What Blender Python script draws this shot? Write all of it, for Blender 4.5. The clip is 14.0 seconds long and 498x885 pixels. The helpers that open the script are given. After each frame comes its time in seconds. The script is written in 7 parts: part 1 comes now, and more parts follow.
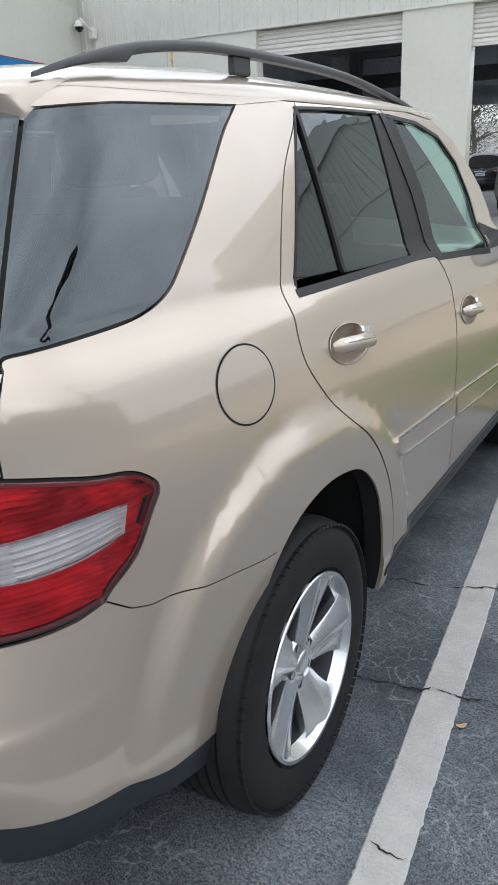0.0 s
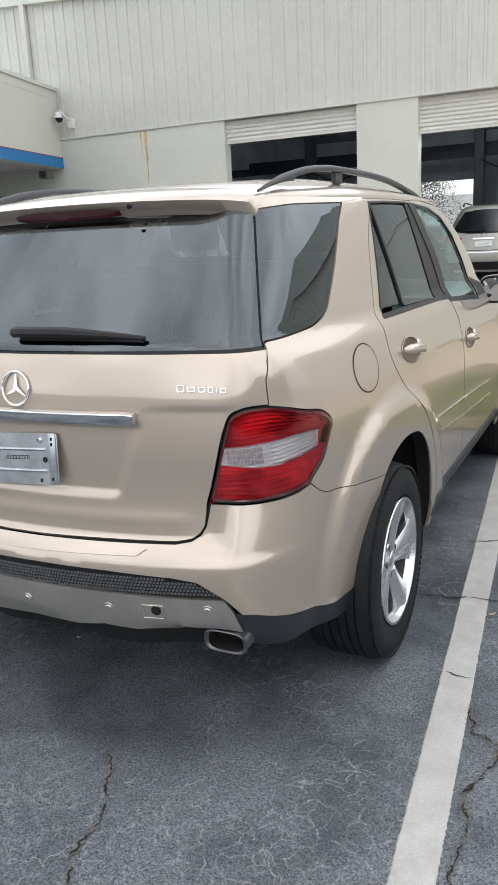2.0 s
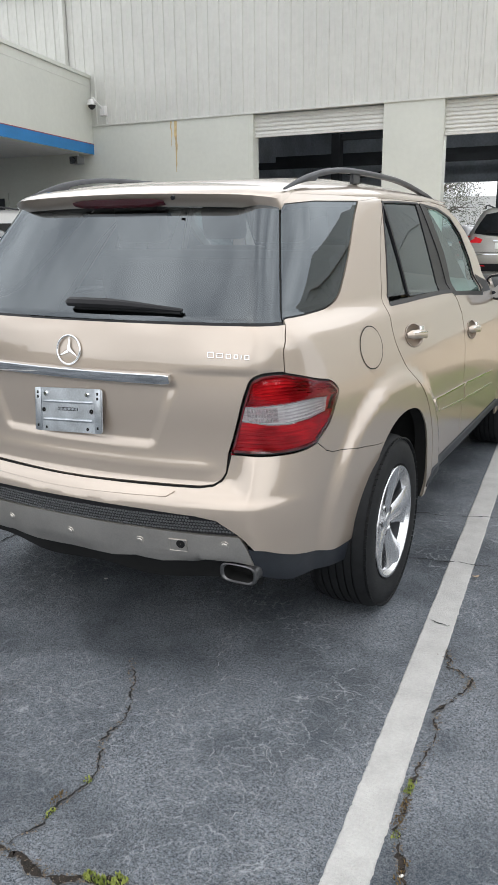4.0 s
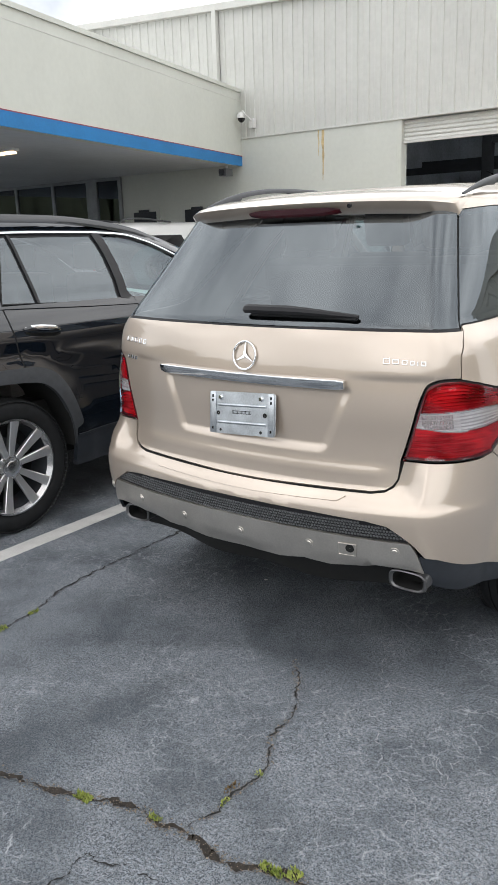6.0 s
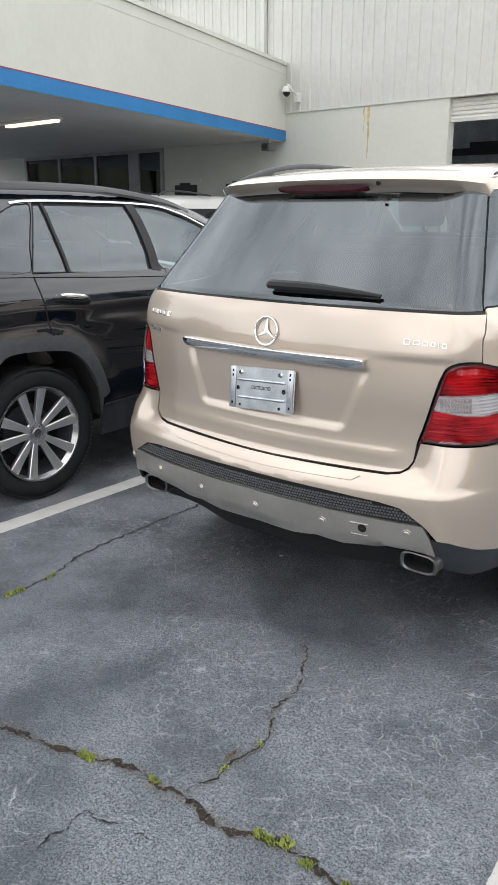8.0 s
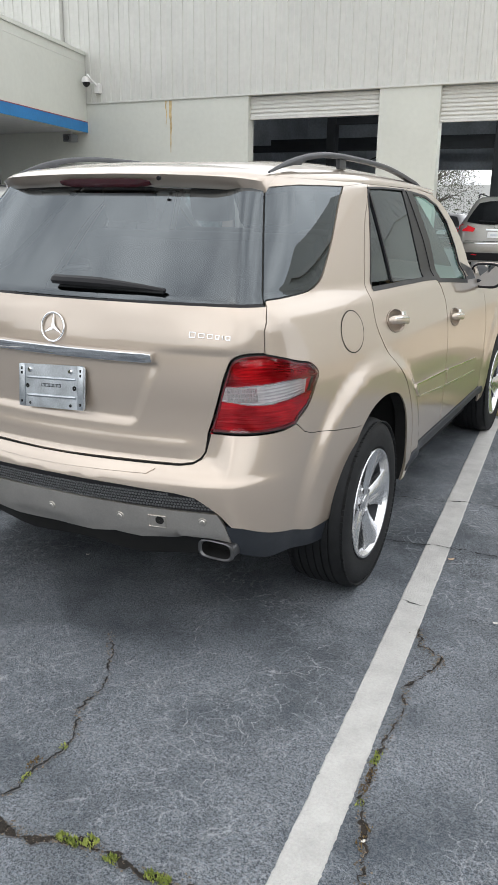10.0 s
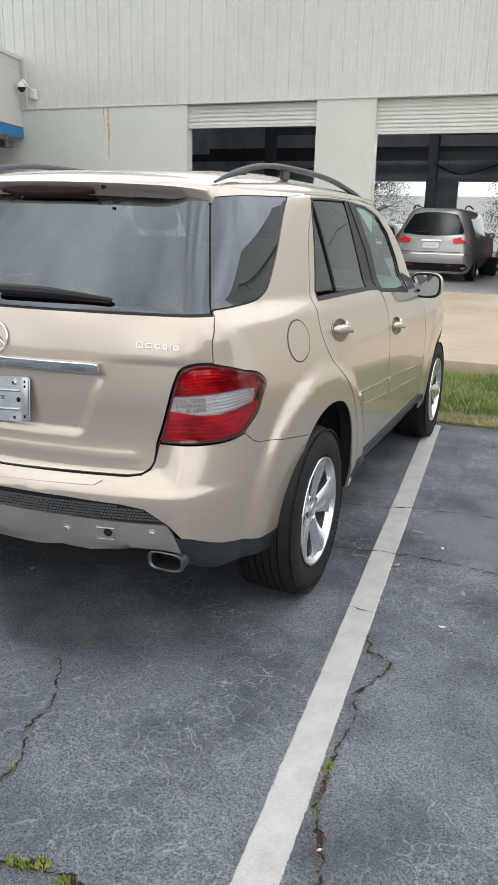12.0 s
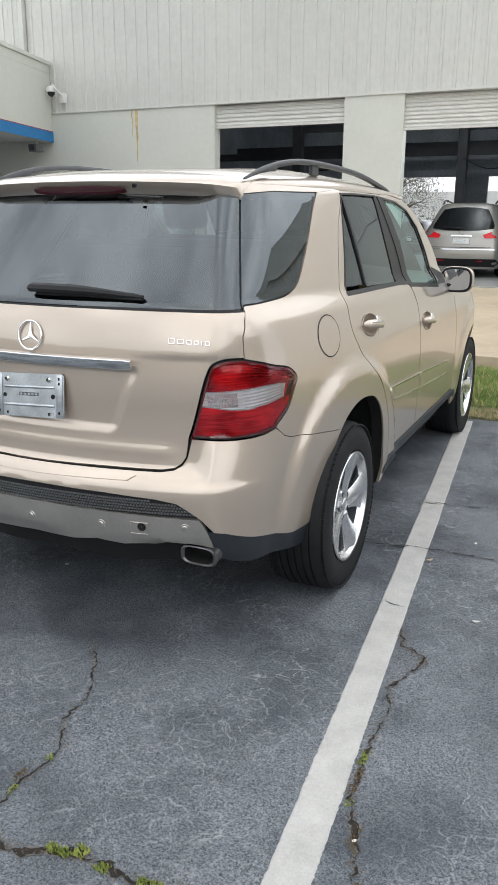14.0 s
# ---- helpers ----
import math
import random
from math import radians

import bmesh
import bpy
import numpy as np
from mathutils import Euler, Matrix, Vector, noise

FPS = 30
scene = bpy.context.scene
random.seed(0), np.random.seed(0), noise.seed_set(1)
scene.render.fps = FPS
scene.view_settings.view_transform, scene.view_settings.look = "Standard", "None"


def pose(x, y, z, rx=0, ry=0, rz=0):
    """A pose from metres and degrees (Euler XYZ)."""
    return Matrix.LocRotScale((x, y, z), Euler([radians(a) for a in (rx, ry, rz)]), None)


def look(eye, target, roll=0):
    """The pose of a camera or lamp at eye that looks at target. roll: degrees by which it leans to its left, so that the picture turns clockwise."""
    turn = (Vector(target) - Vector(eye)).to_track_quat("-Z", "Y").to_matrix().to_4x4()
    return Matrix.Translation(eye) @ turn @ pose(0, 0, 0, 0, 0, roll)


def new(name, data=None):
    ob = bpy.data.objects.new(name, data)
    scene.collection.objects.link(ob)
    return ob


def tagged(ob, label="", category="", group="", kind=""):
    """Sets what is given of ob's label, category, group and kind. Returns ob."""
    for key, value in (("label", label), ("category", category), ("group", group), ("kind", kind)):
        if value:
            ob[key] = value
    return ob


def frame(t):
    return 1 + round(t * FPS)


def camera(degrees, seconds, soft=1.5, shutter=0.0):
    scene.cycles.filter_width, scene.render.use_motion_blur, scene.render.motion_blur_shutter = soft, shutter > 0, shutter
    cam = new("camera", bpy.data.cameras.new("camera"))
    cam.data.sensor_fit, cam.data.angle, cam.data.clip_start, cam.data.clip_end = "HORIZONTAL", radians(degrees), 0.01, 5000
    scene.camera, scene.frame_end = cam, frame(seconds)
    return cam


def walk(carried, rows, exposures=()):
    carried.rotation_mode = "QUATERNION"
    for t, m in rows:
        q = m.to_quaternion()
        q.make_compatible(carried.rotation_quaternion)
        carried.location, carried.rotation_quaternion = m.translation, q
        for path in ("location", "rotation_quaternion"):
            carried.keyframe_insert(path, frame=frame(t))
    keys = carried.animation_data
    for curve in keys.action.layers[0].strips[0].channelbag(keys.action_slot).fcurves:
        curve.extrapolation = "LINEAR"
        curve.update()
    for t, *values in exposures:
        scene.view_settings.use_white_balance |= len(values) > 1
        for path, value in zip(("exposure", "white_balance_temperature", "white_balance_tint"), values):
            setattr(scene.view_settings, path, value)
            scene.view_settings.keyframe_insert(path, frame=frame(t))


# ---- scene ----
cam = camera(35.2, 14.0)
PATH = [
    (0, (1.661, -0.57, 1.574), (0.714, 1.057, 0.899), -2.2),
    (0.5, (1.662, -0.94, 1.599), (0.808, 0.763, 0.991), -1.6),
    (1, (1.581, -1.27, 1.586), (0.822, 0.488, 1.012), -0.3),
    (1.5, (1.685, -1.574, 1.576), (0.913, 0.185, 1.018), -1.8),
    (2, (1.684, -1.777, 1.603), (0.822, -0.048, 1.088), -3.0),
    (2.5, (1.673, -2.007, 1.602), (0.815, -0.285, 1.056), -1.8),
    (2.7, (1.674, -2.047, 1.598), (0.829, -0.325, 1.03), -0.9),
    (4.8, (1.935, -2.156, 1.604), (0.988, -0.468, 1.097), -1.3),
    (5, (1.898, -2.158, 1.605), (0.929, -0.487, 1.082), -1.6),
    (5.5, (1.789, -2.201, 1.604), (0.741, -0.581, 1.077), -1.7),
    (6, (1.761, -2.247, 1.601), (0.579, -0.714, 1.095), -1.8),
    (6.5, (1.853, -2.221, 1.61), (0.611, -0.733, 1.116), -0.6),
    (7, (1.943, -2.181, 1.6), (0.652, -0.738, 1.098), 0.2),
    (7.5, (1.916, -2.181, 1.6), (0.587, -0.781, 1.076), 0.2),
    (8, (1.813, -2.221, 1.594), (0.575, -0.753, 1.035), -0.0),
    (8.5, (1.754, -2.242, 1.577), (0.64, -0.696, 0.971), -0.3),
    (9, (1.795, -2.22, 1.585), (0.782, -0.604, 0.982), 0.5),
    (9.2, (1.829, -2.205, 1.588), (0.848, -0.567, 0.992), 0.6),
    (11.3, (1.936, -2.17, 1.604), (1.191, -0.399, 1.051), 1.4),
    (11.5, (1.914, -2.174, 1.601), (1.174, -0.401, 1.046), 1.5),
    (12, (1.883, -2.184, 1.602), (1.153, -0.405, 1.054), 1.4),
    (12.5, (1.911, -2.178, 1.597), (1.165, -0.407, 1.044), 1.5),
    (13, (1.95, -2.176, 1.597), (1.178, -0.408, 1.071), 1.4),
    (13.5, (1.943, -2.181, 1.598), (1.152, -0.422, 1.069), 0.6),
    (14, (1.886, -2.204, 1.589), (1.086, -0.455, 1.039), 0.3),
]
EXPOSURE = [(0, 0.54, 6200, 9), (0.5, 0.60, 6300, 9), (1.5, 0.60, 6450, 10), (2.5, 0.60, 6500, 10), (5, 0.64, 6540, 10), (5.5, 0.66, 6580, 10), (6, 0.76, 6600, 10), (6.5, 0.54, 6600, 10), (7, 0.62, 6620, 10),
            (7.5, 0.74, 6620, 10), (8, 0.82, 6620, 10), (8.5, 0.78, 6620, 10), (9, 0.69, 6600, 10), (11.3, 0.64, 6500, 9), (14, 0.64, 6500, 9)]
walk(cam, [(t, look(eye, target, roll)) for t, eye, target, roll in PATH], EXPOSURE)

# ---- light: overcast sky ----
world = bpy.data.worlds.new("overcast_sky")
scene.world = world
world.use_nodes = True
wn, wl = world.node_tree.nodes, world.node_tree.links
wn.clear()
w_out = wn.new("ShaderNodeOutputWorld")
w_bg = wn.new("ShaderNodeBackground")
w_sky = wn.new("ShaderNodeTexSky")
w_sky.sky_type, w_sky.sun_disc = "NISHITA", False
w_sky.sun_elevation, w_sky.sun_rotation = radians(55), radians(150)
w_sky.air_density, w_sky.dust_density = 1.0, 3.0
w_co = wn.new("ShaderNodeTexCoord")
w_map = wn.new("ShaderNodeMapping")
w_map.inputs["Scale"].default_value = (1.5, 1.5, 1.9)
w_noise = wn.new("ShaderNodeTexNoise")
w_noise.inputs["Scale"].default_value, w_noise.inputs["Detail"].default_value = 2.4, 6.0
w_ramp = wn.new("ShaderNodeValToRGB")
w_ramp.color_ramp.elements[0].position, w_ramp.color_ramp.elements[0].color = 0.36, (4.2, 4.45, 4.8, 1)
w_ramp.color_ramp.elements[1].position, w_ramp.color_ramp.elements[1].color = 0.64, (9.6, 9.75, 9.9, 1)
w_mix = wn.new("ShaderNodeMixRGB")
w_mix.inputs[0].default_value = 0.9
wl.new(w_co.outputs["Generated"], w_map.inputs[0])
wl.new(w_map.outputs[0], w_noise.inputs["Vector"])
wl.new(w_noise.outputs["Fac"], w_ramp.inputs[0])
wl.new(w_sky.outputs[0], w_mix.inputs[1])
wl.new(w_ramp.outputs[0], w_mix.inputs[2])
# overcast sky: a little brighter overhead than at the horizon
w_sep = wn.new("ShaderNodeSeparateXYZ")
w_grad = wn.new("ShaderNodeMapRange")
w_grad.inputs["From Min"].default_value, w_grad.inputs["From Max"].default_value = 0.0, 1.0
w_grad.inputs["To Min"].default_value, w_grad.inputs["To Max"].default_value = 0.98, 1.22
w_mul = wn.new("ShaderNodeMixRGB")
w_mul.blend_type, w_mul.inputs[0].default_value = "MULTIPLY", 1.0
wl.new(w_co.outputs["Generated"], w_sep.inputs[0])
wl.new(w_sep.outputs["Z"], w_grad.inputs["Value"])
wl.new(w_mix.outputs[0], w_mul.inputs[1])
wl.new(w_grad.outputs[0], w_mul.inputs[2])
wl.new(w_mul.outputs[0], w_bg.inputs["Color"])
w_bg.inputs["Strength"].default_value = 0.12
wl.new(w_bg.outputs[0], w_out.inputs[0])
sun = new("sun", bpy.data.lights.new("sun", "SUN"))
sun.data.energy, sun.data.angle, sun.data.color = 0.7, radians(170), (1.0, 0.97, 0.92)
sun.matrix_world = look((0, 0, 0), (-0.06, 0.10, -0.99))

# ---- materials ----
def mat(name, color, rough=0.5, metal=0.0, coat=0.0, noise_scale=0.0, amount=0.15, bump=0.0, bump_scale=80.0,
        spec=0.5, emit=0.0, second=None, trans=0.0):
    """Principled material with two scales of colour variation and a fine relief, in metres of the object."""
    m = bpy.data.materials.new(name)
    m.use_nodes = True
    n, l = m.node_tree.nodes, m.node_tree.links
    p = n["Principled BSDF"]
    p.inputs["Base Color"].default_value = (*color, 1)
    p.inputs["Roughness"].default_value, p.inputs["Metallic"].default_value = rough, metal
    p.inputs["Coat Weight"].default_value, p.inputs["Coat Roughness"].default_value = coat, 0.03
    p.inputs["Specular IOR Level"].default_value = spec
    p.inputs["Transmission Weight"].default_value = trans
    if emit:
        p.inputs["Emission Color"].default_value, p.inputs["Emission Strength"].default_value = (*color, 1), emit
    co = n.new("ShaderNodeNewGeometry")
    if noise_scale:
        a, b = n.new("ShaderNodeTexNoise"), n.new("ShaderNodeTexNoise")
        a.inputs["Scale"].default_value, a.inputs["Detail"].default_value = noise_scale, 6
        b.inputs["Scale"].default_value, b.inputs["Detail"].default_value = noise_scale * 14, 3
        add = n.new("ShaderNodeMath")
        add.operation, add.inputs[1].default_value = "MULTIPLY_ADD", 0.6
        l.new(co.outputs["Position"], a.inputs["Vector"])
        l.new(co.outputs["Position"], b.inputs["Vector"])
        l.new(b.outputs["Fac"], add.inputs[0])
        l.new(a.outputs["Fac"], add.inputs[2])
        r = n.new("ShaderNodeMapRange")
        r.inputs["From Min"].default_value, r.inputs["From Max"].default_value = 0.55, 1.05
        l.new(add.outputs[0], r.inputs["Value"])
        mix = n.new("ShaderNodeMixRGB")
        mix.inputs[1].default_value = (*[c * (1 - amount) for c in color], 1)
        mix.inputs[2].default_value = (*(second or [min(1, c * (1 + amount)) for c in color]), 1)
        l.new(r.outputs[0], mix.inputs[0])
        l.new(mix.outputs[0], p.inputs["Base Color"])
    if bump:
        t, bm_ = n.new("ShaderNodeTexNoise"), n.new("ShaderNodeBump")
        t.inputs["Scale"].default_value, t.inputs["Detail"].default_value = bump_scale, 4
        bm_.inputs["Strength"].default_value, bm_.inputs["Distance"].default_value = bump, 0.01
        l.new(co.outputs["Position"], t.inputs["Vector"])
        l.new(t.outputs["Fac"], bm_.inputs["Height"])
        l.new(bm_.outputs[0], p.inputs["Normal"])
    return m


def glass_mat(name, tint, clear, rough=0.0):
    """A tinted pane: a mirror-like coat over a see-through tint."""
    m = bpy.data.materials.new(name)
    m.use_nodes = True
    n, l = m.node_tree.nodes, m.node_tree.links
    n.clear()
    o, mixs, tr, gl, fr = (n.new(k) for k in ("ShaderNodeOutputMaterial", "ShaderNodeMixShader", "ShaderNodeBsdfTransparent",
                                             "ShaderNodeBsdfGlossy", "ShaderNodeFresnel"))
    tr.inputs[0].default_value = (*[c * clear for c in tint], 1)
    gl.inputs["Roughness"].default_value = rough
    gl.inputs["Color"].default_value = (0.86, 0.94, 1.0, 1)
    fr.inputs[0].default_value = 2.05
    l.new(fr.outputs[0], mixs.inputs[0])
    l.new(tr.outputs[0], mixs.inputs[1])
    l.new(gl.outputs[0], mixs.inputs[2])
    l.new(mixs.outputs[0], o.inputs[0])
    return m


def paint_mat(name, color, flake=0.42, rough=0.36, ior=1.6):
    """Metallic car paint: flakes under a clear coat, faint orange peel."""
    m = mat(name, color, rough, flake, 1.0)
    n, l = m.node_tree.nodes, m.node_tree.links
    p = n["Principled BSDF"]
    g = n.new("ShaderNodeNewGeometry")
    fl = n.new("ShaderNodeTexVoronoi")
    fl.inputs["Scale"].default_value = 1400
    dust = n.new("ShaderNodeTexNoise")
    dust.inputs["Scale"].default_value, dust.inputs["Detail"].default_value = 9, 6
    mixc = n.new("ShaderNodeMixRGB")
    mixc.inputs[1].default_value = (*[c * 0.93 for c in color], 1)
    mixc.inputs[2].default_value = (*[min(1, c * 1.07) for c in color], 1)
    l.new(g.outputs["Position"], fl.inputs["Vector"])
    l.new(g.outputs["Position"], dust.inputs["Vector"])
    sep = n.new("ShaderNodeSeparateColor")
    l.new(fl.outputs["Color"], sep.inputs[0])
    l.new(sep.outputs[0], mixc.inputs[0])
    l.new(mixc.outputs[0], p.inputs["Base Color"])
    rr = n.new("ShaderNodeMapRange")
    rr.inputs["To Min"].default_value, rr.inputs["To Max"].default_value = 0.0, 0.04
    p.inputs["Coat IOR"].default_value = ior
    l.new(dust.outputs["Fac"], rr.inputs["Value"])
    l.new(rr.outputs[0], p.inputs["Coat Roughness"])
    return m


M = {}
M["gold"] = paint_mat("champagne_paint", (0.528, 0.444, 0.367), 0.56, 0.31, 1.80)
M["black_paint"] = paint_mat("black_paint", (0.005, 0.0075, 0.012), 0.0, 0.3, 1.75)
M["black_paint"].node_tree.nodes["Principled BSDF"].inputs["Specular IOR Level"].default_value = 0.0
M["silver_paint"] = paint_mat("silver_paint", (0.36, 0.345, 0.32), 0.6)
M["white_paint"] = paint_mat("white_paint", (0.58, 0.58, 0.57), 0.0, 0.3)
M["dark_paint"] = paint_mat("dark_paint", (0.03, 0.03, 0.035))
M["tint"] = glass_mat("privacy_glass", (0.80, 0.88, 0.95), 0.20)
M["tint_front"] = glass_mat("green_glass", (0.52, 0.86, 0.82), 0.84)
M["pane"] = glass_mat("window_pane", (0.8, 0.9, 0.95), 0.5)
M["rubber"] = mat("tyre_rubber", (0.011, 0.012, 0.0133), 0.74, spec=0.30, noise_scale=20, amount=0.3, bump=0.1, bump_scale=300)
M["trim"] = mat("black_trim", (0.012, 0.012, 0.014), 0.42, spec=0.28, noise_scale=25, amount=0.2)
M["grey_trim"] = mat("dark_grey_plastic", (0.018, 0.022, 0.029), 0.48, noise_scale=30, amount=0.2, bump=0.05, bump_scale=600)
M["cladding"] = mat("grey_arch_plastic", (0.042, 0.046, 0.052), 0.55, noise_scale=30, amount=0.2, bump=0.05, bump_scale=600)
M["rail"] = mat("roof_rail_plastic", (0.035, 0.037, 0.042), 0.45, noise_scale=18, amount=0.2)
M["gap"] = mat("panel_gap", (0.006, 0.006, 0.006), 0.9)
M["well"] = mat("wheel_well_lining", (0.006, 0.006, 0.006), 0.9, noise_scale=12, amount=0.4)
M["chrome"] = mat("chrome", (0.82, 0.83, 0.84), 0.06, 1.0)
M["alloy"] = mat("silver_alloy", (0.72, 0.73, 0.75), 0.26, 0.92, 0.5, noise_scale=8, amount=0.08)
M["machined"] = mat("machined_spoke_face", (0.74, 0.74, 0.75), 0.30, 0.85, 0.4, noise_scale=8, amount=0.08)
M["alloy_dark"] = mat("machined_alloy", (0.42, 0.42, 0.43), 0.25, 1.0, 0.3, noise_scale=8, amount=0.1)
M["skid"] = mat("skid_plate_silver", (0.54, 0.51, 0.47), 0.30, 0.85, noise_scale=10, amount=0.1)
M["plate"] = mat("galvanised_bracket", (0.55, 0.58, 0.61), 0.32, 1.0, noise_scale=14, amount=0.25)
M["leather"] = mat("grey_upholstery", (0.16, 0.155, 0.145), 0.6, noise_scale=12, amount=0.2, bump=0.1, bump_scale=200)
M["cabin"] = mat("cabin_lining", (0.10, 0.098, 0.092), 0.8, noise_scale=10, amount=0.2)


def asphalt_mat():
    """Worn asphalt: dark binder, pale aggregate grains, hairline crazing in patches, broad stains."""
    m = bpy.data.materials.new("asphalt")
    m.use_nodes = True
    n, l = m.node_tree.nodes, m.node_tree.links
    p = n["Principled BSDF"]
    g = n.new("ShaderNodeNewGeometry")

    def tex(kind, scale, detail=4.0, **kw):
        t = n.new(kind)
        t.inputs["Scale"].default_value = scale
        if "Detail" in t.inputs:
            t.inputs["Detail"].default_value = detail
        for k, v in kw.items():
            t.inputs[k].default_value = v
        l.new(g.outputs["Position"], t.inputs["Vector"])
        return t

    def ramp(src, stops):
        r = n.new("ShaderNodeValToRGB")
        e = r.color_ramp.elements
        while len(e) < len(stops):
            e.new(0.5)
        for q, (pos, c) in zip(e, stops):
            q.position, q.color = pos, (c, c, c, 1) if isinstance(c, (int, float)) else (*c, 1)
        l.new(src, r.inputs[0])
        return r.outputs[0]

    def mix(fac, a, b, mode="MIX"):
        x = n.new("ShaderNodeMixRGB")
        x.blend_type = mode
        for i, v in enumerate((fac, a, b)):
            if isinstance(v, (int, float)):
                x.inputs[i].default_value = v if i == 0 else (v, v, v, 1)
            elif isinstance(v, tuple):
                x.inputs[i].default_value = (*v, 1)
            else:
                l.new(v, x.inputs[i])
        return x.outputs[0]

    broad = tex("ShaderNodeTexNoise", 0.9, 6.0, Roughness=0.6).outputs["Fac"]
    mid = tex("ShaderNodeTexNoise", 6.0, 6.0, Roughness=0.65).outputs["Fac"]
    base = mix(ramp(broad, [(0.35, 0.0), (0.65, 1.0)]), (0.017, 0.025, 0.034), (0.028, 0.038, 0.050))
    base = mix(ramp(mid, [(0.30, 0.0), (0.72, 1.0)]), mix(1.0, base, (0.80, 0.80, 0.80), "MULTIPLY"), mix(1.0, base, (1.22, 1.22, 1.22), "MULTIPLY"))
    grain = tex("ShaderNodeTexVoronoi", 190.0)
    sep = n.new("ShaderNodeSeparateColor")
    l.new(grain.outputs["Color"], sep.inputs[0])
    wear = tex("ShaderNodeTexNoise", 2.3, 5.0).outputs["Fac"]
    stone = mix(1.0, ramp(tex("ShaderNodeTexNoise", 210.0, 5.0, Roughness=0.8).outputs["Fac"], [(0.51, 0.0), (0.60, 1.0)]), ramp(wear, [(0.36, 0.38), (0.60, 1.0)]), "MULTIPLY")
    speck = tex("ShaderNodeTexVoronoi", 300.0)
    sep3 = n.new("ShaderNodeSeparateColor")
    l.new(speck.outputs["Color"], sep3.inputs[0])
    salt = mix(1.0, ramp(sep3.outputs[0], [(0.82, 0.0), (0.93, 1.0)]), ramp(wear, [(0.34, 0.35), (0.58, 1.0)]), "MULTIPLY")
    clump = mix(1.0, ramp(tex("ShaderNodeTexNoise", 105.0, 5.0, Roughness=0.72).outputs["Fac"], [(0.50, 0.0), (0.60, 1.0)]), ramp(wear, [(0.38, 0.25), (0.60, 1.0)]), "MULTIPLY")
    base = mix(mix(1.0, stone, (0.22, 0.22, 0.22), "MULTIPLY"), base, (0.325, 0.355, 0.39))
    base = mix(mix(1.0, clump, (0.48, 0.48, 0.48), "MULTIPLY"), base, (0.315, 0.365, 0.42))
    base = mix(mix(1.0, salt, (0.32, 0.32, 0.32), "MULTIPLY"), base, (0.42, 0.44, 0.47))
    chip = tex("ShaderNodeTexVoronoi", 90.0)
    sep2 = n.new("ShaderNodeSeparateColor")
    l.new(chip.outputs["Color"], sep2.inputs[0])
    base = mix(mix(1.0, ramp(sep2.outputs[1], [(0.955, 0.0), (0.97, 0.75)]), ramp(chip.outputs["Distance"], [(0.25, 1.0), (0.45, 0.0)]), "MULTIPLY"), base, (0.42, 0.42, 0.41))
    pits = ramp(sep.outputs[2], [(0.10, 0.0), (0.20, 1.0)])
    base = mix(1.0, base, mix(pits, (0.80, 0.80, 0.80), (1.0, 1.0, 1.0)), "MULTIPLY")
    # crazing
    warp = tex("ShaderNodeTexNoise", 15.0, 9.0, Roughness=0.74)
    wv = n.new("ShaderNodeVectorMath")
    wv.operation, wv.inputs[1].default_value = "MULTIPLY_ADD", (0.085, 0.085, 0.0)
    l.new(warp.outputs["Color"], wv.inputs[0])
    l.new(g.outputs["Position"], wv.inputs[2])
    craze = n.new("ShaderNodeTexVoronoi")
    craze.feature, craze.inputs["Scale"].default_value = "DISTANCE_TO_EDGE", 15.0
    l.new(wv.outputs[0], craze.inputs["Vector"])
    mask = ramp(tex("ShaderNodeTexNoise", 1.5, 3.0).outputs["Fac"], [(0.44, 0.0), (0.56, 1.0)])
    broken = ramp(tex("ShaderNodeTexNoise", 14.0, 3.0).outputs["Fac"], [(0.36, 0.0), (0.52, 1.0)])
    hair = mix(1.0, mix(1.0, ramp(craze.outputs["Distance"], [(0.0, 1.0), (0.022, 0.0)]), mask, "MULTIPLY"), broken, "MULTIPLY")
    fine = n.new("ShaderNodeTexVoronoi")
    fine.feature, fine.inputs["Scale"].default_value = "DISTANCE_TO_EDGE", 40.0
    l.new(wv.outputs[0], fine.inputs["Vector"])
    patchy = ramp(tex("ShaderNodeTexNoise", 1.1, 2.0).outputs["Fac"], [(0.45, 0.0), (0.58, 1.0)])
    fine_hair = mix(1.0, mix(1.0, ramp(fine.outputs["Distance"], [(0.0, 1.0), (0.035, 0.0)]), patchy, "MULTIPLY"), broken, "MULTIPLY")
    base = mix(mix(1.0, fine_hair, (0.50, 0.50, 0.50), "MULTIPLY"), base, (0.38, 0.395, 0.415))
    base = mix(mix(1.0, hair, (0.75, 0.75, 0.75), "MULTIPLY"), base, (0.40, 0.415, 0.435))
    l.new(base, p.inputs["Base Color"])
    l.new(ramp(wear, [(0.3, 0.80), (0.7, 0.60)]), p.inputs["Roughness"])
    bm_ = n.new("ShaderNodeBump")
    bm_.inputs["Strength"].default_value, bm_.inputs["Distance"].default_value = 0.8, 0.006
    l.new(mix(0.5, grain.outputs["Distance"], tex("ShaderNodeTexNoise", 160.0, 4.0).outputs["Fac"]), bm_.inputs["Height"])
    l.new(bm_.outputs[0], p.inputs["Normal"])
    return m


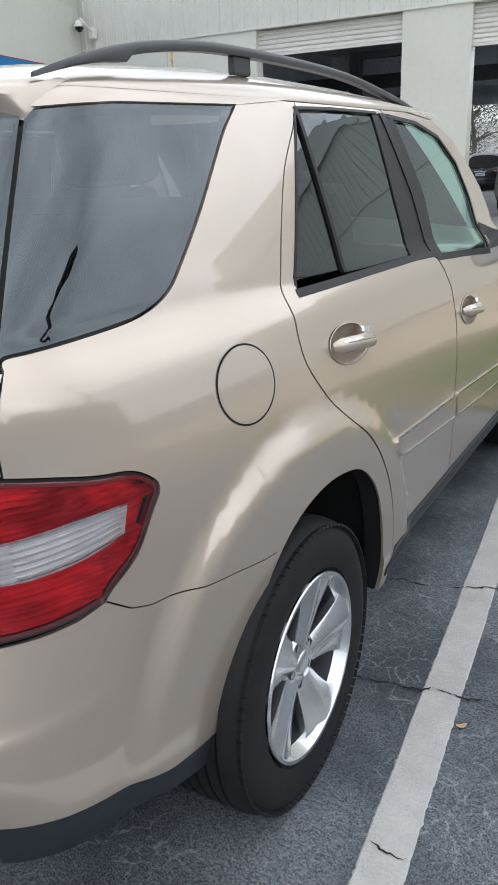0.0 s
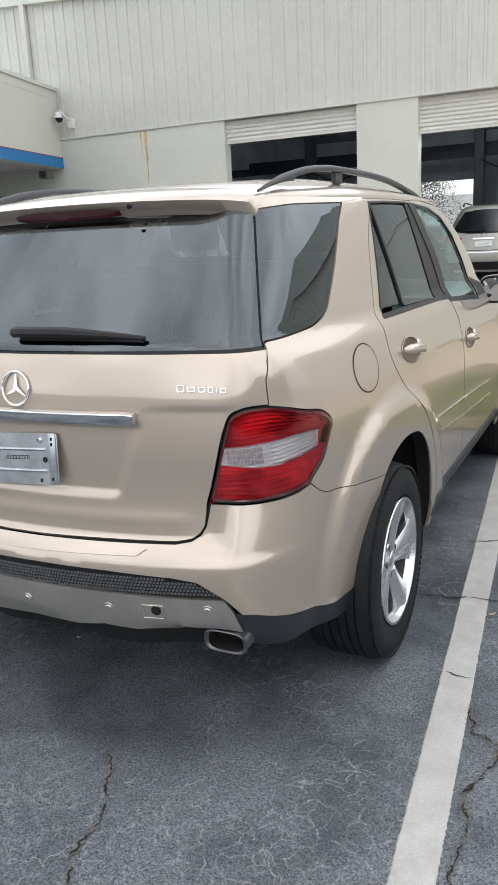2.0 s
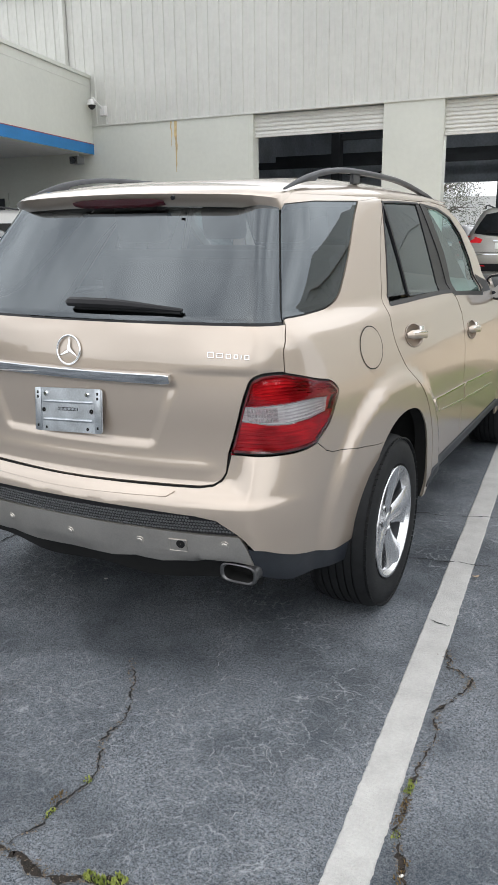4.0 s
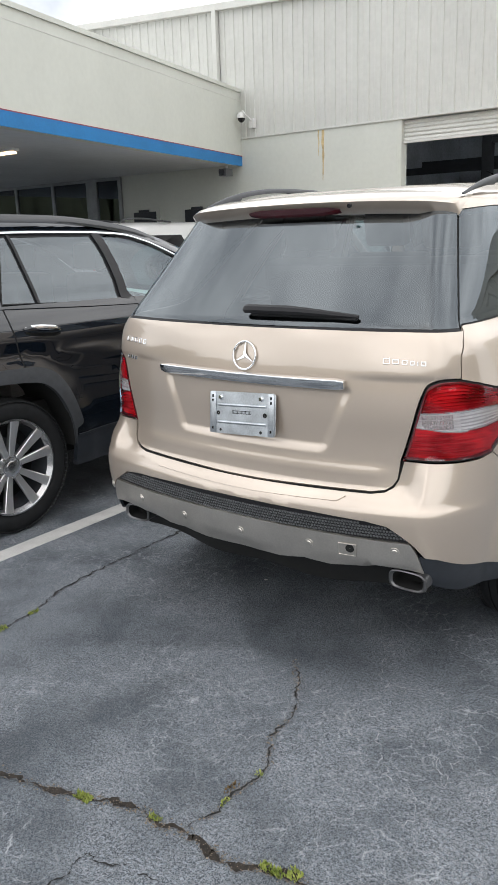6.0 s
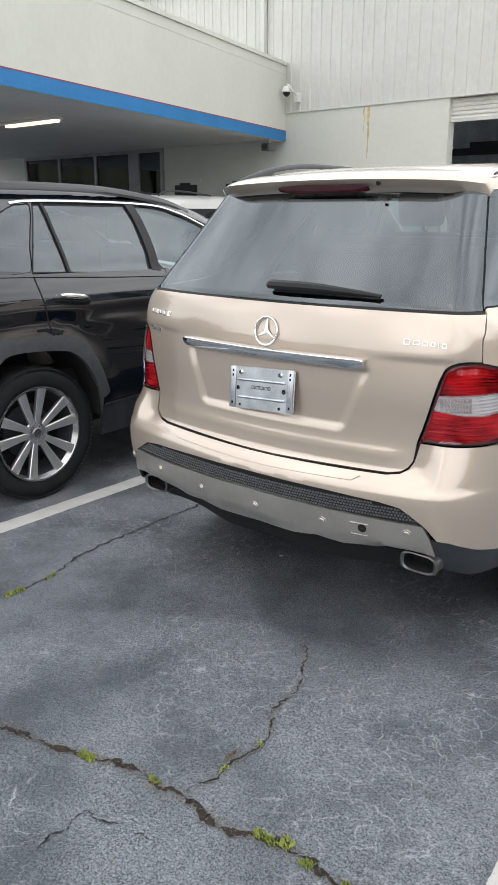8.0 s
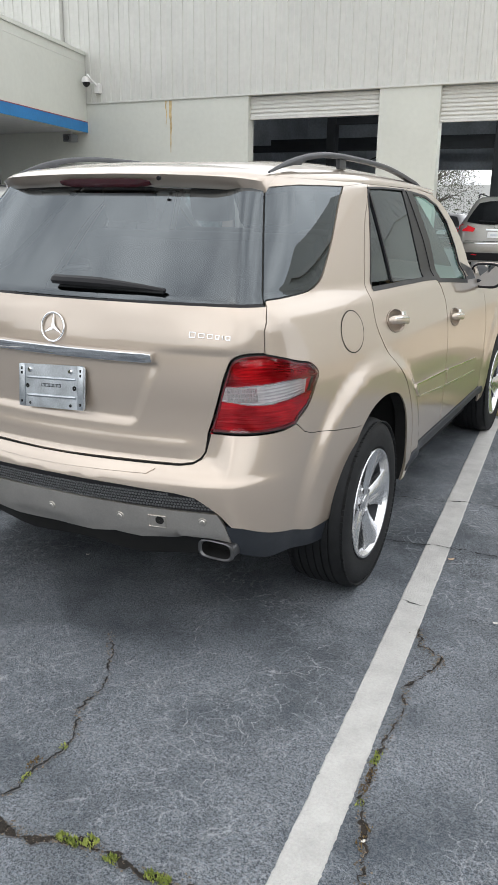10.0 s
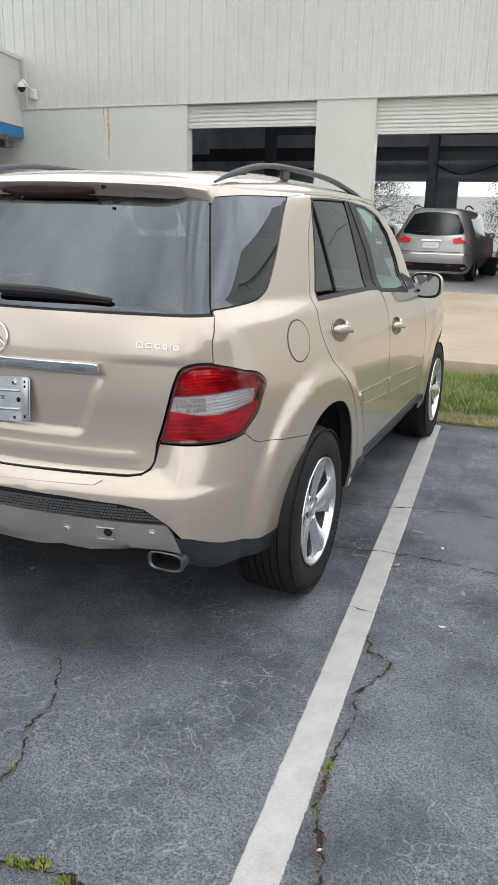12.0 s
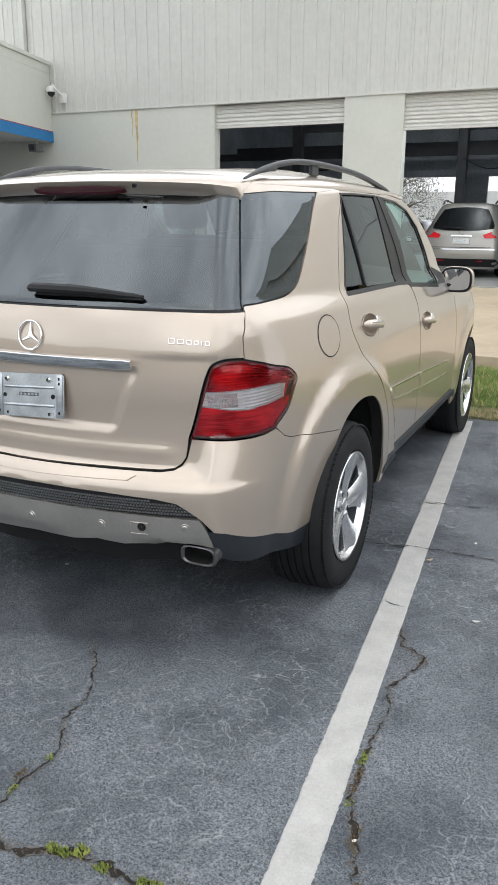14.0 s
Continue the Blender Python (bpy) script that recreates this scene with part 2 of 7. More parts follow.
M["asphalt"] = asphalt_mat()
M["line"] = mat("white_line_paint", (0.47, 0.465, 0.45), 0.8, noise_scale=9.0, amount=0.13, bump=0.7, bump_scale=170)
M["stucco"] = mat("painted_stucco", (0.57, 0.585, 0.54), 0.85, noise_scale=0.7, amount=0.045, bump=0.05, bump_scale=60)
M["panel"] = mat("ribbed_metal_panel", (0.55, 0.555, 0.525), 0.5, noise_scale=0.6, amount=0.06)
M["blue"] = mat("blue_fascia", (0.009, 0.17, 0.44), 0.5, noise_scale=1.5, amount=0.12)
M["red"] = mat("red_pinstripe", (0.25, 0.03, 0.06), 0.5)
M["shutter"] = mat("shutter_steel", (0.60, 0.60, 0.57), 0.5, noise_scale=1.5, amount=0.08)
M["dark"] = mat("dark_interior", (0.42, 0.455, 0.50), 0.8, noise_scale=0.8, amount=0.3)
M["soffit"] = mat("grey_soffit", (0.58, 0.60, 0.62), 0.75, noise_scale=0.5, amount=0.08)
M["aluminium"] = mat("brushed_aluminium", (0.30, 0.31, 0.32), 0.45, 0.6, noise_scale=3, amount=0.15)
M["store_dark"] = mat("dim_showroom", (0.26, 0.28, 0.30), 0.7, noise_scale=0.9, amount=0.5)
M["shop_tube"] = mat("lit_shop_tube", (0.92, 0.96, 1.0), 0.5, emit=170)
M["lit_red"] = mat("lit_red_lamp", (0.40, 0.006, 0.012), 0.2, emit=0.35)
# near-black opaque glass; low gloss keeps the shop tube's reflection off it
M["shop_glass"] = mat("low_gloss_dark_glass", (0.008, 0.009, 0.010), 0.22, spec=0.06, noise_scale=6, amount=0.3)
M["orange"] = mat("orange_plastic", (0.75, 0.13, 0.03), 0.5, noise_scale=5, amount=0.1)
M["steel_dark"] = mat("dark_steel", (0.03, 0.034, 0.04), 0.6, noise_scale=3, amount=0.3)
M["concrete"] = mat("tan_concrete", (0.44, 0.36, 0.26), 0.85, noise_scale=0.6, amount=0.16, bump=0.2, bump_scale=90)
M["floor"] = mat("workshop_floor", (0.30, 0.30, 0.29), 0.45, noise_scale=0.8, amount=0.2)
M["grass"] = mat("grass_blades", (0.15, 0.29, 0.055), 0.65, noise_scale=1.3, amount=0.35, second=(0.34, 0.44, 0.13))
M["soil_grass"] = mat("worn_lawn", (0.13, 0.16, 0.06), 0.9, noise_scale=0.8, amount=0.35, second=(0.26, 0.22, 0.12), bump=0.4, bump_scale=40)
M["straw"] = mat("dry_straw", (0.46, 0.36, 0.21), 0.85, noise_scale=5, amount=0.35)
M["leaf"] = mat("foliage", (0.070, 0.078, 0.045), 0.7, noise_scale=1, amount=0.4)
M["bark"] = mat("bark", (0.10, 0.085, 0.07), 0.9, noise_scale=5, amount=0.3)
M["rust"] = mat("rust_stain", (0.52, 0.40, 0.21), 0.9, noise_scale=6, amount=0.3)
M["white"] = mat("white_plastic", (0.70, 0.70, 0.69), 0.4, noise_scale=4, amount=0.05)
M["lens"] = mat("black_lens", (0.01, 0.01, 0.012), 0.08)
M["tube"] = mat("lit_tube", (1.0, 0.74, 0.46), 0.5, emit=1.5)
M["red_lens"] = mat("red_lamp_lens", (0.8, 0.01, 0.02), 0.22, 0.0, 0.4)


def streaked(m, dark, light):
    """Moulded reflector behind a lens: long level streaks over broad dark and bright cells."""
    n, l = m.node_tree.nodes, m.node_tree.links
    g, mp, a, b, add = (n.new(k) for k in ("ShaderNodeNewGeometry", "ShaderNodeMapping", "ShaderNodeTexNoise", "ShaderNodeTexNoise", "ShaderNodeMath"))
    mp.inputs["Scale"].default_value = (4, 4, 150)
    a.inputs["Scale"].default_value, a.inputs["Detail"].default_value = 1.6, 3
    b.inputs["Scale"].default_value, b.inputs["Detail"].default_value = 13, 2
    l.new(g.outputs["Position"], mp.inputs[0])
    l.new(mp.outputs[0], a.inputs["Vector"])
    l.new(g.outputs["Position"], b.inputs["Vector"])
    l.new(a.outputs["Fac"], add.inputs[0])
    l.new(b.outputs["Fac"], add.inputs[1])
    r = n.new("ShaderNodeMapRange")
    r.inputs["From Min"].default_value, r.inputs["From Max"].default_value = 0.78, 1.24
    l.new(add.outputs[0], r.inputs["Value"])
    mix = n.new("ShaderNodeMixRGB")
    mix.inputs[1].default_value, mix.inputs[2].default_value = (*dark, 1), (*light, 1)
    l.new(r.outputs[0], mix.inputs[0])
    l.new(mix.outputs[0], n["Principled BSDF"].inputs["Base Color"])


streaked(M["red_lens"], (0.42, 0.003, 0.010), (1.0, 0.022, 0.040))
def ridged(m, scale, strength):
    """Fine moulded lines inside a lamp lens."""
    n, l = m.node_tree.nodes, m.node_tree.links
    g, w, b = n.new("ShaderNodeNewGeometry"), n.new("ShaderNodeTexWave"), n.new("ShaderNodeBump")
    mp = n.new("ShaderNodeMapping")
    mp.inputs["Rotation"].default_value = (0, 0.10, 0)
    w.bands_direction, w.inputs["Scale"].default_value, w.inputs["Distortion"].default_value = "Z", scale, 0.3
    b.inputs["Strength"].default_value, b.inputs["Distance"].default_value = strength, 0.004
    l.new(g.outputs["Position"], mp.inputs[0])
    l.new(mp.outputs[0], w.inputs["Vector"])
    l.new(w.outputs["Fac"], b.inputs["Height"])
    l.new(b.outputs[0], n["Principled BSDF"].inputs["Normal"])


ridged(M["red_lens"], 26, 0.05)
M["red_dark"] = mat("dark_red_lens", (0.16, 0.004, 0.010), 0.1, 0.0, 1.0)
M["brake_red"] = mat("dark_brake_lens", (0.045, 0.003, 0.006), 0.1, 0.0, 1.0)
M["lamp_glass"] = glass_mat("lamp_outer_lens", (1.0, 0.98, 0.98), 0.98)
M["lamp_glass"].node_tree.nodes["Fresnel"].inputs[0].default_value = 1.5
M["clear_lens"] = mat("clear_lamp_lens", (0.8, 0.8, 0.8), 0.12, 0.25, 1.0)
streaked(M["clear_lens"], (0.62, 0.60, 0.61), (0.98, 0.97, 0.97))
M["prism"] = mat("clear_prism", (0.80, 0.79, 0.79), 0.12, 0.5, 0.6)
M["mirror"] = mat("mirror_glass", (0.85, 0.87, 0.88), 0.01, 1.0)
M["hexstud"] = mat("grey_stud_plastic", (0.10, 0.105, 0.11), 0.45)
M["pipe"] = mat("dull_exhaust_steel", (0.16, 0.16, 0.165), 0.36, 0.9, noise_scale=20, amount=0.3)
ridged(M["clear_lens"], 24, 0.12)
M["back_wall"] = mat("distant_wall", (0.62, 0.62, 0.60), 0.9, noise_scale=0.3, amount=0.06)


# ---- mesh helpers ----
def part(name, bm, material, parent=None, label="", smooth=False):
    """Links a bmesh as one mesh object under a thing or a part."""
    bmesh.ops.recalc_face_normals(bm, faces=bm.faces)
    me = bpy.data.meshes.new(name)
    bm.to_mesh(me)
    bm.free()
    me.materials.append(material)
    if smooth:
        me.polygons.foreach_set("use_smooth", [True] * len(me.polygons))
        me.set_sharp_from_angle(angle=radians(smooth if smooth > 1 else 40))
    ob = new(name, me)
    ob.parent = parent
    if label:
        ob["label"] = label
    return ob


def thing(name, label, category, m=None, group="", kind=""):
    ob = new(name)
    ob.empty_display_size = 0.2
    if m is not None:
        ob.matrix_basis = m
    return tagged(ob, label, category, group, kind)


def box(x0, x1, y0, y1, z0, z1, bevel=0.0, bm=None, m=None):
    bm = bm or bmesh.new()
    t = Matrix.Translation(((x0 + x1) / 2, (y0 + y1) / 2, (z0 + z1) / 2)) @ Matrix.Diagonal((x1 - x0, y1 - y0, z1 - z0, 1))
    r = bmesh.ops.create_cube(bm, size=1, matrix=(m @ t if m is not None else t))
    if bevel:
        vs = set(r["verts"])
        es = [e for e in bm.edges if e.verts[0] in vs and e.verts[1] in vs]
        bmesh.ops.bevel(bm, geom=es, offset=bevel, segments=2, profile=0.6, affect="EDGES")
    return bm


def rod(p, q, r, seg=12, bm=None, r2=None):
    bm = bm or bmesh.new()
    p, q = Vector(p), Vector(q)
    m = Matrix.Translation((p + q) / 2) @ (q - p).to_track_quat("Z", "Y").to_matrix().to_4x4()
    bmesh.ops.create_cone(bm, cap_ends=True, segments=seg, radius1=r, radius2=r if r2 is None else r2, depth=(q - p).length, matrix=m)
    return bm


def lathe(profile, seg=48, axis="X", bm=None, m=None):
    """Turns (offset, radius) pairs about an axis."""
    bm = bm or bmesh.new()
    rings = []
    for o, r in profile:
        ring = []
        for k in range(seg):
            a = 2 * math.pi * k / seg
            v = {"X": (o, r * math.cos(a), r * math.sin(a)), "Y": (r * math.cos(a), o, r * math.sin(a)), "Z": (r * math.cos(a), r * math.sin(a), o)}[axis]
            v = Vector(v)
            ring.append(bm.verts.new(m @ v if m is not None else v))
        rings.append(ring)
    for a, b in zip(rings, rings[1:]):
        for k in range(seg):
            bm.faces.new((a[k], a[(k + 1) % seg], b[(k + 1) % seg], b[k]))
    return bm


def sweep(path, section, bm=None, up=(0, 0, 1), scales=None, caps=True):
    """Draws a closed section (list of (side, up) pairs) along a path of points."""
    bm = bm or bmesh.new()
    path = [Vector(p) for p in path]
    rings = []
    for i, p in enumerate(path):
        t = (path[min(i + 1, len(path) - 1)] - path[max(i - 1, 0)]).normalized()
        s = t.cross(Vector(up)).normalized()
        u = s.cross(t)
        k = scales[i] if scales else 1.0
        rings.append([bm.verts.new(p + s * (a * k) + u * (b * k)) for a, b in section])
    n = len(section)
    for a, b in zip(rings, rings[1:]):
        for k in range(n):
            bm.faces.new((a[k], a[(k + 1) % n], b[(k + 1) % n], b[k]))
    if caps:
        bm.faces.new(rings[0][::-1])
        bm.faces.new(rings[-1])
    return bm


def ring_section(rx, ry, n=10):
    return [(rx * math.cos(2 * math.pi * k / n), ry * math.sin(2 * math.pi * k / n)) for k in range(n)]


def spline(pts, n=8, closed=False):
    """Catmull-Rom points through control points."""
    pts = [np.array(p, float) for p in pts]
    out = []
    m = len(pts)
    for i in range(m if closed else m - 1):
        if closed:
            a, b, c, d = pts[i - 1], pts[i], pts[(i + 1) % m], pts[(i + 2) % m]
        else:
            a, b, c, d = pts[max(i - 1, 0)], pts[i], pts[i + 1], pts[min(i + 2, m - 1)]
        for k in range(n):
            t = k / n
            out.append(0.5 * (2 * b + (c - a) * t + (2 * a - 5 * b + 4 * c - d) * t * t + (3 * b - a - 3 * c + d) * t**3))
    if not closed:
        out.append(pts[-1])
    return out

# ---- ground ----
def flat(name, pts, z, material, label, category, kind="structure", thick=0.0, parent=None):
    bm = bmesh.new()
    f = bm.faces.new([bm.verts.new((x, y, z)) for x, y in pts])
    if thick:
        r = bmesh.ops.extrude_face_region(bm, geom=[f])
        bmesh.ops.translate(bm, vec=(0, 0, -thick), verts=[v for v in r["geom"] if isinstance(v, bmesh.types.BMVert)])
    ob = part(name, bm, material, parent)
    return tagged(ob, label, category, "", kind) if not parent else ob


flat("ground", [(-400, -400), (400, -400), (400, 400), (-400, 400)], 0.0, M["asphalt"],
     "weathered dark grey asphalt of a car park with cracks", "ground")


def stripe(ends, w0, w1, label):
    """A painted line: thin film with ragged edges and small breaks where the asphalt is cracked."""
    (ax, ay), (bx, by) = ends
    d = Vector((bx - ax, by - ay))
    n = Vector((d.y, -d.x)).normalized()
    bm = bmesh.new()
    rows, steps = [], int(d.length / 0.005)
    for i in range(steps + 1):
        c = Vector((ax, ay)) + d * (i / steps)
        w = w0 + (w1 - w0) * i / steps
        e = [0.5 * w + 0.002 * noise.noise((c.x * 5 + s * 40, c.y * 5, 0)) + 0.003 * noise.noise((c.x * 70, c.y * 70, s * 7)) + 0.003 * noise.noise((c.x * 190, c.y * 190, s * 9)) for s in (1, 2)]
        rows.append([bm.verts.new((*(c + n * k), z)) for k, z in ((-e[0], 0.0), (-e[0] + 0.004, 0.004), (e[1] - 0.004, 0.004), (e[1], 0.0))])
    for a, b in zip(rows, rows[1:]):
        for k in range(3):
            bm.faces.new((a[k], a[k + 1], b[k + 1], b[k]))
    return tagged(part("parking_line", bm, M["line"]), label, "line", "parking lines", "structure")


stripe([(1.395, -1.60), (0.905, 4.20)], 0.118, 0.118, "worn white parking line painted on asphalt, finely cracked")
stripe([(-1.66, -0.9), (-1.76, 4.2)], 0.118, 0.118, "worn white parking line painted on asphalt beside black car")


def crack(pts, width, material, seed, rough=1.0, z=0.0045, name="asphalt_crack"):
    """A jagged open crack: an uneven ribbon of dark grit."""
    rnd = random.Random(seed)
    path = [np.array(p, float) for p in pts]
    # dark barrel and near-black disc: shade behind the spokes put into colour
    fine = []
    for a, b in zip(path, path[1:]):
        n = max(2, int(np.linalg.norm(b - a) / 0.007))
        for k in range(n):
            t = k / n
            p = a + (b - a) * t
            j = 0.019 * rough
            fine.append(p + [j * noise.noise((p[0] * 22, p[1] * 22, seed)) + 0.009 * noise.noise((p[0] * 75, p[1] * 75, seed + 2)) * rough + rnd.uniform(-.002, .002) * rough,
                             j * noise.noise((p[1] * 22, p[0] * 22, seed + 5)) + 0.009 * noise.noise((p[1] * 75, p[0] * 75, seed + 3)) * rough + rnd.uniform(-.002, .002) * rough])
    fine.append(path[-1])
    bm = bmesh.new()
    prev = None
    for i, p in enumerate(fine):
        d = fine[min(i + 1, len(fine) - 1)] - fine[max(i - 1, 0)]
        n = np.array([d[1], -d[0]]) / (np.linalg.norm(d) + 1e-9)
        edge = min(1.0, 0.15 + i / 6, 0.15 + (len(fine) - 1 - i) / 6)
        w = width * edge * max(0.06, 0.62 + 1.5 * noise.noise((p[0] * 20, p[1] * 20, seed + 9)) + 0.7 * noise.noise((p[0] * 80, p[1] * 80, seed + 4)) + rnd.uniform(-0.15, 0.15))
        row = [bm.verts.new((*(p + n * (0.5 * w)), z)), bm.verts.new((*(p - n * (0.5 * w)), z))]
        if prev:
            bm.faces.new((prev[0], prev[1], row[1], row[0]))
        prev = row
    return part(name, bm, material)


M["crack"] = mat("crack_grit", (0.012, 0.012, 0.012), 0.95, noise_scale=30, amount=0.5)
M["crack_soil"] = mat("crack_soil", (0.008, 0.007, 0.006), 0.95, noise_scale=45, amount=0.6, second=(0.036, 0.027, 0.020), bump=0.6, bump_scale=200)
CRACK_A = [(-0.60, -1.10), (-0.29, -1.076), (-0.166, -1.055), (0.009, -1.029), (0.114, -0.985), (0.186, -0.958), (0.31, -0.918), (0.385, -0.944), (0.465, -0.918),
           (0.575, -0.932), (0.66, -0.930), (0.735, -0.889), (0.83, -0.878), (0.98, -0.886), (1.10, -0.878), (1.26, -0.87)]
CRACK_B = [(0.466, -0.912), (0.481, -0.777), (0.498, -0.561), (0.417, -0.44), (0.395, -0.26), (0.29, -0.085), (0.20, 0.02)]
CRACK_C = [(-1.30, -0.80), (-1.054, -0.646), (-0.985, -0.519), (-0.99, -0.307), (-1.078, -0.081), (-1.098, 0.146), (-1.105, 0.464), (-1.117, 0.90)]
CRACK_R = [(1.56, -1.05), (1.50, -0.80), (1.479, -0.664), (1.439, -0.546), (1.378, -0.391), (1.365, -0.268), (1.358, -0.127), (1.372, 0.074), (1.334, 0.202),
           (1.401, 0.392), (1.393, 0.453), (1.31, 0.50), (1.27, 0.62)]
crack(CRACK_A, 0.023, M["crack_soil"], 1)
crack(CRACK_B, 0.007, M["crack"], 2)
crack(CRACK_C, 0.007, M["crack"], 3)
crack(CRACK_R, 0.011, M["crack_soil"], 4)
crack([(0.30, 2.02), (0.74, 2.055), (0.969, 2.08), (1.132, 2.157), (1.435, 2.18), (2.0, 2.25)], 0.009, M["crack"], 5, z=0.0065)
crack([(0.75, 1.40), (0.952, 1.421), (1.116, 1.459), (1.226, 1.473), (1.532, 1.462), (1.95, 1.40)], 0.009, M["crack"], 6, z=0.0065)
crack([(1.14, 0.825), (1.19, 0.815), (1.25, 0.813)], 0.005, M["crack"], 7, z=0.0065)
crack([(1.40, 0.80), (1.55, 0.78), (1.62, 0.81)], 0.006, M["crack"], 8)
crack([(0.305, -1.30), (0.299, -1.247), (0.309, -1.205), (0.297, -1.134)], 0.008, M["crack"], 9)
crack([(0.297, -1.134), (0.358, -1.124), (0.413, -1.111), (0.487, -1.096), (0.543, -1.068)], 0.005, M["crack"], 10)
# pale fringes of chipped binder along the open cracks, and fine pale crazing
M["fringe"] = mat("chipped_binder", (0.085, 0.09, 0.098), 0.95, noise_scale=60, amount=0.6, second=(0.20, 0.205, 0.215))
M["hairline"] = mat("hairline_dust", (0.30, 0.315, 0.33), 0.95, noise_scale=40, amount=0.5, second=(0.46, 0.47, 0.49))
for k, (line, w) in enumerate(((CRACK_A, 0.030), (CRACK_B, 0.016), (CRACK_C, 0.012), (CRACK_R, 0.018))):
    crack(line, w, M["fringe"], k + 1, z=0.0028)
HAIR = [[(0.45, 0.462), (0.503, 0.149), (0.599, 0.053), (0.699, 0.107), (0.80, 0.15)], [(0.599, 0.053), (0.583, -0.059), (0.554, -0.128), (0.581, -0.188), (0.419, -0.271)],
        [(0.557, -0.133), (0.664, -0.159), (0.733, -0.155), (0.82, -0.148)], [(0.70, -0.22), (0.753, -0.308), (0.839, -0.399), (0.926, -0.431), (0.95, -0.544)],
        [(0.965, -0.33), (0.966, -0.17), (0.914, -0.084), (0.925, 0.054)], [(0.808, 0.051), (0.885, 0.09), (0.991, 0.133), (1.065, 0.201)],
        [(-0.12, -0.30), (-0.024, -0.297), (0.051, -0.288), (0.179, -0.311)], [(0.353, -0.12), (0.414, -0.101), (0.463, -0.094)],
        [(0.905, 0.244), (0.964, 0.288), (1.02, 0.364)], [(1.677, -0.272), (1.68, -0.197), (1.651, -0.113)], [(0.55, -0.13), (0.60, -0.25), (0.70, -0.30)],
        [(0.82, -0.148), (0.90, -0.22), (0.965, -0.33)], [(0.417, -0.44), (0.30, -0.50), (0.18, -0.48)], [(0.498, -0.561), (0.60, -0.60), (0.72, -0.57)]]
for k, line in enumerate(HAIR):
    crack(line, 0.0034, M["hairline"], 40 + k, 2.3, 0.0036)
for ob in [o for o in scene.objects if o.name.startswith("asphalt_crack")]:
    tagged(ob, "jagged open crack in asphalt filled with dark grit", "crack", "asphalt cracks", "structure")

# ---- grass verge, kerb and concrete apron ----
flat("lawn_soil", [(-4.6, 4.30), (12, 4.30), (12, 6.42), (-4.6, 6.42)], 0.02, M["soil_grass"], "strip of worn turf and soil under the grass verge", "ground", thick=0.05)
bm = box(-4.6, 14, 6.40, 6.58, 0.0, 0.185, 0.02)
tagged(part("kerb", bm, M["concrete"], smooth=True), "tan concrete kerb along the grass verge", "kerb", "", "structure")
flat("apron", [(-4.6, 6.58), (14, 6.58), (14, 15.42), (-11.7, 15.42), (-11.7, 14.2), (-4.6, 11.5)], 0.18, M["concrete"], "stained tan concrete apron before the workshop", "pavement", thick=0.18)
flat("workshop_floor", [(-12, 15.42), (14, 15.42), (14, 30), (-12, 30)], 0.20, M["floor"], "grey painted concrete workshop floor", "floor", thick=0.2)


def grass(name, spots, label, seed, height, mats):
    """Blades as thin bent triangles; spots gives (x, y, spread, count)."""
    rnd = random.Random(seed)
    obs = []
    for material, share in mats:
        vs, fs = [], []
        for x, y, z, sx, sy, count in spots:
            for _ in range(int(count * share)):
                px, py = x + rnd.uniform(-sx, sx), y + rnd.uniform(-sy, sy)
                a, h, w = rnd.uniform(0, 6.283), height * rnd.uniform(0.4, 1.2), rnd.uniform(0.002, 0.0045)
                ca, sa, lean = math.cos(a), math.sin(a), rnd.uniform(0.1, 0.7) * h
                k = len(vs)
                vs += [(px - w * sa, py + w * ca, z), (px + w * sa, py - w * ca, z),
                       (px + ca * lean * 0.35 + w * 0.6 * sa, py + sa * lean * 0.35 - w * 0.6 * ca, z + h * 0.6), (px + ca * lean, py + sa * lean, z + h)]
                fs += [(k, k + 1, k + 2), (k, k + 2, k + 3)]
        me = bpy.data.meshes.new(name)
        me.from_pydata(vs, [], fs)
        me.materials.append(material)
        ob = new(name, me)
        obs.append(tagged(ob, label, "grass", "", "stuff"))
    return obs


grass("lawn", [(x * 0.5, 4.92 + 0.5 * j, 0.02, 0.27, 0.27, 900) for x in range(-3, 10) for j in range(4)], "short green lawn grass with dry blades", 11, 0.075,
      [(M["grass"], 0.8), (M["straw"], 0.2)])
grass("dry_grass_edge", [(x * 0.5, 4.42, 0.005, 0.27, 0.13, 800) for x in range(-3, 9)], "dry straw along the edge of the lawn", 12, 0.045, [(M["straw"], 0.8), (M["grass"], 0.2)])
M["weed"] = mat("weed_green", (0.17, 0.25, 0.03), 0.7, noise_scale=30, amount=0.4, second=(0.38, 0.42, 0.10))
M["moss"] = mat("dry_moss", (0.11, 0.075, 0.045), 0.9, noise_scale=60, amount=0.4, second=(0.24, 0.16, 0.06))
for k, (x, y, sx, sy, n) in enumerate([(1.369, -0.31, 0.012, 0.06, 80), (1.43, -0.52, 0.012, 0.05, 60), (1.49, -0.72, 0.012, 0.06, 60), (0.46, -0.70, 0.012, 0.03, 40)]):
    grass("moss_tuft", [(x, y, 0.002, sx, sy, n)], "dry reddish moss growing in an asphalt crack", 70 + k, 0.009, [(M["moss"], 1.0)])
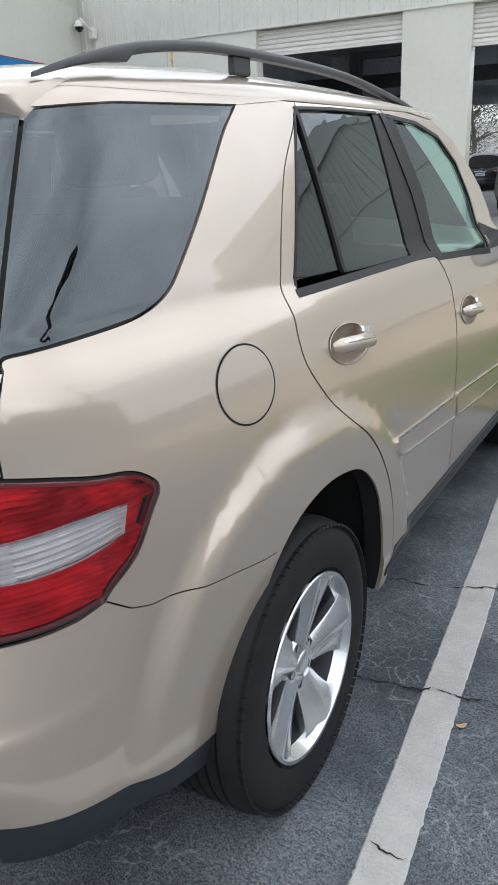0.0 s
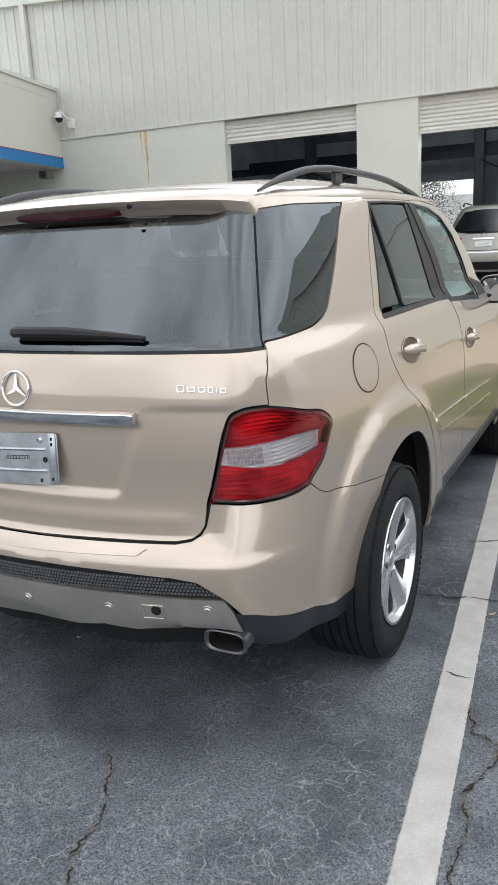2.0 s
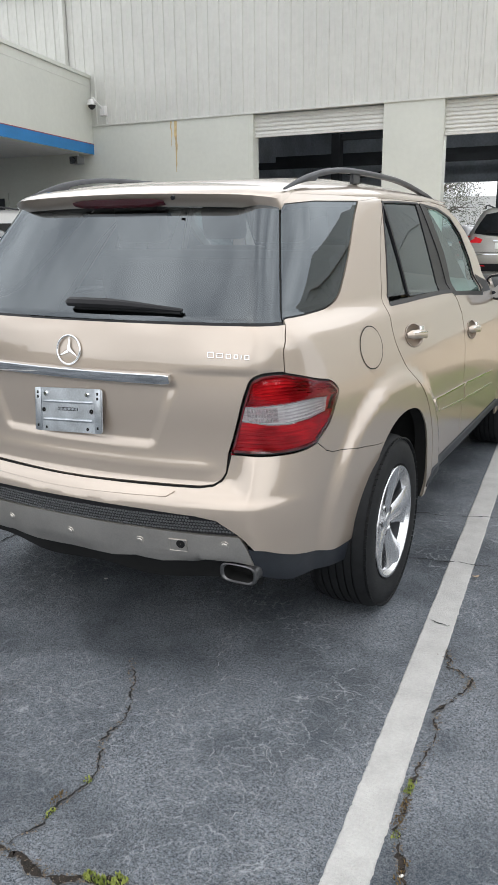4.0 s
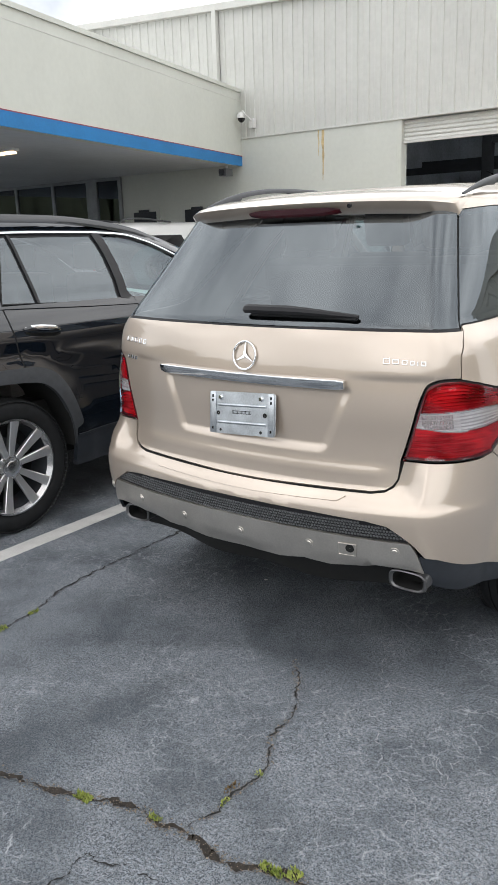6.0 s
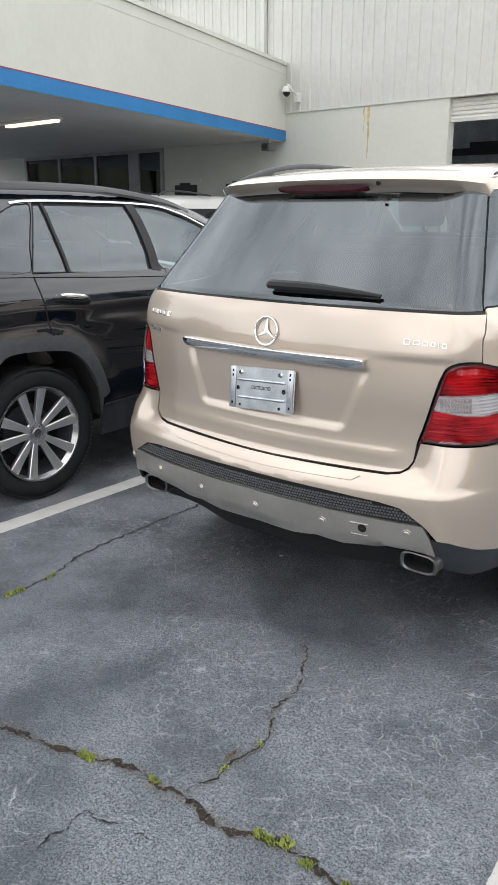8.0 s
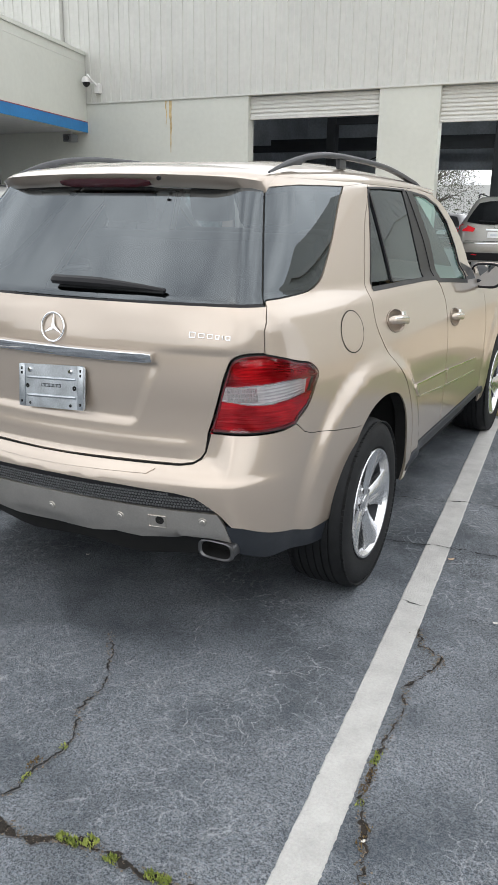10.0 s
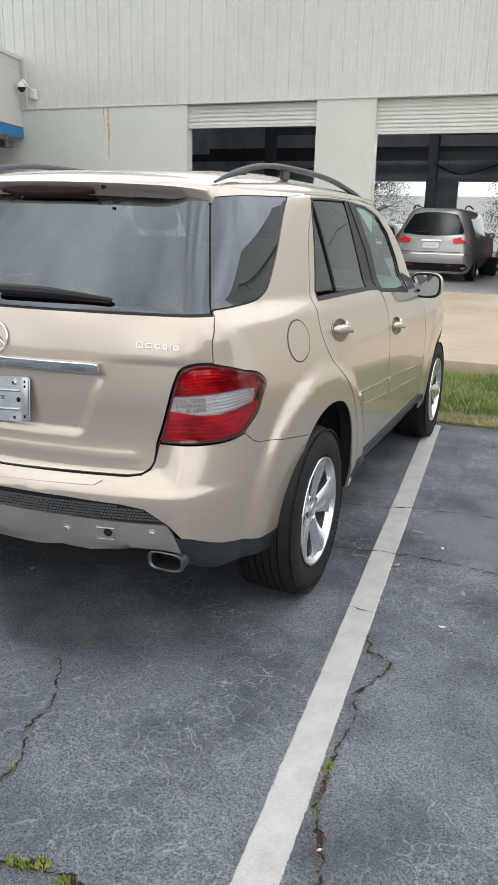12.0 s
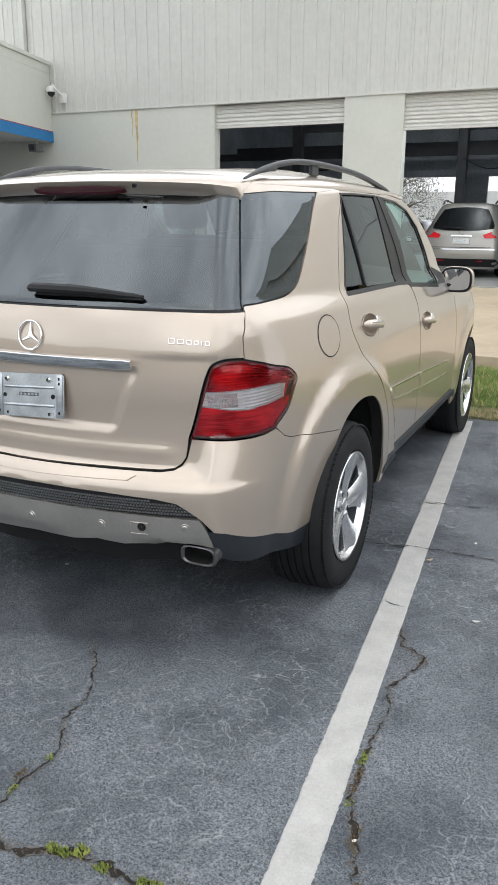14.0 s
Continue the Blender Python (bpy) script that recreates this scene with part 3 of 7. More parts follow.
for k, (x, y, sx, sy, n) in enumerate([(0.125, -0.985, 0.030, 0.014, 190), (0.745, -0.888, 0.035, 0.014, 200), (0.80, -0.868, 0.02, 0.02, 120), (0.88, -0.888, 0.02, 0.012, 80), (1.02, -0.885, 0.036, 0.014, 200),
                                       (0.36, -0.925, 0.02, 0.01, 60), (0.492, -0.60, 0.01, 0.012, 30), (0.481, -0.76, 0.008, 0.02, 40), (1.36, -0.20, 0.012, 0.03, 60),
                                       (-0.98, -0.50, 0.02, 0.05, 160), (-0.99, -0.30, 0.015, 0.03, 60), (1.38, -0.40, 0.01, 0.02, 20)]):
    grass("weed_tuft", [(x, y, 0.002, sx, sy, n)], "small green weeds growing in an asphalt crack", 20 + k, 0.012 if n > 50 else 0.008, [(M["weed"], 1.0)])

# grit lying in the open cracks
def grit(line, seed, count, spread):
    rnd = random.Random(seed)
    vs, fs = [], []
    for _ in range(count):
        i = rnd.randrange(len(line) - 1)
        t = rnd.random()
        x = line[i][0] + (line[i + 1][0] - line[i][0]) * t + rnd.gauss(0, spread)
        y = line[i][1] + (line[i + 1][1] - line[i][1]) * t + rnd.gauss(0, spread)
        r = rnd.uniform(0.0015, 0.0045)
        a = rnd.uniform(0, 2)
        q = len(vs)
        for j in range(4):
            vs.append((x + r * math.cos(a + j * 1.57), y + r * rnd.uniform(0.6, 1.0) * math.sin(a + j * 1.57), 0.003))
        vs.append((x + rnd.uniform(-0.3, 0.3) * r, y, 0.003 + r * rnd.uniform(0.5, 1.1)))
        fs += [(q + j, q + (j + 1) % 4, q + 4) for j in range(4)]
    me = bpy.data.meshes.new("crack_grit")
    me.from_pydata(vs, [], fs)
    me.materials.append(M["grit"])
    tagged(new("crack_grit", me), "loose brown and grey grit along an asphalt crack", "grit", "", "stuff")


M["grit"] = mat("loose_grit", (0.07, 0.06, 0.05), 0.9, noise_scale=120, amount=0.6, second=(0.30, 0.24, 0.18))
grit(CRACK_A, 61, 700, 0.012)
grit(CRACK_R, 62, 420, 0.010)
grit(CRACK_B, 63, 160, 0.008)


def scrap(x, y, size, turn, material, label):
    """A small curled flake on the ground."""
    bm = bmesh.new()
    rnd = random.Random(int(x * 1000))
    ring = []
    for k in range(9):
        a = 2 * math.pi * k / 9
        r = size * rnd.uniform(0.75, 1.1)
        px, py = r * math.cos(a), 0.5 * r * math.sin(a)
        ring.append(bm.verts.new((px, py, 0.006 + 0.35 * px * px / size)))
    mid = bm.verts.new((0, 0, 0.0055))
    for k in range(9):
        bm.faces.new((ring[k], ring[(k + 1) % 9], mid))
    r = bmesh.ops.extrude_face_region(bm, geom=list(bm.faces))
    bmesh.ops.translate(bm, vec=(0, 0, -0.0012), verts=[v for v in r["geom"] if isinstance(v, bmesh.types.BMVert)])
    bm.transform(Matrix.Translation((x, y, 0.0)) @ Matrix.Rotation(turn, 4, "Z"))
    tagged(part("leaf_scrap", bm, material, smooth=60), label, "litter", "scraps on the asphalt")


M["tan_leaf"] = mat("tan_leaf", (0.50, 0.36, 0.24), 0.7, noise_scale=40, amount=0.25)
M["pale_scrap"] = mat("pale_scrap", (0.62, 0.60, 0.56), 0.7, noise_scale=40, amount=0.15)
scrap(1.23, 1.335, 0.018, 0.6, M["tan_leaf"], "small curled tan leaf on the asphalt")
scrap(1.532, 0.811, 0.016, 0.2, M["pale_scrap"], "tiny pale paper scrap on the asphalt")
scrap(1.399, 1.635, 0.012, 1.4, M["pale_scrap"], "tiny pale paper scrap on the asphalt")
scrap(1.434, -0.532, 0.009, 0.9, M["pale_scrap"], "tiny pale paper scrap on the asphalt")
scrap(-0.32, 0.55, 0.012, 0.4, M["pale_scrap"], "tiny pale paper scrap on the asphalt")

# ---- workshop building ----
WALL_Y, LINTEL = 15.42, 4.14


def wall(name, x0, x1, y0, y1, z0, z1, material, label, bevel=0.0):
    return tagged(part(name, box(x0, x1, y0, y1, z0, z1, bevel), material), label, "wall", "", "structure")


wall("wall_pier_1", -11.9, -7.205, WALL_Y, 15.70, 0.0, LINTEL, M["stucco"], "smooth cream painted lower wall of the workshop")
wall("wall_pier_2", -3.86, -2.69, WALL_Y, 15.70, 0.0, LINTEL, M["stucco"], "smooth cream painted pier between workshop doors")
wall("wall_pier_3", 0.72, 14.0, WALL_Y, 15.70, 0.0, LINTEL, M["stucco"], "smooth cream painted lower wall of the workshop")
wall("wall_annex", -30.0, -11.9, WALL_Y, 15.70, 0.0, LINTEL, M["stucco"], "cream painted wall under the canopy")
wall("wall_upper_core", -30.0, 14.0, 15.52, 15.72, LINTEL, 6.6, M["panel"], "backing of the ribbed metal wall")
for k, (x0, x1) in enumerate([(-7.205, -7.11), (-3.935, -3.86), (-2.69, -2.61), (0.64, 0.72)]):
    tagged(part("trim_jamb", box(x0, x1, 15.424, 15.71, 0.18, LINTEL), M["stucco"]), "cream painted door jamb", "trim", "", "structure")


def roof_z(x):
    return 7.22 - 0.07 * (x + 9.5)


siding = tagged(new("wall_upper"), "pale ribbed metal siding of the workshop, faintly stained", "wall", "", "structure")
for k in range(49):
    x0 = -30 + 0.915 * k
    bm = bmesh.new()
    prof = []
    for j in range(3):
        b = x0 + 0.305 * j
        prof += [(b, 0.0), (b + 0.016, -0.030), (b + 0.060, -0.030), (b + 0.076, 0.0), (b + 0.185, 0.0), (b + 0.191, -0.006), (b + 0.207, -0.006), (b + 0.213, 0.0)]
    prof.append((x0 + 0.915, 0.0))
    lo = [bm.verts.new((x, 15.44 + d, LINTEL + 0.02)) for x, d in prof]
    hi = [bm.verts.new((x, 15.44 + d, roof_z(x))) for x, d in prof]
    for a in range(len(prof) - 1):
        bm.faces.new((lo[a], lo[a + 1], hi[a + 1], hi[a]))
    part("panel", bm, M["panel"], siding)
bm = box(-30, 14, 15.385, 15.52, LINTEL - 0.015, LINTEL + 0.025, 0.004)
tagged(part("trim_drip_edge", bm, M["panel"], smooth=True), "thin metal drip edge under the ribbed siding", "trim", "", "structure")
bm = sweep([(-30, 15.36, roof_z(-30)), (14, 15.36, roof_z(14))], [(-0.09, -0.10), (0.07, -0.10), (0.07, 0.06), (-0.09, 0.06)])
tagged(part("trim_rake", bm, M["shutter"]), "pale metal trim along the sloping roof edge", "trim", "", "structure")
wall("wall_behind_siding", -30, 14, 15.58, 15.78, 6.6, 6.9, M["panel"], "backing of the ribbed metal wall")
for x in (-12.5, -18.9):
    tagged(part("downpipe", box(x - 0.07, x + 0.07, 15.28, 15.41, 5.2, roof_z(x) - 0.05, 0.012), M["panel"], smooth=True), "pale square metal downpipe on ribbed siding", "downpipe", "downpipes", "structure")
# rust runs on the wall
for x, w, z0 in ((-9.25, 0.05, 2.95), (-9.38, 0.025, 3.55)):
    bm = bmesh.new()
    rows = []
    for i in range(14):
        t = i / 13
        c, h = x + 0.02 * noise.noise((t * 5, x, 0)), w * (1 - 0.75 * t) * (0.8 + 0.5 * noise.noise((t * 9, x, 3)))
        rows.append((bm.verts.new((c - h, 15.416, LINTEL - 0.03 - t * (LINTEL - z0))), bm.verts.new((c + h, 15.416, LINTEL - 0.03 - t * (LINTEL - z0)))))
    for a, b in zip(rows, rows[1:]):
        bm.faces.new((a[0], a[1], b[1], b[0]))
    tagged(part("rust_stain", bm, M["rust"]), "orange rust run down the cream wall", "stain", "", "structure")


def shutter(x0, x1, z0, label):
    t = thing("roller_shutter", label, "shutter", group="workshop shutters")
    n = max(2, round((LINTEL - 0.03 - z0) / 0.085))
    h = (LINTEL - 0.03 - z0) / n
    sec = [(0.0, 0.0), (0.022, 0.006), (0.026, 0.35 * h), (0.012, 0.62 * h), (0.0, 0.9 * h), (0.0, 0.985 * h), (-0.006, 0.985 * h), (-0.006, 0.0)]
    me = None
    for k in range(n):
        if me is None:
            bm = bmesh.new()
            r = [[bm.verts.new((x, 15.56 - d, z)) for d, z in sec] for x in (x0, x1)]
            for a in range(len(sec)):
                bm.faces.new((r[0][a], r[0][(a + 1) % 8], r[1][(a + 1) % 8], r[1][a]))
            ob = part("slat", bm, M["shutter"], t)
            me = ob.data
        else:
            ob = new("slat", me)
            ob.parent = t
        ob.location.z = z0 + k * h
    part("bottom_bar", box(x0, x1, 15.52, 15.58, z0 - 0.05, z0, 0.006), M["shutter"], t)
    return t


shutter(-7.11, -3.935, 3.66, "half raised cream steel roller shutter of a workshop door")
shutter(-2.61, 0.64, 3.46, "raised pale steel roller shutter of a workshop door")
# workshop inside
wall("wall_shop_west", -12.0, -11.8, 15.70, 30, 0.2, 5.2, M["dark"], "dark workshop side wall")
wall("wall_shop_east", 6.0, 6.2, 15.70, 30, 0.2, 5.2, M["dark"], "dark workshop side wall")
tagged(part("ceiling", box(-12, 6.2, 15.70, 30.2, 5.2, 5.3), M["dark"]), "dark unlit workshop ceiling", "ceiling", "", "structure")
wall("wall_shop_north_upper", -12, 6.2, 30, 30.2, 3.15, 5.2, M["dark"], "dark workshop rear wall over the doors")
for k, (x0, x1) in enumerate([(-12, -6.45), (-3.9, -2.95), (0.3, 6.2)]):
    wall("wall_shop_north_%d" % (k + 1), x0, x1, 30, 30.2, 0.2, 3.15, M["dark"], "dark workshop rear wall between the doors")


def shop_lift(x, y):
    t = thing("car_lift", "dark two-post car lift with cross beam and hoses", "lift", group="car lifts")
    for s in (-1.45, 1.45):
        part("post", box(x + s - 0.14, x + s + 0.14, y - 0.16, y + 0.16, 0.2, 4.3, 0.02), M["steel_dark"], t)
        part("base_plate", box(x + s - 0.25, x + s + 0.25, y - 0.3, y + 0.3, 0.2, 0.22), M["steel_dark"], t)
    part("cross_beam", box(x - 1.45, x + 1.45, y - 0.08, y + 0.08, 4.1, 4.3, 0.02), M["steel_dark"], t)
    for s in (-1.45, 1.45):
        part("swing_arm", box(x + s - (0.9 if s > 0 else 0), x + s + (0.9 if s < 0 else 0), y - 0.06, y + 0.06, 0.26, 0.36, 0.01), M["steel_dark"], t)
    pts = [(x - 1.4, y - 0.2, 3.3), (x - 0.6, y - 0.2, 3.0), (x + 0.4, y - 0.2, 3.25), (x + 1.4, y - 0.2, 3.6)]
    part("hose", sweep(spline(pts, 6), ring_section(0.02, 0.02, 6)), M["trim"], t)


shop_lift(-6.1, 22.0)
shop_lift(-1.2, 22.8)
for z, y in ((3.5, 24.0), (3.9, 26.5)):
    tagged(part("roof_beam", box(-11.8, 6.0, y, y + 0.2, z, z + 0.22), M["steel_dark"]), "dark steel beam under the workshop ceiling", "beam", "roof beams", "structure")
bm = box(-2.0, -0.9, 16.9, 17.0, 5.12, 5.20, 0.01)
tagged(part("strip_light", bm, M["shop_tube"]), "long lit white strip light under the workshop ceiling", "lamp")

# ---- beyond the rear doors ----
wall("backdrop_wall", -30, 10, 50, 50.3, 0, 3.25, M["back_wall"], "plain pale building wall behind the workshop")


def belt(name, p, q, h, seed):
    """Unseen far tree line that closes the car park, added to darken the horizon in reflections: an uneven crown line
    over a solid dark mass.
    """
    rng = random.Random(seed)
    bm = bmesh.new()
    prev = None
    n = 90
    for i in range(n + 1):
        t = i / n
        top = h * (0.88 + 0.06 * math.sin(t * 23 + seed) + 0.04 * math.sin(t * 61) + rng.uniform(-0.03, 0.03))
        x, y = p[0] + (q[0] - p[0]) * t, p[1] + (q[1] - p[1]) * t
        row = [bm.verts.new((x, y, 0)), bm.verts.new((x + rng.uniform(-0.8, 0.8), y + rng.uniform(-0.8, 0.8), top * 0.55)), bm.verts.new((x, y, top))]
        if prev:
            for k in range(2):
                bm.faces.new((prev[k], row[k], row[k + 1], prev[k + 1]))
        prev = row
    tagged(part(name, bm, M["leaf"], None, smooth=70), "dark unseen far tree line round the car park, added for reflections", "trees", kind="structure")


# none of these belts is in view; they only shape reflections and low light
belt("backdrop_trees_south", (-60, -34), (46, -34), 3.6, 3)
belt("backdrop_trees_east", (30, -36), (30, 20), 4.2, 5)
belt("backdrop_trees_west", (-46, -36), (-46, 8), 7.5, 9)


# lamp post of the car park
post = thing("street_lamp", "tall dark car park lamp post with a box head", "lamp", Matrix.Translation((11.1, 6.4, 0)))
part("footing", lathe([(0.0, 0.30), (0.60, 0.30), (0.62, 0.27), (0.62, 0.001)], 24, "Z"), M["concrete"], post, smooth=40)
part("pole", box(-0.07, 0.07, -0.07, 0.07, 0.62, 7.0, 0.015), M["steel_dark"], post)
part("arm", box(-0.55, 0.0, -0.04, 0.04, 6.82, 6.92, 0.01), M["steel_dark"], post)
head = part("lamp_head", box(-1.25, -0.50, -0.26, 0.26, 6.76, 7.00, 0.03), M["steel_dark"], post, smooth=True)
part("lens", box(-1.18, -0.57, -0.20, 0.20, 6.745, 6.759), M["pane"], head)


def tree(x, y, h, seed):
    rnd = random.Random(seed)
    t = thing("tree", "thin leaning tree with sparse drooping foliage", "tree", group="trees behind the workshop")
    bm = sweep([(x, y, 0), (x + 0.1, y, h * 0.4), (x - 0.15, y + 0.1, h * 0.75), (x, y, h)], ring_section(0.13, 0.13, 8), scales=[1, 0.75, 0.45, 0.1], up=(0, 1, 0))
    ends = []
    for k in range(22):
        z = h * rnd.uniform(0.25, 0.98)
        a, l = rnd.uniform(0, 6.283), rnd.uniform(0.8, 1.9) * (1.15 - 0.5 * z / h)
        e = (x + math.cos(a) * l, y + math.sin(a) * l, z + rnd.uniform(-0.2, 0.6))
        sweep([(x, y, z - 0.15), (x + math.cos(a) * l * 0.5, y + math.sin(a) * l * 0.5, z + 0.2), e], ring_section(0.03, 0.03, 5), bm, scales=[1, 0.7, 0.2])
        ends.append(e)
    part("trunk", bm, M["bark"], t)
    vs, fs = [], []
    for e in ends:
        for _ in range(190):
            r = rnd.uniform(0, 1) ** 0.5 * 0.75
            a = rnd.uniform(0, 6.283)
            p = Vector((e[0] + r * math.cos(a), e[1] + r * math.sin(a), e[2] + rnd.uniform(-1.2, 0.25)))
            d = Vector((rnd.uniform(-1, 1), rnd.uniform(-1, 1), rnd.uniform(-1.5, 0.3))).normalized() * rnd.uniform(0.04, 0.10)
            s = d.cross(Vector((rnd.uniform(-1, 1), rnd.uniform(-1, 1), 0.3))).normalized() * 0.025
            k = len(vs)
            vs += [p - s, p + s, p + d]
            fs.append((k, k + 1, k + 2))
    me = bpy.data.meshes.new("crown")
    me.from_pydata(vs, [], fs)
    me.materials.append(M["leaf"])
    ob = new("crown", me)
    ob.parent = t
    return t


tree(-8.2, 37.5, 4.6, 3)
tree(-9.6, 39.0, 4.2, 5)
tree(-2.2, 44.0, 6.0, 8)

# ---- canopy annex ----
CA, CB = Vector((-11.80, 15.42)), Vector((-9.02, 4.25))
cd = (CB - CA).normalized()
cn = Vector((-cd.y, cd.x))
if cn.x < 0:
    cn = -cn


def along(p, q, w, z0, z1, bevel=0.0):
    """A wall slab from p to q in plan, w thick to the inner side."""
    d = Vector(q) - Vector(p)
    m = Matrix.Translation((*p, 0)) @ Matrix.Rotation(math.atan2(d.y, d.x), 4, "Z")
    return box(0, d.length, min(0, w), max(0, w), z0, z1, bevel, m=m)


inner = -0.25 if (Matrix.Rotation(math.atan2(cd.y, cd.x), 2) @ Vector((0, 1))).dot(cn) > 0 else 0.25
out = -math.copysign(1, inner)
tagged(part("wall_fascia", along(CA, CB, inner, 3.45, 5.33), M["stucco"]), "tall cream stucco fascia of the canopy", "wall", "", "structure")
tagged(part("wall_fascia_end", box(-26, CB.x, 4.25 - 0.25, 4.25, 3.43, 5.30), M["stucco"]), "cream stucco end fascia of the canopy", "wall", "", "structure")
tagged(part("trim_blue_band", along(CA, CB, out * 0.012, 3.445, 3.69), M["blue"]), "bright blue band along the canopy edge", "trim", "", "structure")
tagged(part("trim_blue_band_end", box(-26, CB.x + 0.01, 3.988, 4.0, 3.425, 3.67), M["blue"]), "bright blue band along the canopy end", "trim", "", "structure")
tagged(part("trim_red_stripe", along(CA, CB, out * 0.014, 3.69, 3.71), M["red"]), "thin dark red stripe over the blue band", "trim", "", "structure")
tagged(part("trim_parapet_cap", along(CA, CB, out * 0.035, 5.27, 5.36, 0.006), M["stucco"]), "cream metal coping on the parapet", "trim", "", "structure")
tagged(part("trim_parapet_joint", along(CA, CB, out * 0.006, 5.07, 5.085), M["shutter"]), "thin joint line under the coping", "trim", "", "structure")
flat("ceiling_soffit", [(CA.x - 0.2, 15.42), (CB.x - 0.2, 4.25), (-26, 4.25), (-26, 15.42)], 3.58, M["soffit"], "smooth grey canopy soffit", "ceiling", thick=0.08)
flat("roof_canopy", [(CA.x - 0.2, 15.42), (CB.x - 0.2, 4.25), (-26, 4.25), (-26, 15.42)], 5.1, M["shutter"], "flat grey canopy roof", "roof", thick=0.1)
tagged(part("column", box(-9.62, -9.08, 4.30, 4.75, 0.0, 3.46, 0.01), M["stucco"]), "square cream stucco column of the canopy", "column", "", "structure")
# strip lamp under the soffit
lamp = thing("strip_lamp", "lit warm strip lamp under the canopy soffit", "lamp")
part("housing", box(-14.05, -12.18, 8.30, 8.48, 3.44, 3.50, 0.01), M["white"], lamp)
part("tube", box(-14.0, -12.23, 8.32, 8.46, 3.39, 3.44, 0.02), M["tube"], lamp, "glowing warm tube")
tagged(part("conduit", box(-16.2, -14.05, 8.36, 8.42, 3.45, 3.50), M["white"]), "white conduit under the soffit", "conduit", "", "structure")
# storefront
store = thing("window_1", "aluminium storefront with dark reflecting panes under the canopy", "window", kind="structure")
xs = [-23.45, -21.52, -19.6, -17.93]
for a, b in list(zip(xs, xs[1:])) + [(-17.53, -16.48)]:
    part("pane", box(a + 0.06, b - 0.06, 15.385, 15.395, 0.3, 3.40), M["pane"], store)
    # sheet close behind the pane; the dim room is put into its colour
    part("pane_backing", box(a + 0.04, b - 0.04, 15.405, 15.414, 0.3, 3.42), M["store_dark"], store)
for x, w in ((-23.45, 0.06), (-21.52, 0.06), (-19.6, 0.06), (-17.73, 0.24), (-16.48, 0.06)):
    part("mullion", box(x - w, x + w, 15.34, 15.416, 0.2, 3.495, 0.006), M["aluminium"], store)
part("head", box(-23.5, -16.42, 15.345, 15.416, 3.41, 3.496), M["aluminium"], store)
for k, (x0, x1, z1) in enumerate([(-15.93, -15.02, 2.42), (-13.87, -12.9, 2.42)]):
    d = thing("door_%d" % (k + 1), "dark glazed service door in a pale frame with closer", "door", kind="structure")
    part("frame", box(x0 - 0.14, x1 + 0.14, 15.38, 15.416, 0.05, z1 + 0.15, 0.006), M["stucco"], d)
    part("leaf", box(x0, x1, 15.35, 15.379, 0.05, z1, 0.004), M["grey_trim"], d)
    part("closer", box((x0 + x1) / 2 - 0.2, (x0 + x1) / 2 + 0.2, 15.30, 15.349, z1 - 0.02, z1 + 0.06, 0.01), M["steel_dark"], d)


def dome_camera(x, y, z):
    t = thing("dome_camera", "white dome security camera on a wall bracket", "camera")
    part("bracket", box(x + 0.10, x + 0.24, 15.28, 15.42, z - 0.28, z - 0.05, 0.01), M["white"], t)
    part("arm", sweep(spline([(x + 0.17, 15.33, z - 0.12), (x + 0.15, y - 0.02, z + 0.02), (x + 0.05, y, z + 0.12), (x, y, z + 0.08)], 6), ring_section(0.025, 0.025, 8)), M["white"], t, smooth=True)
    part("hood", lathe([(z + 0.10, 0.001), (z + 0.09, 0.08), (z + 0.03, 0.115), (z - 0.04, 0.12), (z - 0.045, 0.10)], 20, "Z", m=Matrix.Translation((x, y, 0))), M["white"], t, smooth=True)
    part("dome", lathe([(z - 0.04, 0.10), (z - 0.10, 0.085), (z - 0.145, 0.04), (z - 0.155, 0.001)], 20, "Z", m=Matrix.Translation((x, y, 0))), M["lens"], t, smooth=True)


dome_camera(-11.53, 15.10, 4.64)
cctv = thing("bullet_camera", "small white box security camera under the canopy edge, coloured dark for shade", "camera")
# white camera body given dark grey for the shade under the canopy
part("body", box(-12.06, -11.80, 14.72, 15.02, 3.18, 3.37, 0.03), M["hexstud"], cctv, smooth=True)
part("lens", rod((-11.93, 14.73, 3.275), (-11.92, 14.68, 3.27), 0.07, 16), M["lens"], cctv)
part("mount", rod((-11.93, 14.9, 3.36), (-11.93, 14.92, 3.505), 0.03, 8), M["white"], cctv)

# ---- parked SUV: body surface ----
ZA = [0.20, 0.30, 0.42, 0.55, 0.75, 0.92, 1.02, 1.10, 1.18, 1.235, 1.295, 1.40, 1.55, 1.66, 1.72, 1.75, 1.765]
WA = [0.85, 0.895, 0.925, 0.935, 0.940, 0.940, 0.932, 0.919, 0.902, 0.886, 0.845, 0.812, 0.755, 0.715, 0.680, 0.640, 0.600]
ZB = [0.20, 0.34, 0.42, 0.50, 0.54, 0.60, 0.66, 0.695, 0.718, 0.738, 0.765, 0.81, 0.90, 1.00, 1.10, 1.20, 1.285, 1.40, 1.52, 1.66, 1.72, 1.765]
YB = [0.15, 0.03, -0.022, -0.045, -0.051, -0.057, -0.060, -0.050, -0.026, 0.000, 0.008, 0.014, 0.018, 0.016, 0.022, 0.035, 0.060, 0.150, 0.250, 0.370, 0.42, 0.46]
BOW, NEXP = 0.20, 2.3


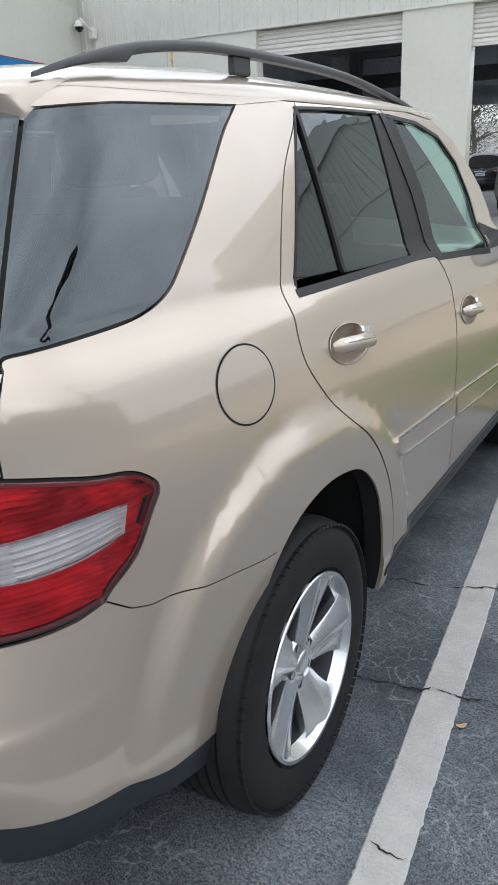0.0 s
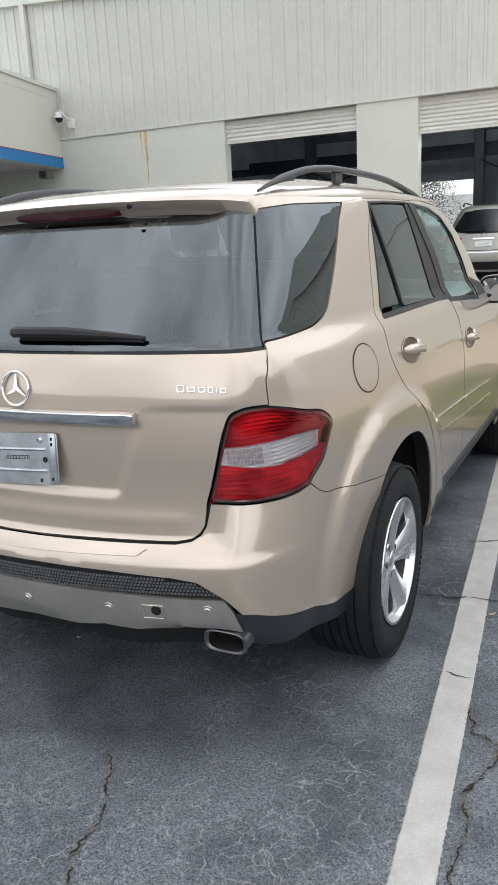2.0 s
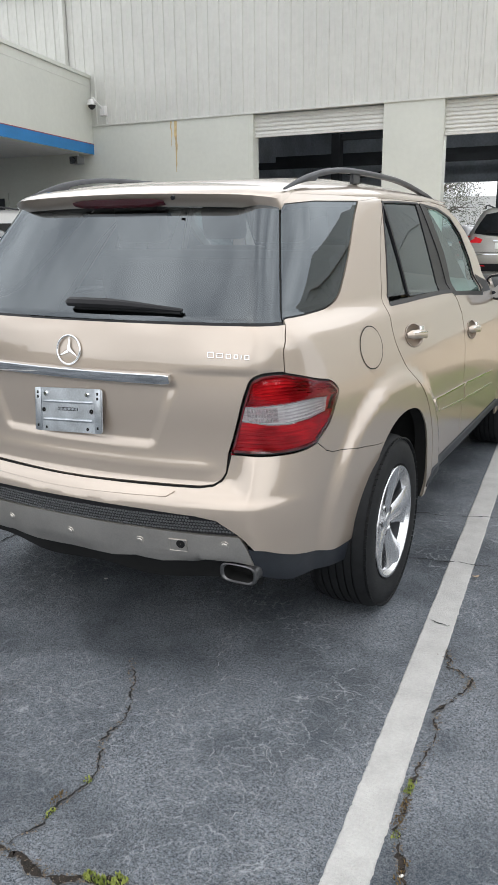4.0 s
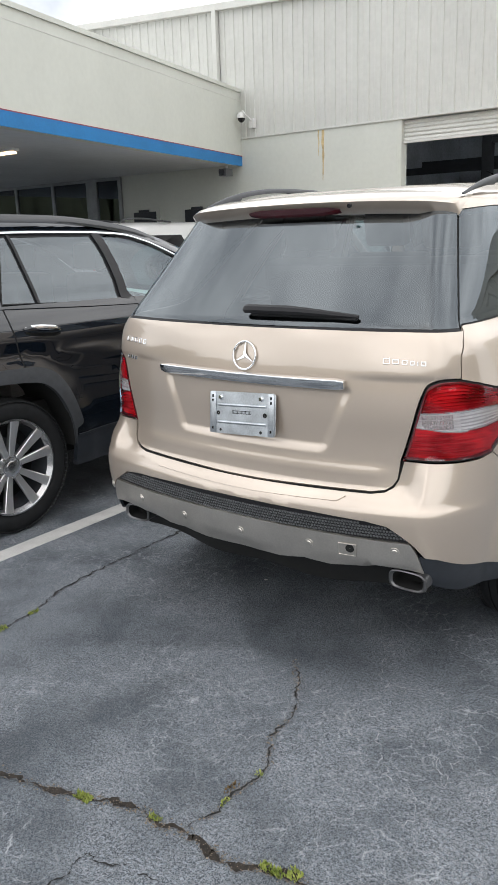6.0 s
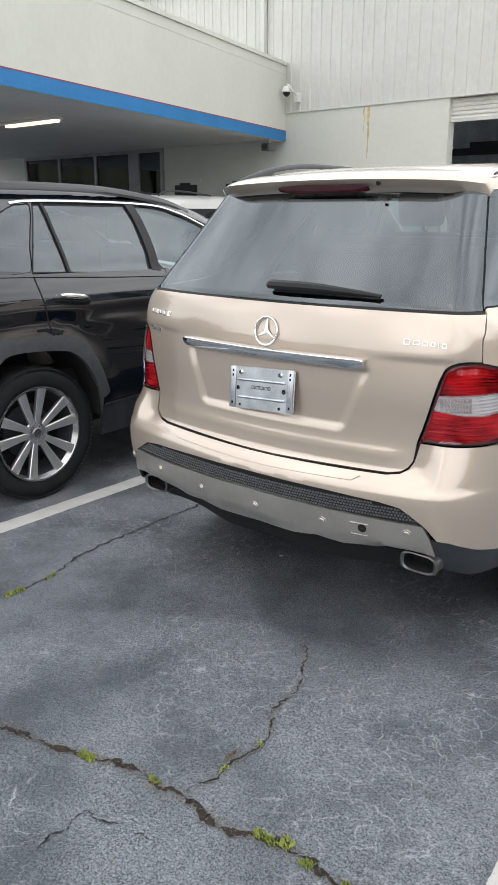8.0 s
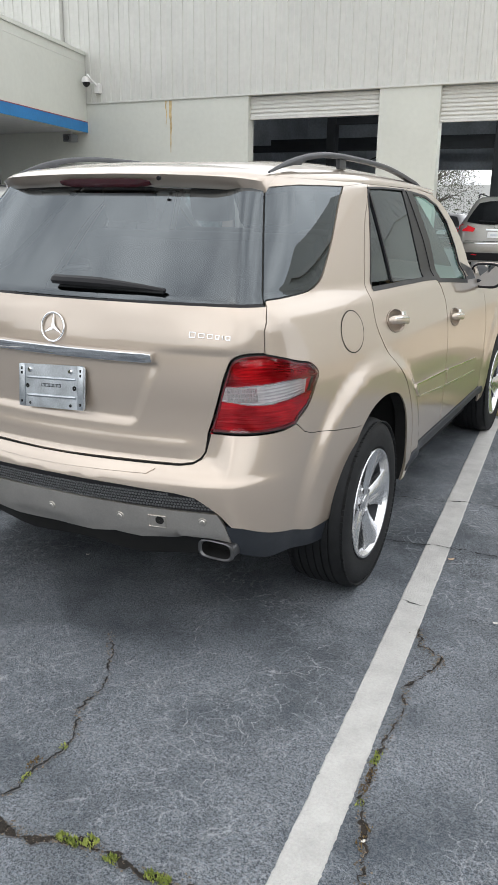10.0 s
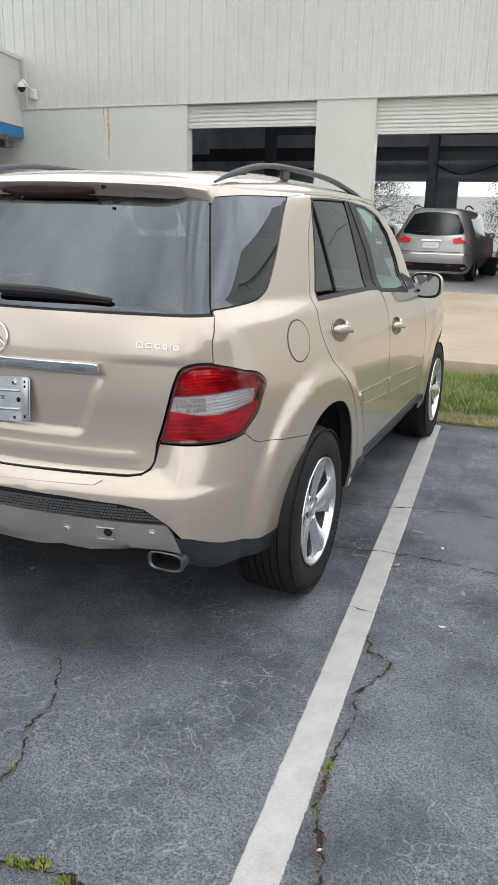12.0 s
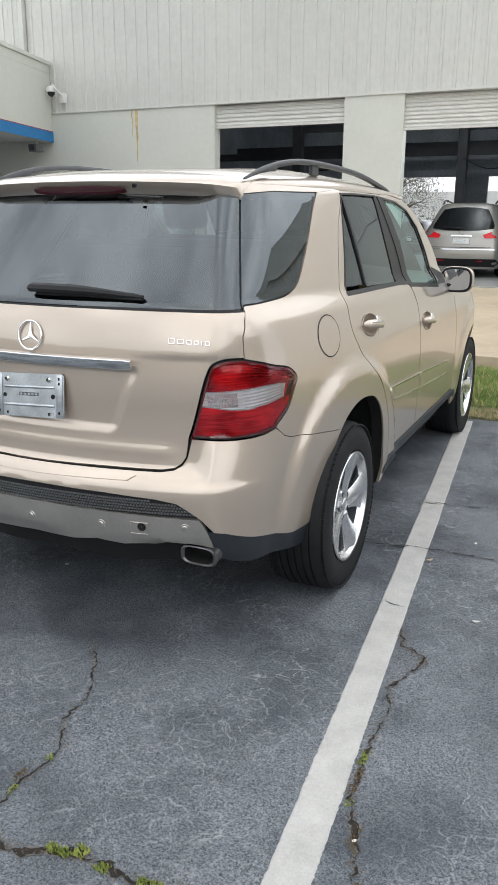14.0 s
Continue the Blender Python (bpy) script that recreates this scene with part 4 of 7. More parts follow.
def smooth_table(zs, vs):
    """Catmull-Rom through a table, sampled finely."""
    zs, vs = np.array(zs), np.array(vs)
    m = np.gradient(vs, zs)
    zz = np.linspace(zs[0], zs[-1], 800)
    k = np.clip(np.searchsorted(zs, zz) - 1, 0, len(zs) - 2)
    h = zs[k + 1] - zs[k]
    s = (zz - zs[k]) / h
    out = ((2 * s**3 - 3 * s**2 + 1) * vs[k] + (s**3 - 2 * s**2 + s) * h * m[k]
           + (3 * s**2 - 2 * s**3) * vs[k + 1] + (s**3 - s**2) * h * m[k + 1])
    ker = np.hanning(13)
    pad = np.pad(out, 6, mode="reflect", reflect_type="odd")
    return zz, np.convolve(pad, ker / ker.sum(), "valid")


TA, TB = smooth_table(ZA, WA), smooth_table(ZB, YB)


def calm(tab, lo, hi, deg):
    """Evens out the window zone of a table, so that the panes curve steadily."""
    zz, v = tab
    k = (zz > lo) & (zz < hi)
    fit = np.polyval(np.polyfit(zz[k], v[k], deg), zz)
    w = np.clip((zz - lo) / 0.03, 0, 1) * np.clip((hi - zz) / 0.03, 0, 1)
    return zz, v + (fit - v) * w


# the bumper corners slope out from under the lamps without a ledge
TC = smooth_table([0.20, 0.42, 0.54, 0.60, 0.66, 0.70, 0.74, 0.78, 0.82, 0.85, 0.90, 1.76], [0.15, -0.022, -0.052, -0.060, -0.057, -0.045, -0.031, -0.016, -0.001, 0.010, 0.020, 0.60])
TA, TB = calm(TA, 1.30, 1.68, 2), calm(TB, 1.29, 1.70, 2)


def corner(z):
    """Size of the rounded tail corner, tighter towards the roof."""
    t = np.clip((z - 1.10) / 0.20, 0, 1)
    t = t * t * (3 - 2 * t)
    return 0.22 - 0.07 * t, 0.30 - 0.07 * t


def half_width(z):
    return np.interp(z, *TA)


def tail_y(z):
    return np.interp(z, *TB)


def taper(y):
    t = np.maximum((1.65 - y) / 1.15, 0)
    t = t - 0.5 * (np.sqrt((t - 1.08) ** 2 + 0.006) + t - 1.08)
    t = np.maximum(t, 0)
    f = np.clip((y - 3.7) / 1.0, 0, 1.2)
    return 0.085 * t**2 + 0.30 * f**2.2


def sstep(a, b, v):
    t = np.clip((v - a) / (b - a), 0, 1)
    return t * t * (3 - 2 * t)


def surf0(u, z):
    """Points of the right half, u: 0 tail centre, 1 corner start, 2 corner end, then metres forward."""
    a = half_width(z)
    b = tail_y(z)
    b = b + (np.minimum(np.interp(z, *TC), b) - b) * sstep(0.89, 1.06, u)
    CX, CY = corner(z)
    p = np.clip(u - 1, 0, 1) * (np.pi / 2)
    s, c = np.sin(p), np.cos(p)
    x0 = np.where(u < 1, u * (a - CX), a - CX + CX * np.abs(s) ** (2 / NEXP))
    y0 = np.where(u < 1, b, np.where(u < 2, b + CY - CY * np.abs(c) ** (2 / NEXP), b + CY + (u - 2)))
    y = y0 + BOW * np.minimum(x0, a) ** 2
    x = x0 - taper(y) * np.clip(x0 / a, 0, 1) ** 3
    return np.stack([x, y, z + 0 * u], -1)


WHEEL_Y, WHEEL_Z = (0.975, 3.89), 0.362


def relief(p, z, u):
    """Outward relief in metres: flared arches, shoulder crease, plate recess and folds."""
    y = p[..., 1]
    d = 0.0
    side = sstep(1.75, 2.1, u)
    for wy in WHEEL_Y:
        r = np.hypot((y - wy - 0.03) * 0.95, z - 0.375)
        d = d + side * (0.028 if wy < 2 else 0.016) * (1 - sstep(0.575, 0.655, r)) * sstep(0.2, 0.4, r)
    x = np.abs(p[..., 0])
    rear = 1 - sstep(0.9, 1.2, u)
    k = np.clip((z - 0.86) / 0.21, 0, 1)
    d = d - rear * 0.024 * (0.62 + 0.38 * np.cos(p[..., 0] * 12.0)) * (1 - sstep(0.452, 0.488, z))
    d = d - rear * 0.011 * (1 - sstep(0.305 + 0.085 * k, 0.352 + 0.085 * k, x)) * sstep(0.852, 0.888, z) * (1 - sstep(1.078, 1.095, z))
    d = d + rear * 0.004 * np.exp(-((z - 0.795) / 0.026) ** 2) * (1 - sstep(0.5, 0.6, x))
    d = d + 0.006 * sstep(1.126, 1.142, z) * (1 - sstep(1.16, 1.26, z)) * sstep(0.55, 0.85, u) * (1 - sstep(1.15, 1.38, u))
    return d


def surf(u, z, off=0.0):
    """Body point for signed u (minus: left half), height z, off metres outward; with its normal."""
    u, z = np.broadcast_arrays(np.asarray(u, float), np.asarray(z, float))
    s, au = np.where(u < 0, -1.0, 1.0), np.abs(u)

    def wide(p, zz):
        # the left tail corner stands a little prouder than the right
        tt = np.clip((1.65 - p[..., 1]) / 1.15, 0, 1.06)
        k = 0.098 + 0.040 * (1 - sstep(0.74, 0.84, zz)) - 0.03 * sstep(1.2, 1.6, zz)
        q = p.copy()
        q[..., 0] = p[..., 0] + np.where(s < 0, k, 0.0) * tt**2 * np.clip(p[..., 0] / 0.92, 0, 1) ** 2
        return q

    def at(uu, zz):
        p = wide(surf0(uu, zz), zz)
        e = 1e-3
        pu = wide(surf0(uu + e, zz), zz) - wide(surf0(np.maximum(uu - e, 0), zz), zz)
        pz = wide(surf0(uu, zz + e), zz) - wide(surf0(uu, zz - e), zz)
        n = np.cross(pu, pz)
        n /= np.linalg.norm(n, axis=-1, keepdims=True) + 1e-12
        return p + n * relief(p, zz, uu)[..., None], n

    p, n0 = at(au, z)
    e = 4e-3
    pu = at(au + e, z)[0] - at(np.maximum(au - e, 0), z)[0]
    pz = at(au, z + e)[0] - at(au, z - e)[0]
    n = np.cross(pu, pz)
    n /= np.linalg.norm(n, axis=-1, keepdims=True) + 1e-12
    p = p + n * off
    flip = np.stack([s, np.ones_like(s), np.ones_like(s)], -1)
    return p * flip, n * flip


UGRID = np.concatenate([np.linspace(0, 1, 60), np.linspace(1, 2, 120)[1:], np.linspace(2, 6.4, 300)[1:]])


def uz(kind, v, z):
    """Chart place of a point given by its x (tail), its y (side) or its u."""
    if kind == "u":
        return v, z
    p = surf0(UGRID, np.full_like(UGRID, z))
    if kind == "y":
        return math.copysign(float(np.interp(abs(v), p[:, 1], UGRID)), v), z
    k = UGRID <= 2
    return math.copysign(float(np.interp(abs(v), p[k, 0], UGRID[k])), v), z


def U(*pts):
    return [("u", a, b) for a, b in pts]


def Y(*pts):
    return [("y", a, b) for a, b in pts]


def X(*pts):
    return [("x", a, b) for a, b in pts]


def chart(poly, step=0.02, closed=True):
    """Subdivides a polygon of tagged points and maps it into the (u, z) chart."""
    out = []
    m = len(poly)
    for i in range(m if closed else m - 1):
        (ka, a, za), (kb, b, zb) = poly[i], poly[(i + 1) % m]
        ua, ub = uz(ka, a, za)[0], uz(kb, b, zb)[0]
        scale = 0.62 if max(abs(ua), abs(ub)) < 2 else 1.0
        n = max(1, int(math.hypot((ub - ua) * scale, zb - za) / step))
        for k in range(n):
            t = k / n
            zz = za + (zb - za) * t
            out.append((uz(ka, a + (b - a) * t, zz)[0] if ka == kb else ua + (ub - ua) * t, zz))
    if not closed:
        out.append(uz(*poly[-1]))
    return out


def inside(pts, poly):
    """Even-odd test of many points against one polygon."""
    x, y = pts[:, 0], pts[:, 1]
    r = np.zeros(len(pts), bool)
    q = np.array(poly)
    for (x0, y0), (x1, y1) in zip(q, np.roll(q, -1, 0)):
        c = (y0 > y) != (y1 > y)
        r ^= c & (x < (x1 - x0) * (y - y0) / (y1 - y0 + 1e-15) + x0)
    return r


from mathutils.geometry import delaunay_2d_cdt


def patch(name, poly, material, parent, off=0.0, thick=0.012, step=0.028, side=1, label="", holes=(), surface=None, raw=False):
    """A panel cut out of the body surface: fine skin with true normals and a turned-in rim."""
    surface = surface or surf
    loops = [poly if raw else chart(poly)] + [h if raw else chart(h) for h in holes]
    vs, es = [], []
    for lp in loops:
        k = len(vs)
        vs += [(a * 0.8, b) for a, b in lp]
        es += [(k + i, k + (i + 1) % len(lp)) for i in range(len(lp))]
    rim = len(vs)
    q = np.array(vs)
    lo, hi = q.min(0), q.max(0)
    gx, gy = np.meshgrid(np.arange(lo[0] + step / 2, hi[0], step), np.arange(lo[1] + step / 2, hi[1], step))
    g = np.stack([gx.ravel(), gy.ravel()], 1)
    g[:, 0] += np.where((np.round((g[:, 1] - lo[1]) / step).astype(int) % 2) == 0, 0, step / 2)
    keep = inside(g, [(a * 0.8, b) for a, b in loops[0]])
    for h in loops[1:]:
        keep &= ~inside(g, [(a * 0.8, b) for a, b in h])
    g = g[keep]
    if len(g):
        d = np.min(np.linalg.norm(g[:, None] - q[None], axis=-1), axis=1)
        g = g[d > step * 0.55]
    r = delaunay_2d_cdt([Vector(v) for v in vs] + [Vector(v) for v in g], es, [], 0, 1e-6)
    pv, tris = np.array([tuple(v) for v in r[0]]), [f for f in r[2] if len(f) == 3]
    cen = np.array([pv[list(f)].mean(0) for f in tris])
    ok = inside(cen, [(a * 0.8, b) for a, b in loops[0]])
    for h in loops[1:]:
        ok &= ~inside(cen, [(a * 0.8, b) for a, b in h])
    tris = [f for f, o in zip(tris, ok) if o]
    P, N = surface(pv[:, 0] / 0.8 * side, pv[:, 1], off)
    verts, norms = [tuple(v) for v in P], [tuple(v) for v in N]
    faces = []
    for f in tris:
        a, b, c = (Vector(P[i]) for i in f)
        n = (b - a).cross(c - a)
        faces.append(f if n.dot(Vector(N[f[0]])) > 0 else f[::-1])
    if thick:
        for lp in loops:
            w = np.array(lp)
            A, NA = surface(w[:, 0] * side, w[:, 1], off)
            B = A - NA * thick
            k, m = len(verts), len(lp)
            verts += [tuple(v) for v in A] + [tuple(v) for v in B]
            norms += [(0, 0, 0)] * (2 * m)
            for i in range(m):
                j = (i + 1) % m
                faces.append((k + i, k + j, k + m + j, k + m + i))
    me = bpy.data.meshes.new(name)
    me.from_pydata(verts, [], [tuple(f) for f in faces])
    me.materials.append(material)
    me.polygons.foreach_set("use_smooth", [True] * len(me.polygons))
    me.normals_split_custom_set_from_vertices(norms)
    ob = new(name, me)
    ob.parent = parent
    if label:
        ob["label"] = label
    return ob


def band(name, line, width, material, parent, off=-0.006, side=1, raised=0.0, label="", surface=None):
    """A narrow strip that follows a line on the body: a shut line, or a trim bead if raised."""
    surface = surface or surf
    w = np.array(chart(line, 0.02, False))
    P, N = surface(w[:, 0] * side, w[:, 1], off)
    T = np.gradient(P, axis=0)
    T /= np.linalg.norm(T, axis=1, keepdims=True) + 1e-12
    B = np.cross(T, N)
    bm = bmesh.new()
    prev = None
    for p, n, b in zip(P, N, B):
        sec = [p - b * width / 2, p - b * width / 2 + n * raised, p + b * width / 2 + n * raised, p + b * width / 2] if raised else [p - b * width / 2, p + b * width / 2]
        row = [bm.verts.new(tuple(v)) for v in sec]
        if prev:
            for k in range(len(row) - 1):
                bm.faces.new((prev[k], prev[k + 1], row[k + 1], row[k]))
        prev = row
    return part(name, bm, material, parent, label, smooth=30 if raised else False)

# ---- parked SUV: panels ----
suv = thing("parked_suv", "champagne gold SUV with privacy glass parked on asphalt", "car", Matrix.Identity(4))
DOOR_SEAM = [(1.412, 1.715), (1.338, 1.648), (1.225, 1.552), (1.130, 1.43), (1.068, 1.332), (1.042, 1.287), (1.030, 1.235), (1.024, 1.186), (1.035, 1.126), (1.085, 1.052),
             (1.176, 0.954), (1.268, 0.884), (1.343, 0.809), (1.406, 0.719), (1.445, 0.633), (1.468, 0.551), (1.481, 0.469), (1.487, 0.40)]
ARCH = [(0.585, 0.335), (0.612, 0.42), (0.655, 0.52), (0.72, 0.632), (0.80, 0.735), (0.90, 0.808), (1.02, 0.842), (1.14, 0.838), (1.237, 0.806), (1.325, 0.727), (1.372, 0.63),
        (1.402, 0.52), (1.425, 0.40), (1.435, 0.33)]
door_seam = [tuple(p) for p in spline(DOOR_SEAM, 4)]
arch = [tuple(p) for p in spline(ARCH, 4)]
arch_up = [p for p in arch if p[0] >= 0.815]
arch_low = [p for p in arch if p[0] < 0.80]
BUMP_SEAM = Y((0.812, 0.752), (0.763, 0.755), (0.659, 0.772), (0.534, 0.790)) + U((1.95, 0.801), (1.85, 0.818), (1.711, 0.858))
LAMP_OUT = [(1.711, 0.858), (1.736, 0.874), (1.868, 0.917), (1.969, 0.985), (2.0, 1.011), (1.99, 1.038), (1.912, 1.066), (1.761, 1.082), (1.60, 1.102), (1.405, 1.122)]
LAMP_IN = [(1.405, 1.122), (1.258, 1.124), (1.15, 1.119), (1.06, 1.102), (0.998, 1.055), (0.941, 0.958), (0.888, 0.853)]
LAMP_BOT = [(0.890, 0.852), (1.226, 0.850), (1.46, 0.849), (1.59, 0.851), (1.711, 0.860)]
QG = [(1.560, 1.286), (1.585, 1.297), (1.711, 1.298), (1.87, 1.299), (2.032, 1.302), (2.144, 1.313), (2.208, 1.343), (2.240, 1.395), (2.281, 1.485), (2.313, 1.571), (2.345, 1.645), (2.385, 1.698)]


LAMP_OUT = [tuple(p) for p in spline(LAMP_OUT, 5)]
LAMP_IN = [tuple(p) for p in spline(LAMP_IN, 3)]
QG = [tuple(p) for p in spline(QG, 4)]


def pt_side(y, z, s):
    """Body half width at a place along the side."""
    u_, z_ = uz("y", y, z)
    return float(surf(np.array([u_ * s]), np.array([z_]))[0][0][0])


def shrink(pts, d):
    """Pulls a closed chart polygon inward by d."""
    q = np.array(pts)
    nxt, prv = np.roll(q, -1, 0), np.roll(q, 1, 0)
    t = nxt - prv
    n = np.stack([-t[:, 1], t[:, 0]], 1)
    n /= np.linalg.norm(n, axis=1, keepdims=True) + 1e-9
    area = 0.5 * np.sum(q[:, 0] * nxt[:, 1] - nxt[:, 0] * q[:, 1])
    return [tuple(v) for v in q + n * d * (1 if area > 0 else -1)]


SIDES = (1, -1)
BAND_TOP = [(0.985, 1.014), (1.26, 1.018), (1.62, 1.020), (1.885, 1.014)]
BAND_LOW = [(0.952, 0.966), (1.17, 0.954), (1.40, 0.948), (1.62, 0.950), (1.845, 0.962)]
LAMP_TOP_Z = ((0.90, 0.941, 0.998, 1.06, 1.15, 1.258, 1.405, 1.60, 1.761, 1.912, 1.99), (0.87, 0.958, 1.055, 1.102, 1.119, 1.124, 1.122, 1.102, 1.082, 1.066, 1.038))
LAMP_LOW_Z = ((0.888, 1.226, 1.46, 1.59, 1.711, 1.736, 1.868, 1.969, 2.0), (0.848, 0.845, 0.844, 0.846, 0.858, 0.874, 0.917, 0.985, 1.011))


def lamp_ribs(lamp_ob, side):
    """Moulded red reflector steps over and under the clear band, following its slope."""
    clip = shrink(lamp_poly, 0.009)
    for name, n, lower in (("upper_reflector", 9, False), ("lower_reflector", 8, True)):
        vs, fs = [], []
        us = np.linspace(0.89, 2.0, 75)
        a = np.interp(us, *(LAMP_LOW_Z if lower else tuple(zip(*BAND_TOP))))
        b = np.interp(us, *(tuple(zip(*BAND_LOW)) if lower else LAMP_TOP_Z))
        levels = []
        for k in range(n):
            levels += [(k / n, -0.004), ((k + 0.60) / n, -0.014), ((k + 0.95) / n, -0.024)]
        levels.append((1.0, -0.004))
        grid = []
        for f, off in levels:
            zz = a + (b - a) * f
            P, _ = surf(us * side, zz, off)
            grid.append((len(vs), zz))
            vs += [tuple(v) for v in P]
        for (i0, z0), (i1, z1) in zip(grid, grid[1:]):
            mids = np.stack([(us[:-1] + us[1:]) / 2, (z0[:-1] + z1[1:]) / 2], 1)
            for j, ok in enumerate(inside(mids, clip)):
                if ok and b[j] > a[j] + 0.004:
                    fs.append((i0 + j, i0 + j + 1, i1 + j + 1, i1 + j)[::side])
        me = bpy.data.meshes.new(name)
        me.from_pydata(vs, [], fs)
        me.materials.append(M["red_lens"])
        ob = new(name, me)
        ob.parent = lamp_ob
        ob["label"] = "ribbed bright red reflector"



def oval(y, z, ry=0.109, rz=0.051):
    """Outline of a handle dish in the door skin."""
    return [uz("y", y + ry * math.cos(a), z + rz * math.sin(a) - 0.10 * ry * math.cos(a)) for a in np.linspace(0, 2 * math.pi, 36, endpoint=False)]


quarter_poly = chart(Y(*door_seam) + Y((1.49, 0.33)) + Y(*arch_up[::-1]) + BUMP_SEAM + U(*LAMP_OUT) + U((1.410, 1.20), (1.474, 1.247), (1.562, 1.282)) + U(*QG) + Y((1.16, 1.715)))
lamp_poly = chart(U(*LAMP_OUT) + U(*LAMP_IN[1:]) + U(*LAMP_BOT[:-1]))
qg_poly = chart(U(*QG) + U((2.0, 1.694), (1.475, 1.678)))
for s in SIDES:
    patch("quarter_panel", shrink(quarter_poly, 0.0028), M["gold"], suv, raw=True, side=s)
    patch("quarter_glass", shrink(qg_poly, 0.004), M["tint"], suv, off=-0.004, thick=0.006, raw=True, step=0.016, side=s, label="dark privacy quarter glass")
    patch("glass_border", qg_poly, M["trim"], suv, off=-0.012, thick=0, raw=True, side=s, holes=[shrink(qg_poly, 0.022)])
    # rear door, with its window opening
    rd_top = [(2.02, 1.715), (2.075, 1.45), (2.066, 1.245)]
    rear_door = chart(Y(*door_seam[::-1]) + Y(*rd_top) + Y((2.10, 1.205), (2.145, 1.14), (2.155, 1.05), (2.158, 0.80), (2.165, 0.60), (2.17, 0.47), (2.165, 0.455), (1.50, 0.455)))
    win = chart(Y((1.098, 1.272), (1.112, 1.31), (1.25, 1.51), (1.365, 1.672), (1.395, 1.698), (1.60, 1.702), (1.99, 1.700), (2.05, 1.45), (2.055, 1.258), (1.70, 1.262)))
    door = patch("rear_door", shrink(rear_door, 0.0028), M["gold"], suv, raw=True, side=s, holes=[win, oval(1.258, 1.128)])
    patch("door_glass", chart(Y((1.395, 1.29), (1.395, 1.700), (1.925, 1.700), (1.885, 1.45), (1.872, 1.28))), M["tint"], door, off=-0.006, thick=0.004, raw=True, side=s, label="dark privacy door glass")
    patch("fixed_glass", chart(Y((1.112, 1.305), (1.25, 1.51), (1.37, 1.675), (1.365, 1.30))), M["tint"], door, off=-0.006, thick=0.004, raw=True, side=s, label="dark fixed quarter light")
    patch("pillar_cover", chart(Y((1.925, 1.702), (2.00, 1.702), (2.055, 1.45), (2.062, 1.258), (1.872, 1.262), (1.885, 1.45))), M["trim"], door, off=-0.002, thick=0.008, raw=True, side=s, label="black pillar cover")
    band("window_bar", Y((1.392, 1.700), (1.380, 1.50), (1.372, 1.29)), 0.017, M["trim"], door, off=-0.008, side=s, raised=0.010)
    band("window_seal", Y((1.095, 1.276), (1.50, 1.274), (1.872, 1.268), (2.06, 1.260)), 0.022, M["trim"], door, off=-0.003, side=s, raised=0.005)
    band("window_edge", Y((1.105, 1.29), (1.25, 1.505), (1.37, 1.678), (1.395, 1.697), (1.60, 1.702), (1.96, 1.702)), 0.009, M["trim"], door, off=-0.004, side=s, raised=0.006)
    # front door
    a_edge = [(2.05, 1.694), (2.32, 1.678), (2.53, 1.632), (2.66, 1.540), (2.715, 1.406), (2.725, 1.29), (2.72, 1.20)]
    a_out = [(2.25, 1.715), (2.53, 1.690), (2.70, 1.630), (2.82, 1.548), (2.92, 1.44), (2.965, 1.34), (2.97, 1.24), (3.05, 1.16), (3.18, 1.10), (3.24, 0.90), (3.26, 0.70), (3.25, 0.455), (2.175, 0.455)]
    front_door = chart(Y((2.17, 0.60), (2.163, 0.80), (2.16, 1.05), (2.15, 1.14), (2.106, 1.205), (2.072, 1.245), (2.08, 1.45), (2.026, 1.715)) + Y(*a_out))
    fwin = chart(Y((2.085, 1.235), (2.092, 1.45), (2.045, 1.690)) + Y(*a_edge[1:]) + Y((2.40, 1.222)))
    fdoor = patch("front_door", shrink(front_door, 0.0028), M["gold"], suv, raw=True, side=s, holes=[fwin, oval(2.33, 1.030)])
    patch("door_glass", shrink(fwin, 0.004), M["tint_front"], fdoor, off=-0.008, thick=0.004, raw=True, side=s, label="clear green door glass")
    patch("pillar_cover", chart(Y((1.985, 1.702), (2.085, 1.700), (2.165, 1.45), (2.135, 1.236), (2.05, 1.250), (2.048, 1.45))), M["trim"], fdoor, off=0.0015, thick=0.006, raw=True, side=s, label="black pillar cover")
    band("window_seal", Y((2.07, 1.248), (2.40, 1.226), (2.74, 1.198)), 0.024, M["trim"], fdoor, off=-0.003, side=s, raised=0.005)
    band("window_edge", Y(*a_edge), 0.014, M["trim"], fdoor, off=-0.004, side=s, raised=0.006)
    # front fender
    fa = [(3.89 + 0.455 * math.cos(a), 0.375 + 0.455 * math.sin(a)) for a in np.linspace(math.pi * 1.02, math.pi * 0.02, 26)]
    fender = chart(Y((2.975, 1.235), (3.055, 1.155), (3.185, 1.095), (3.246, 0.90), (3.266, 0.70), (3.256, 0.455), (3.30, 0.34)) + Y(*fa) + Y((4.40, 0.36), (4.50, 0.60), (4.50, 0.92), (4.20, 1.02), (3.70, 1.09), (3.30, 1.14)))
    patch("front_fender", fender, M["gold"], suv, raw=True, side=s, step=0.05)
    sec = [(0.0, 0.0), (0.018, -0.008), (0.022, -0.03), (0.014, -0.055), (-0.02, -0.075), (-0.10, -0.085), (-0.10, 0.0)]
    bm = bmesh.new()
    prev = None
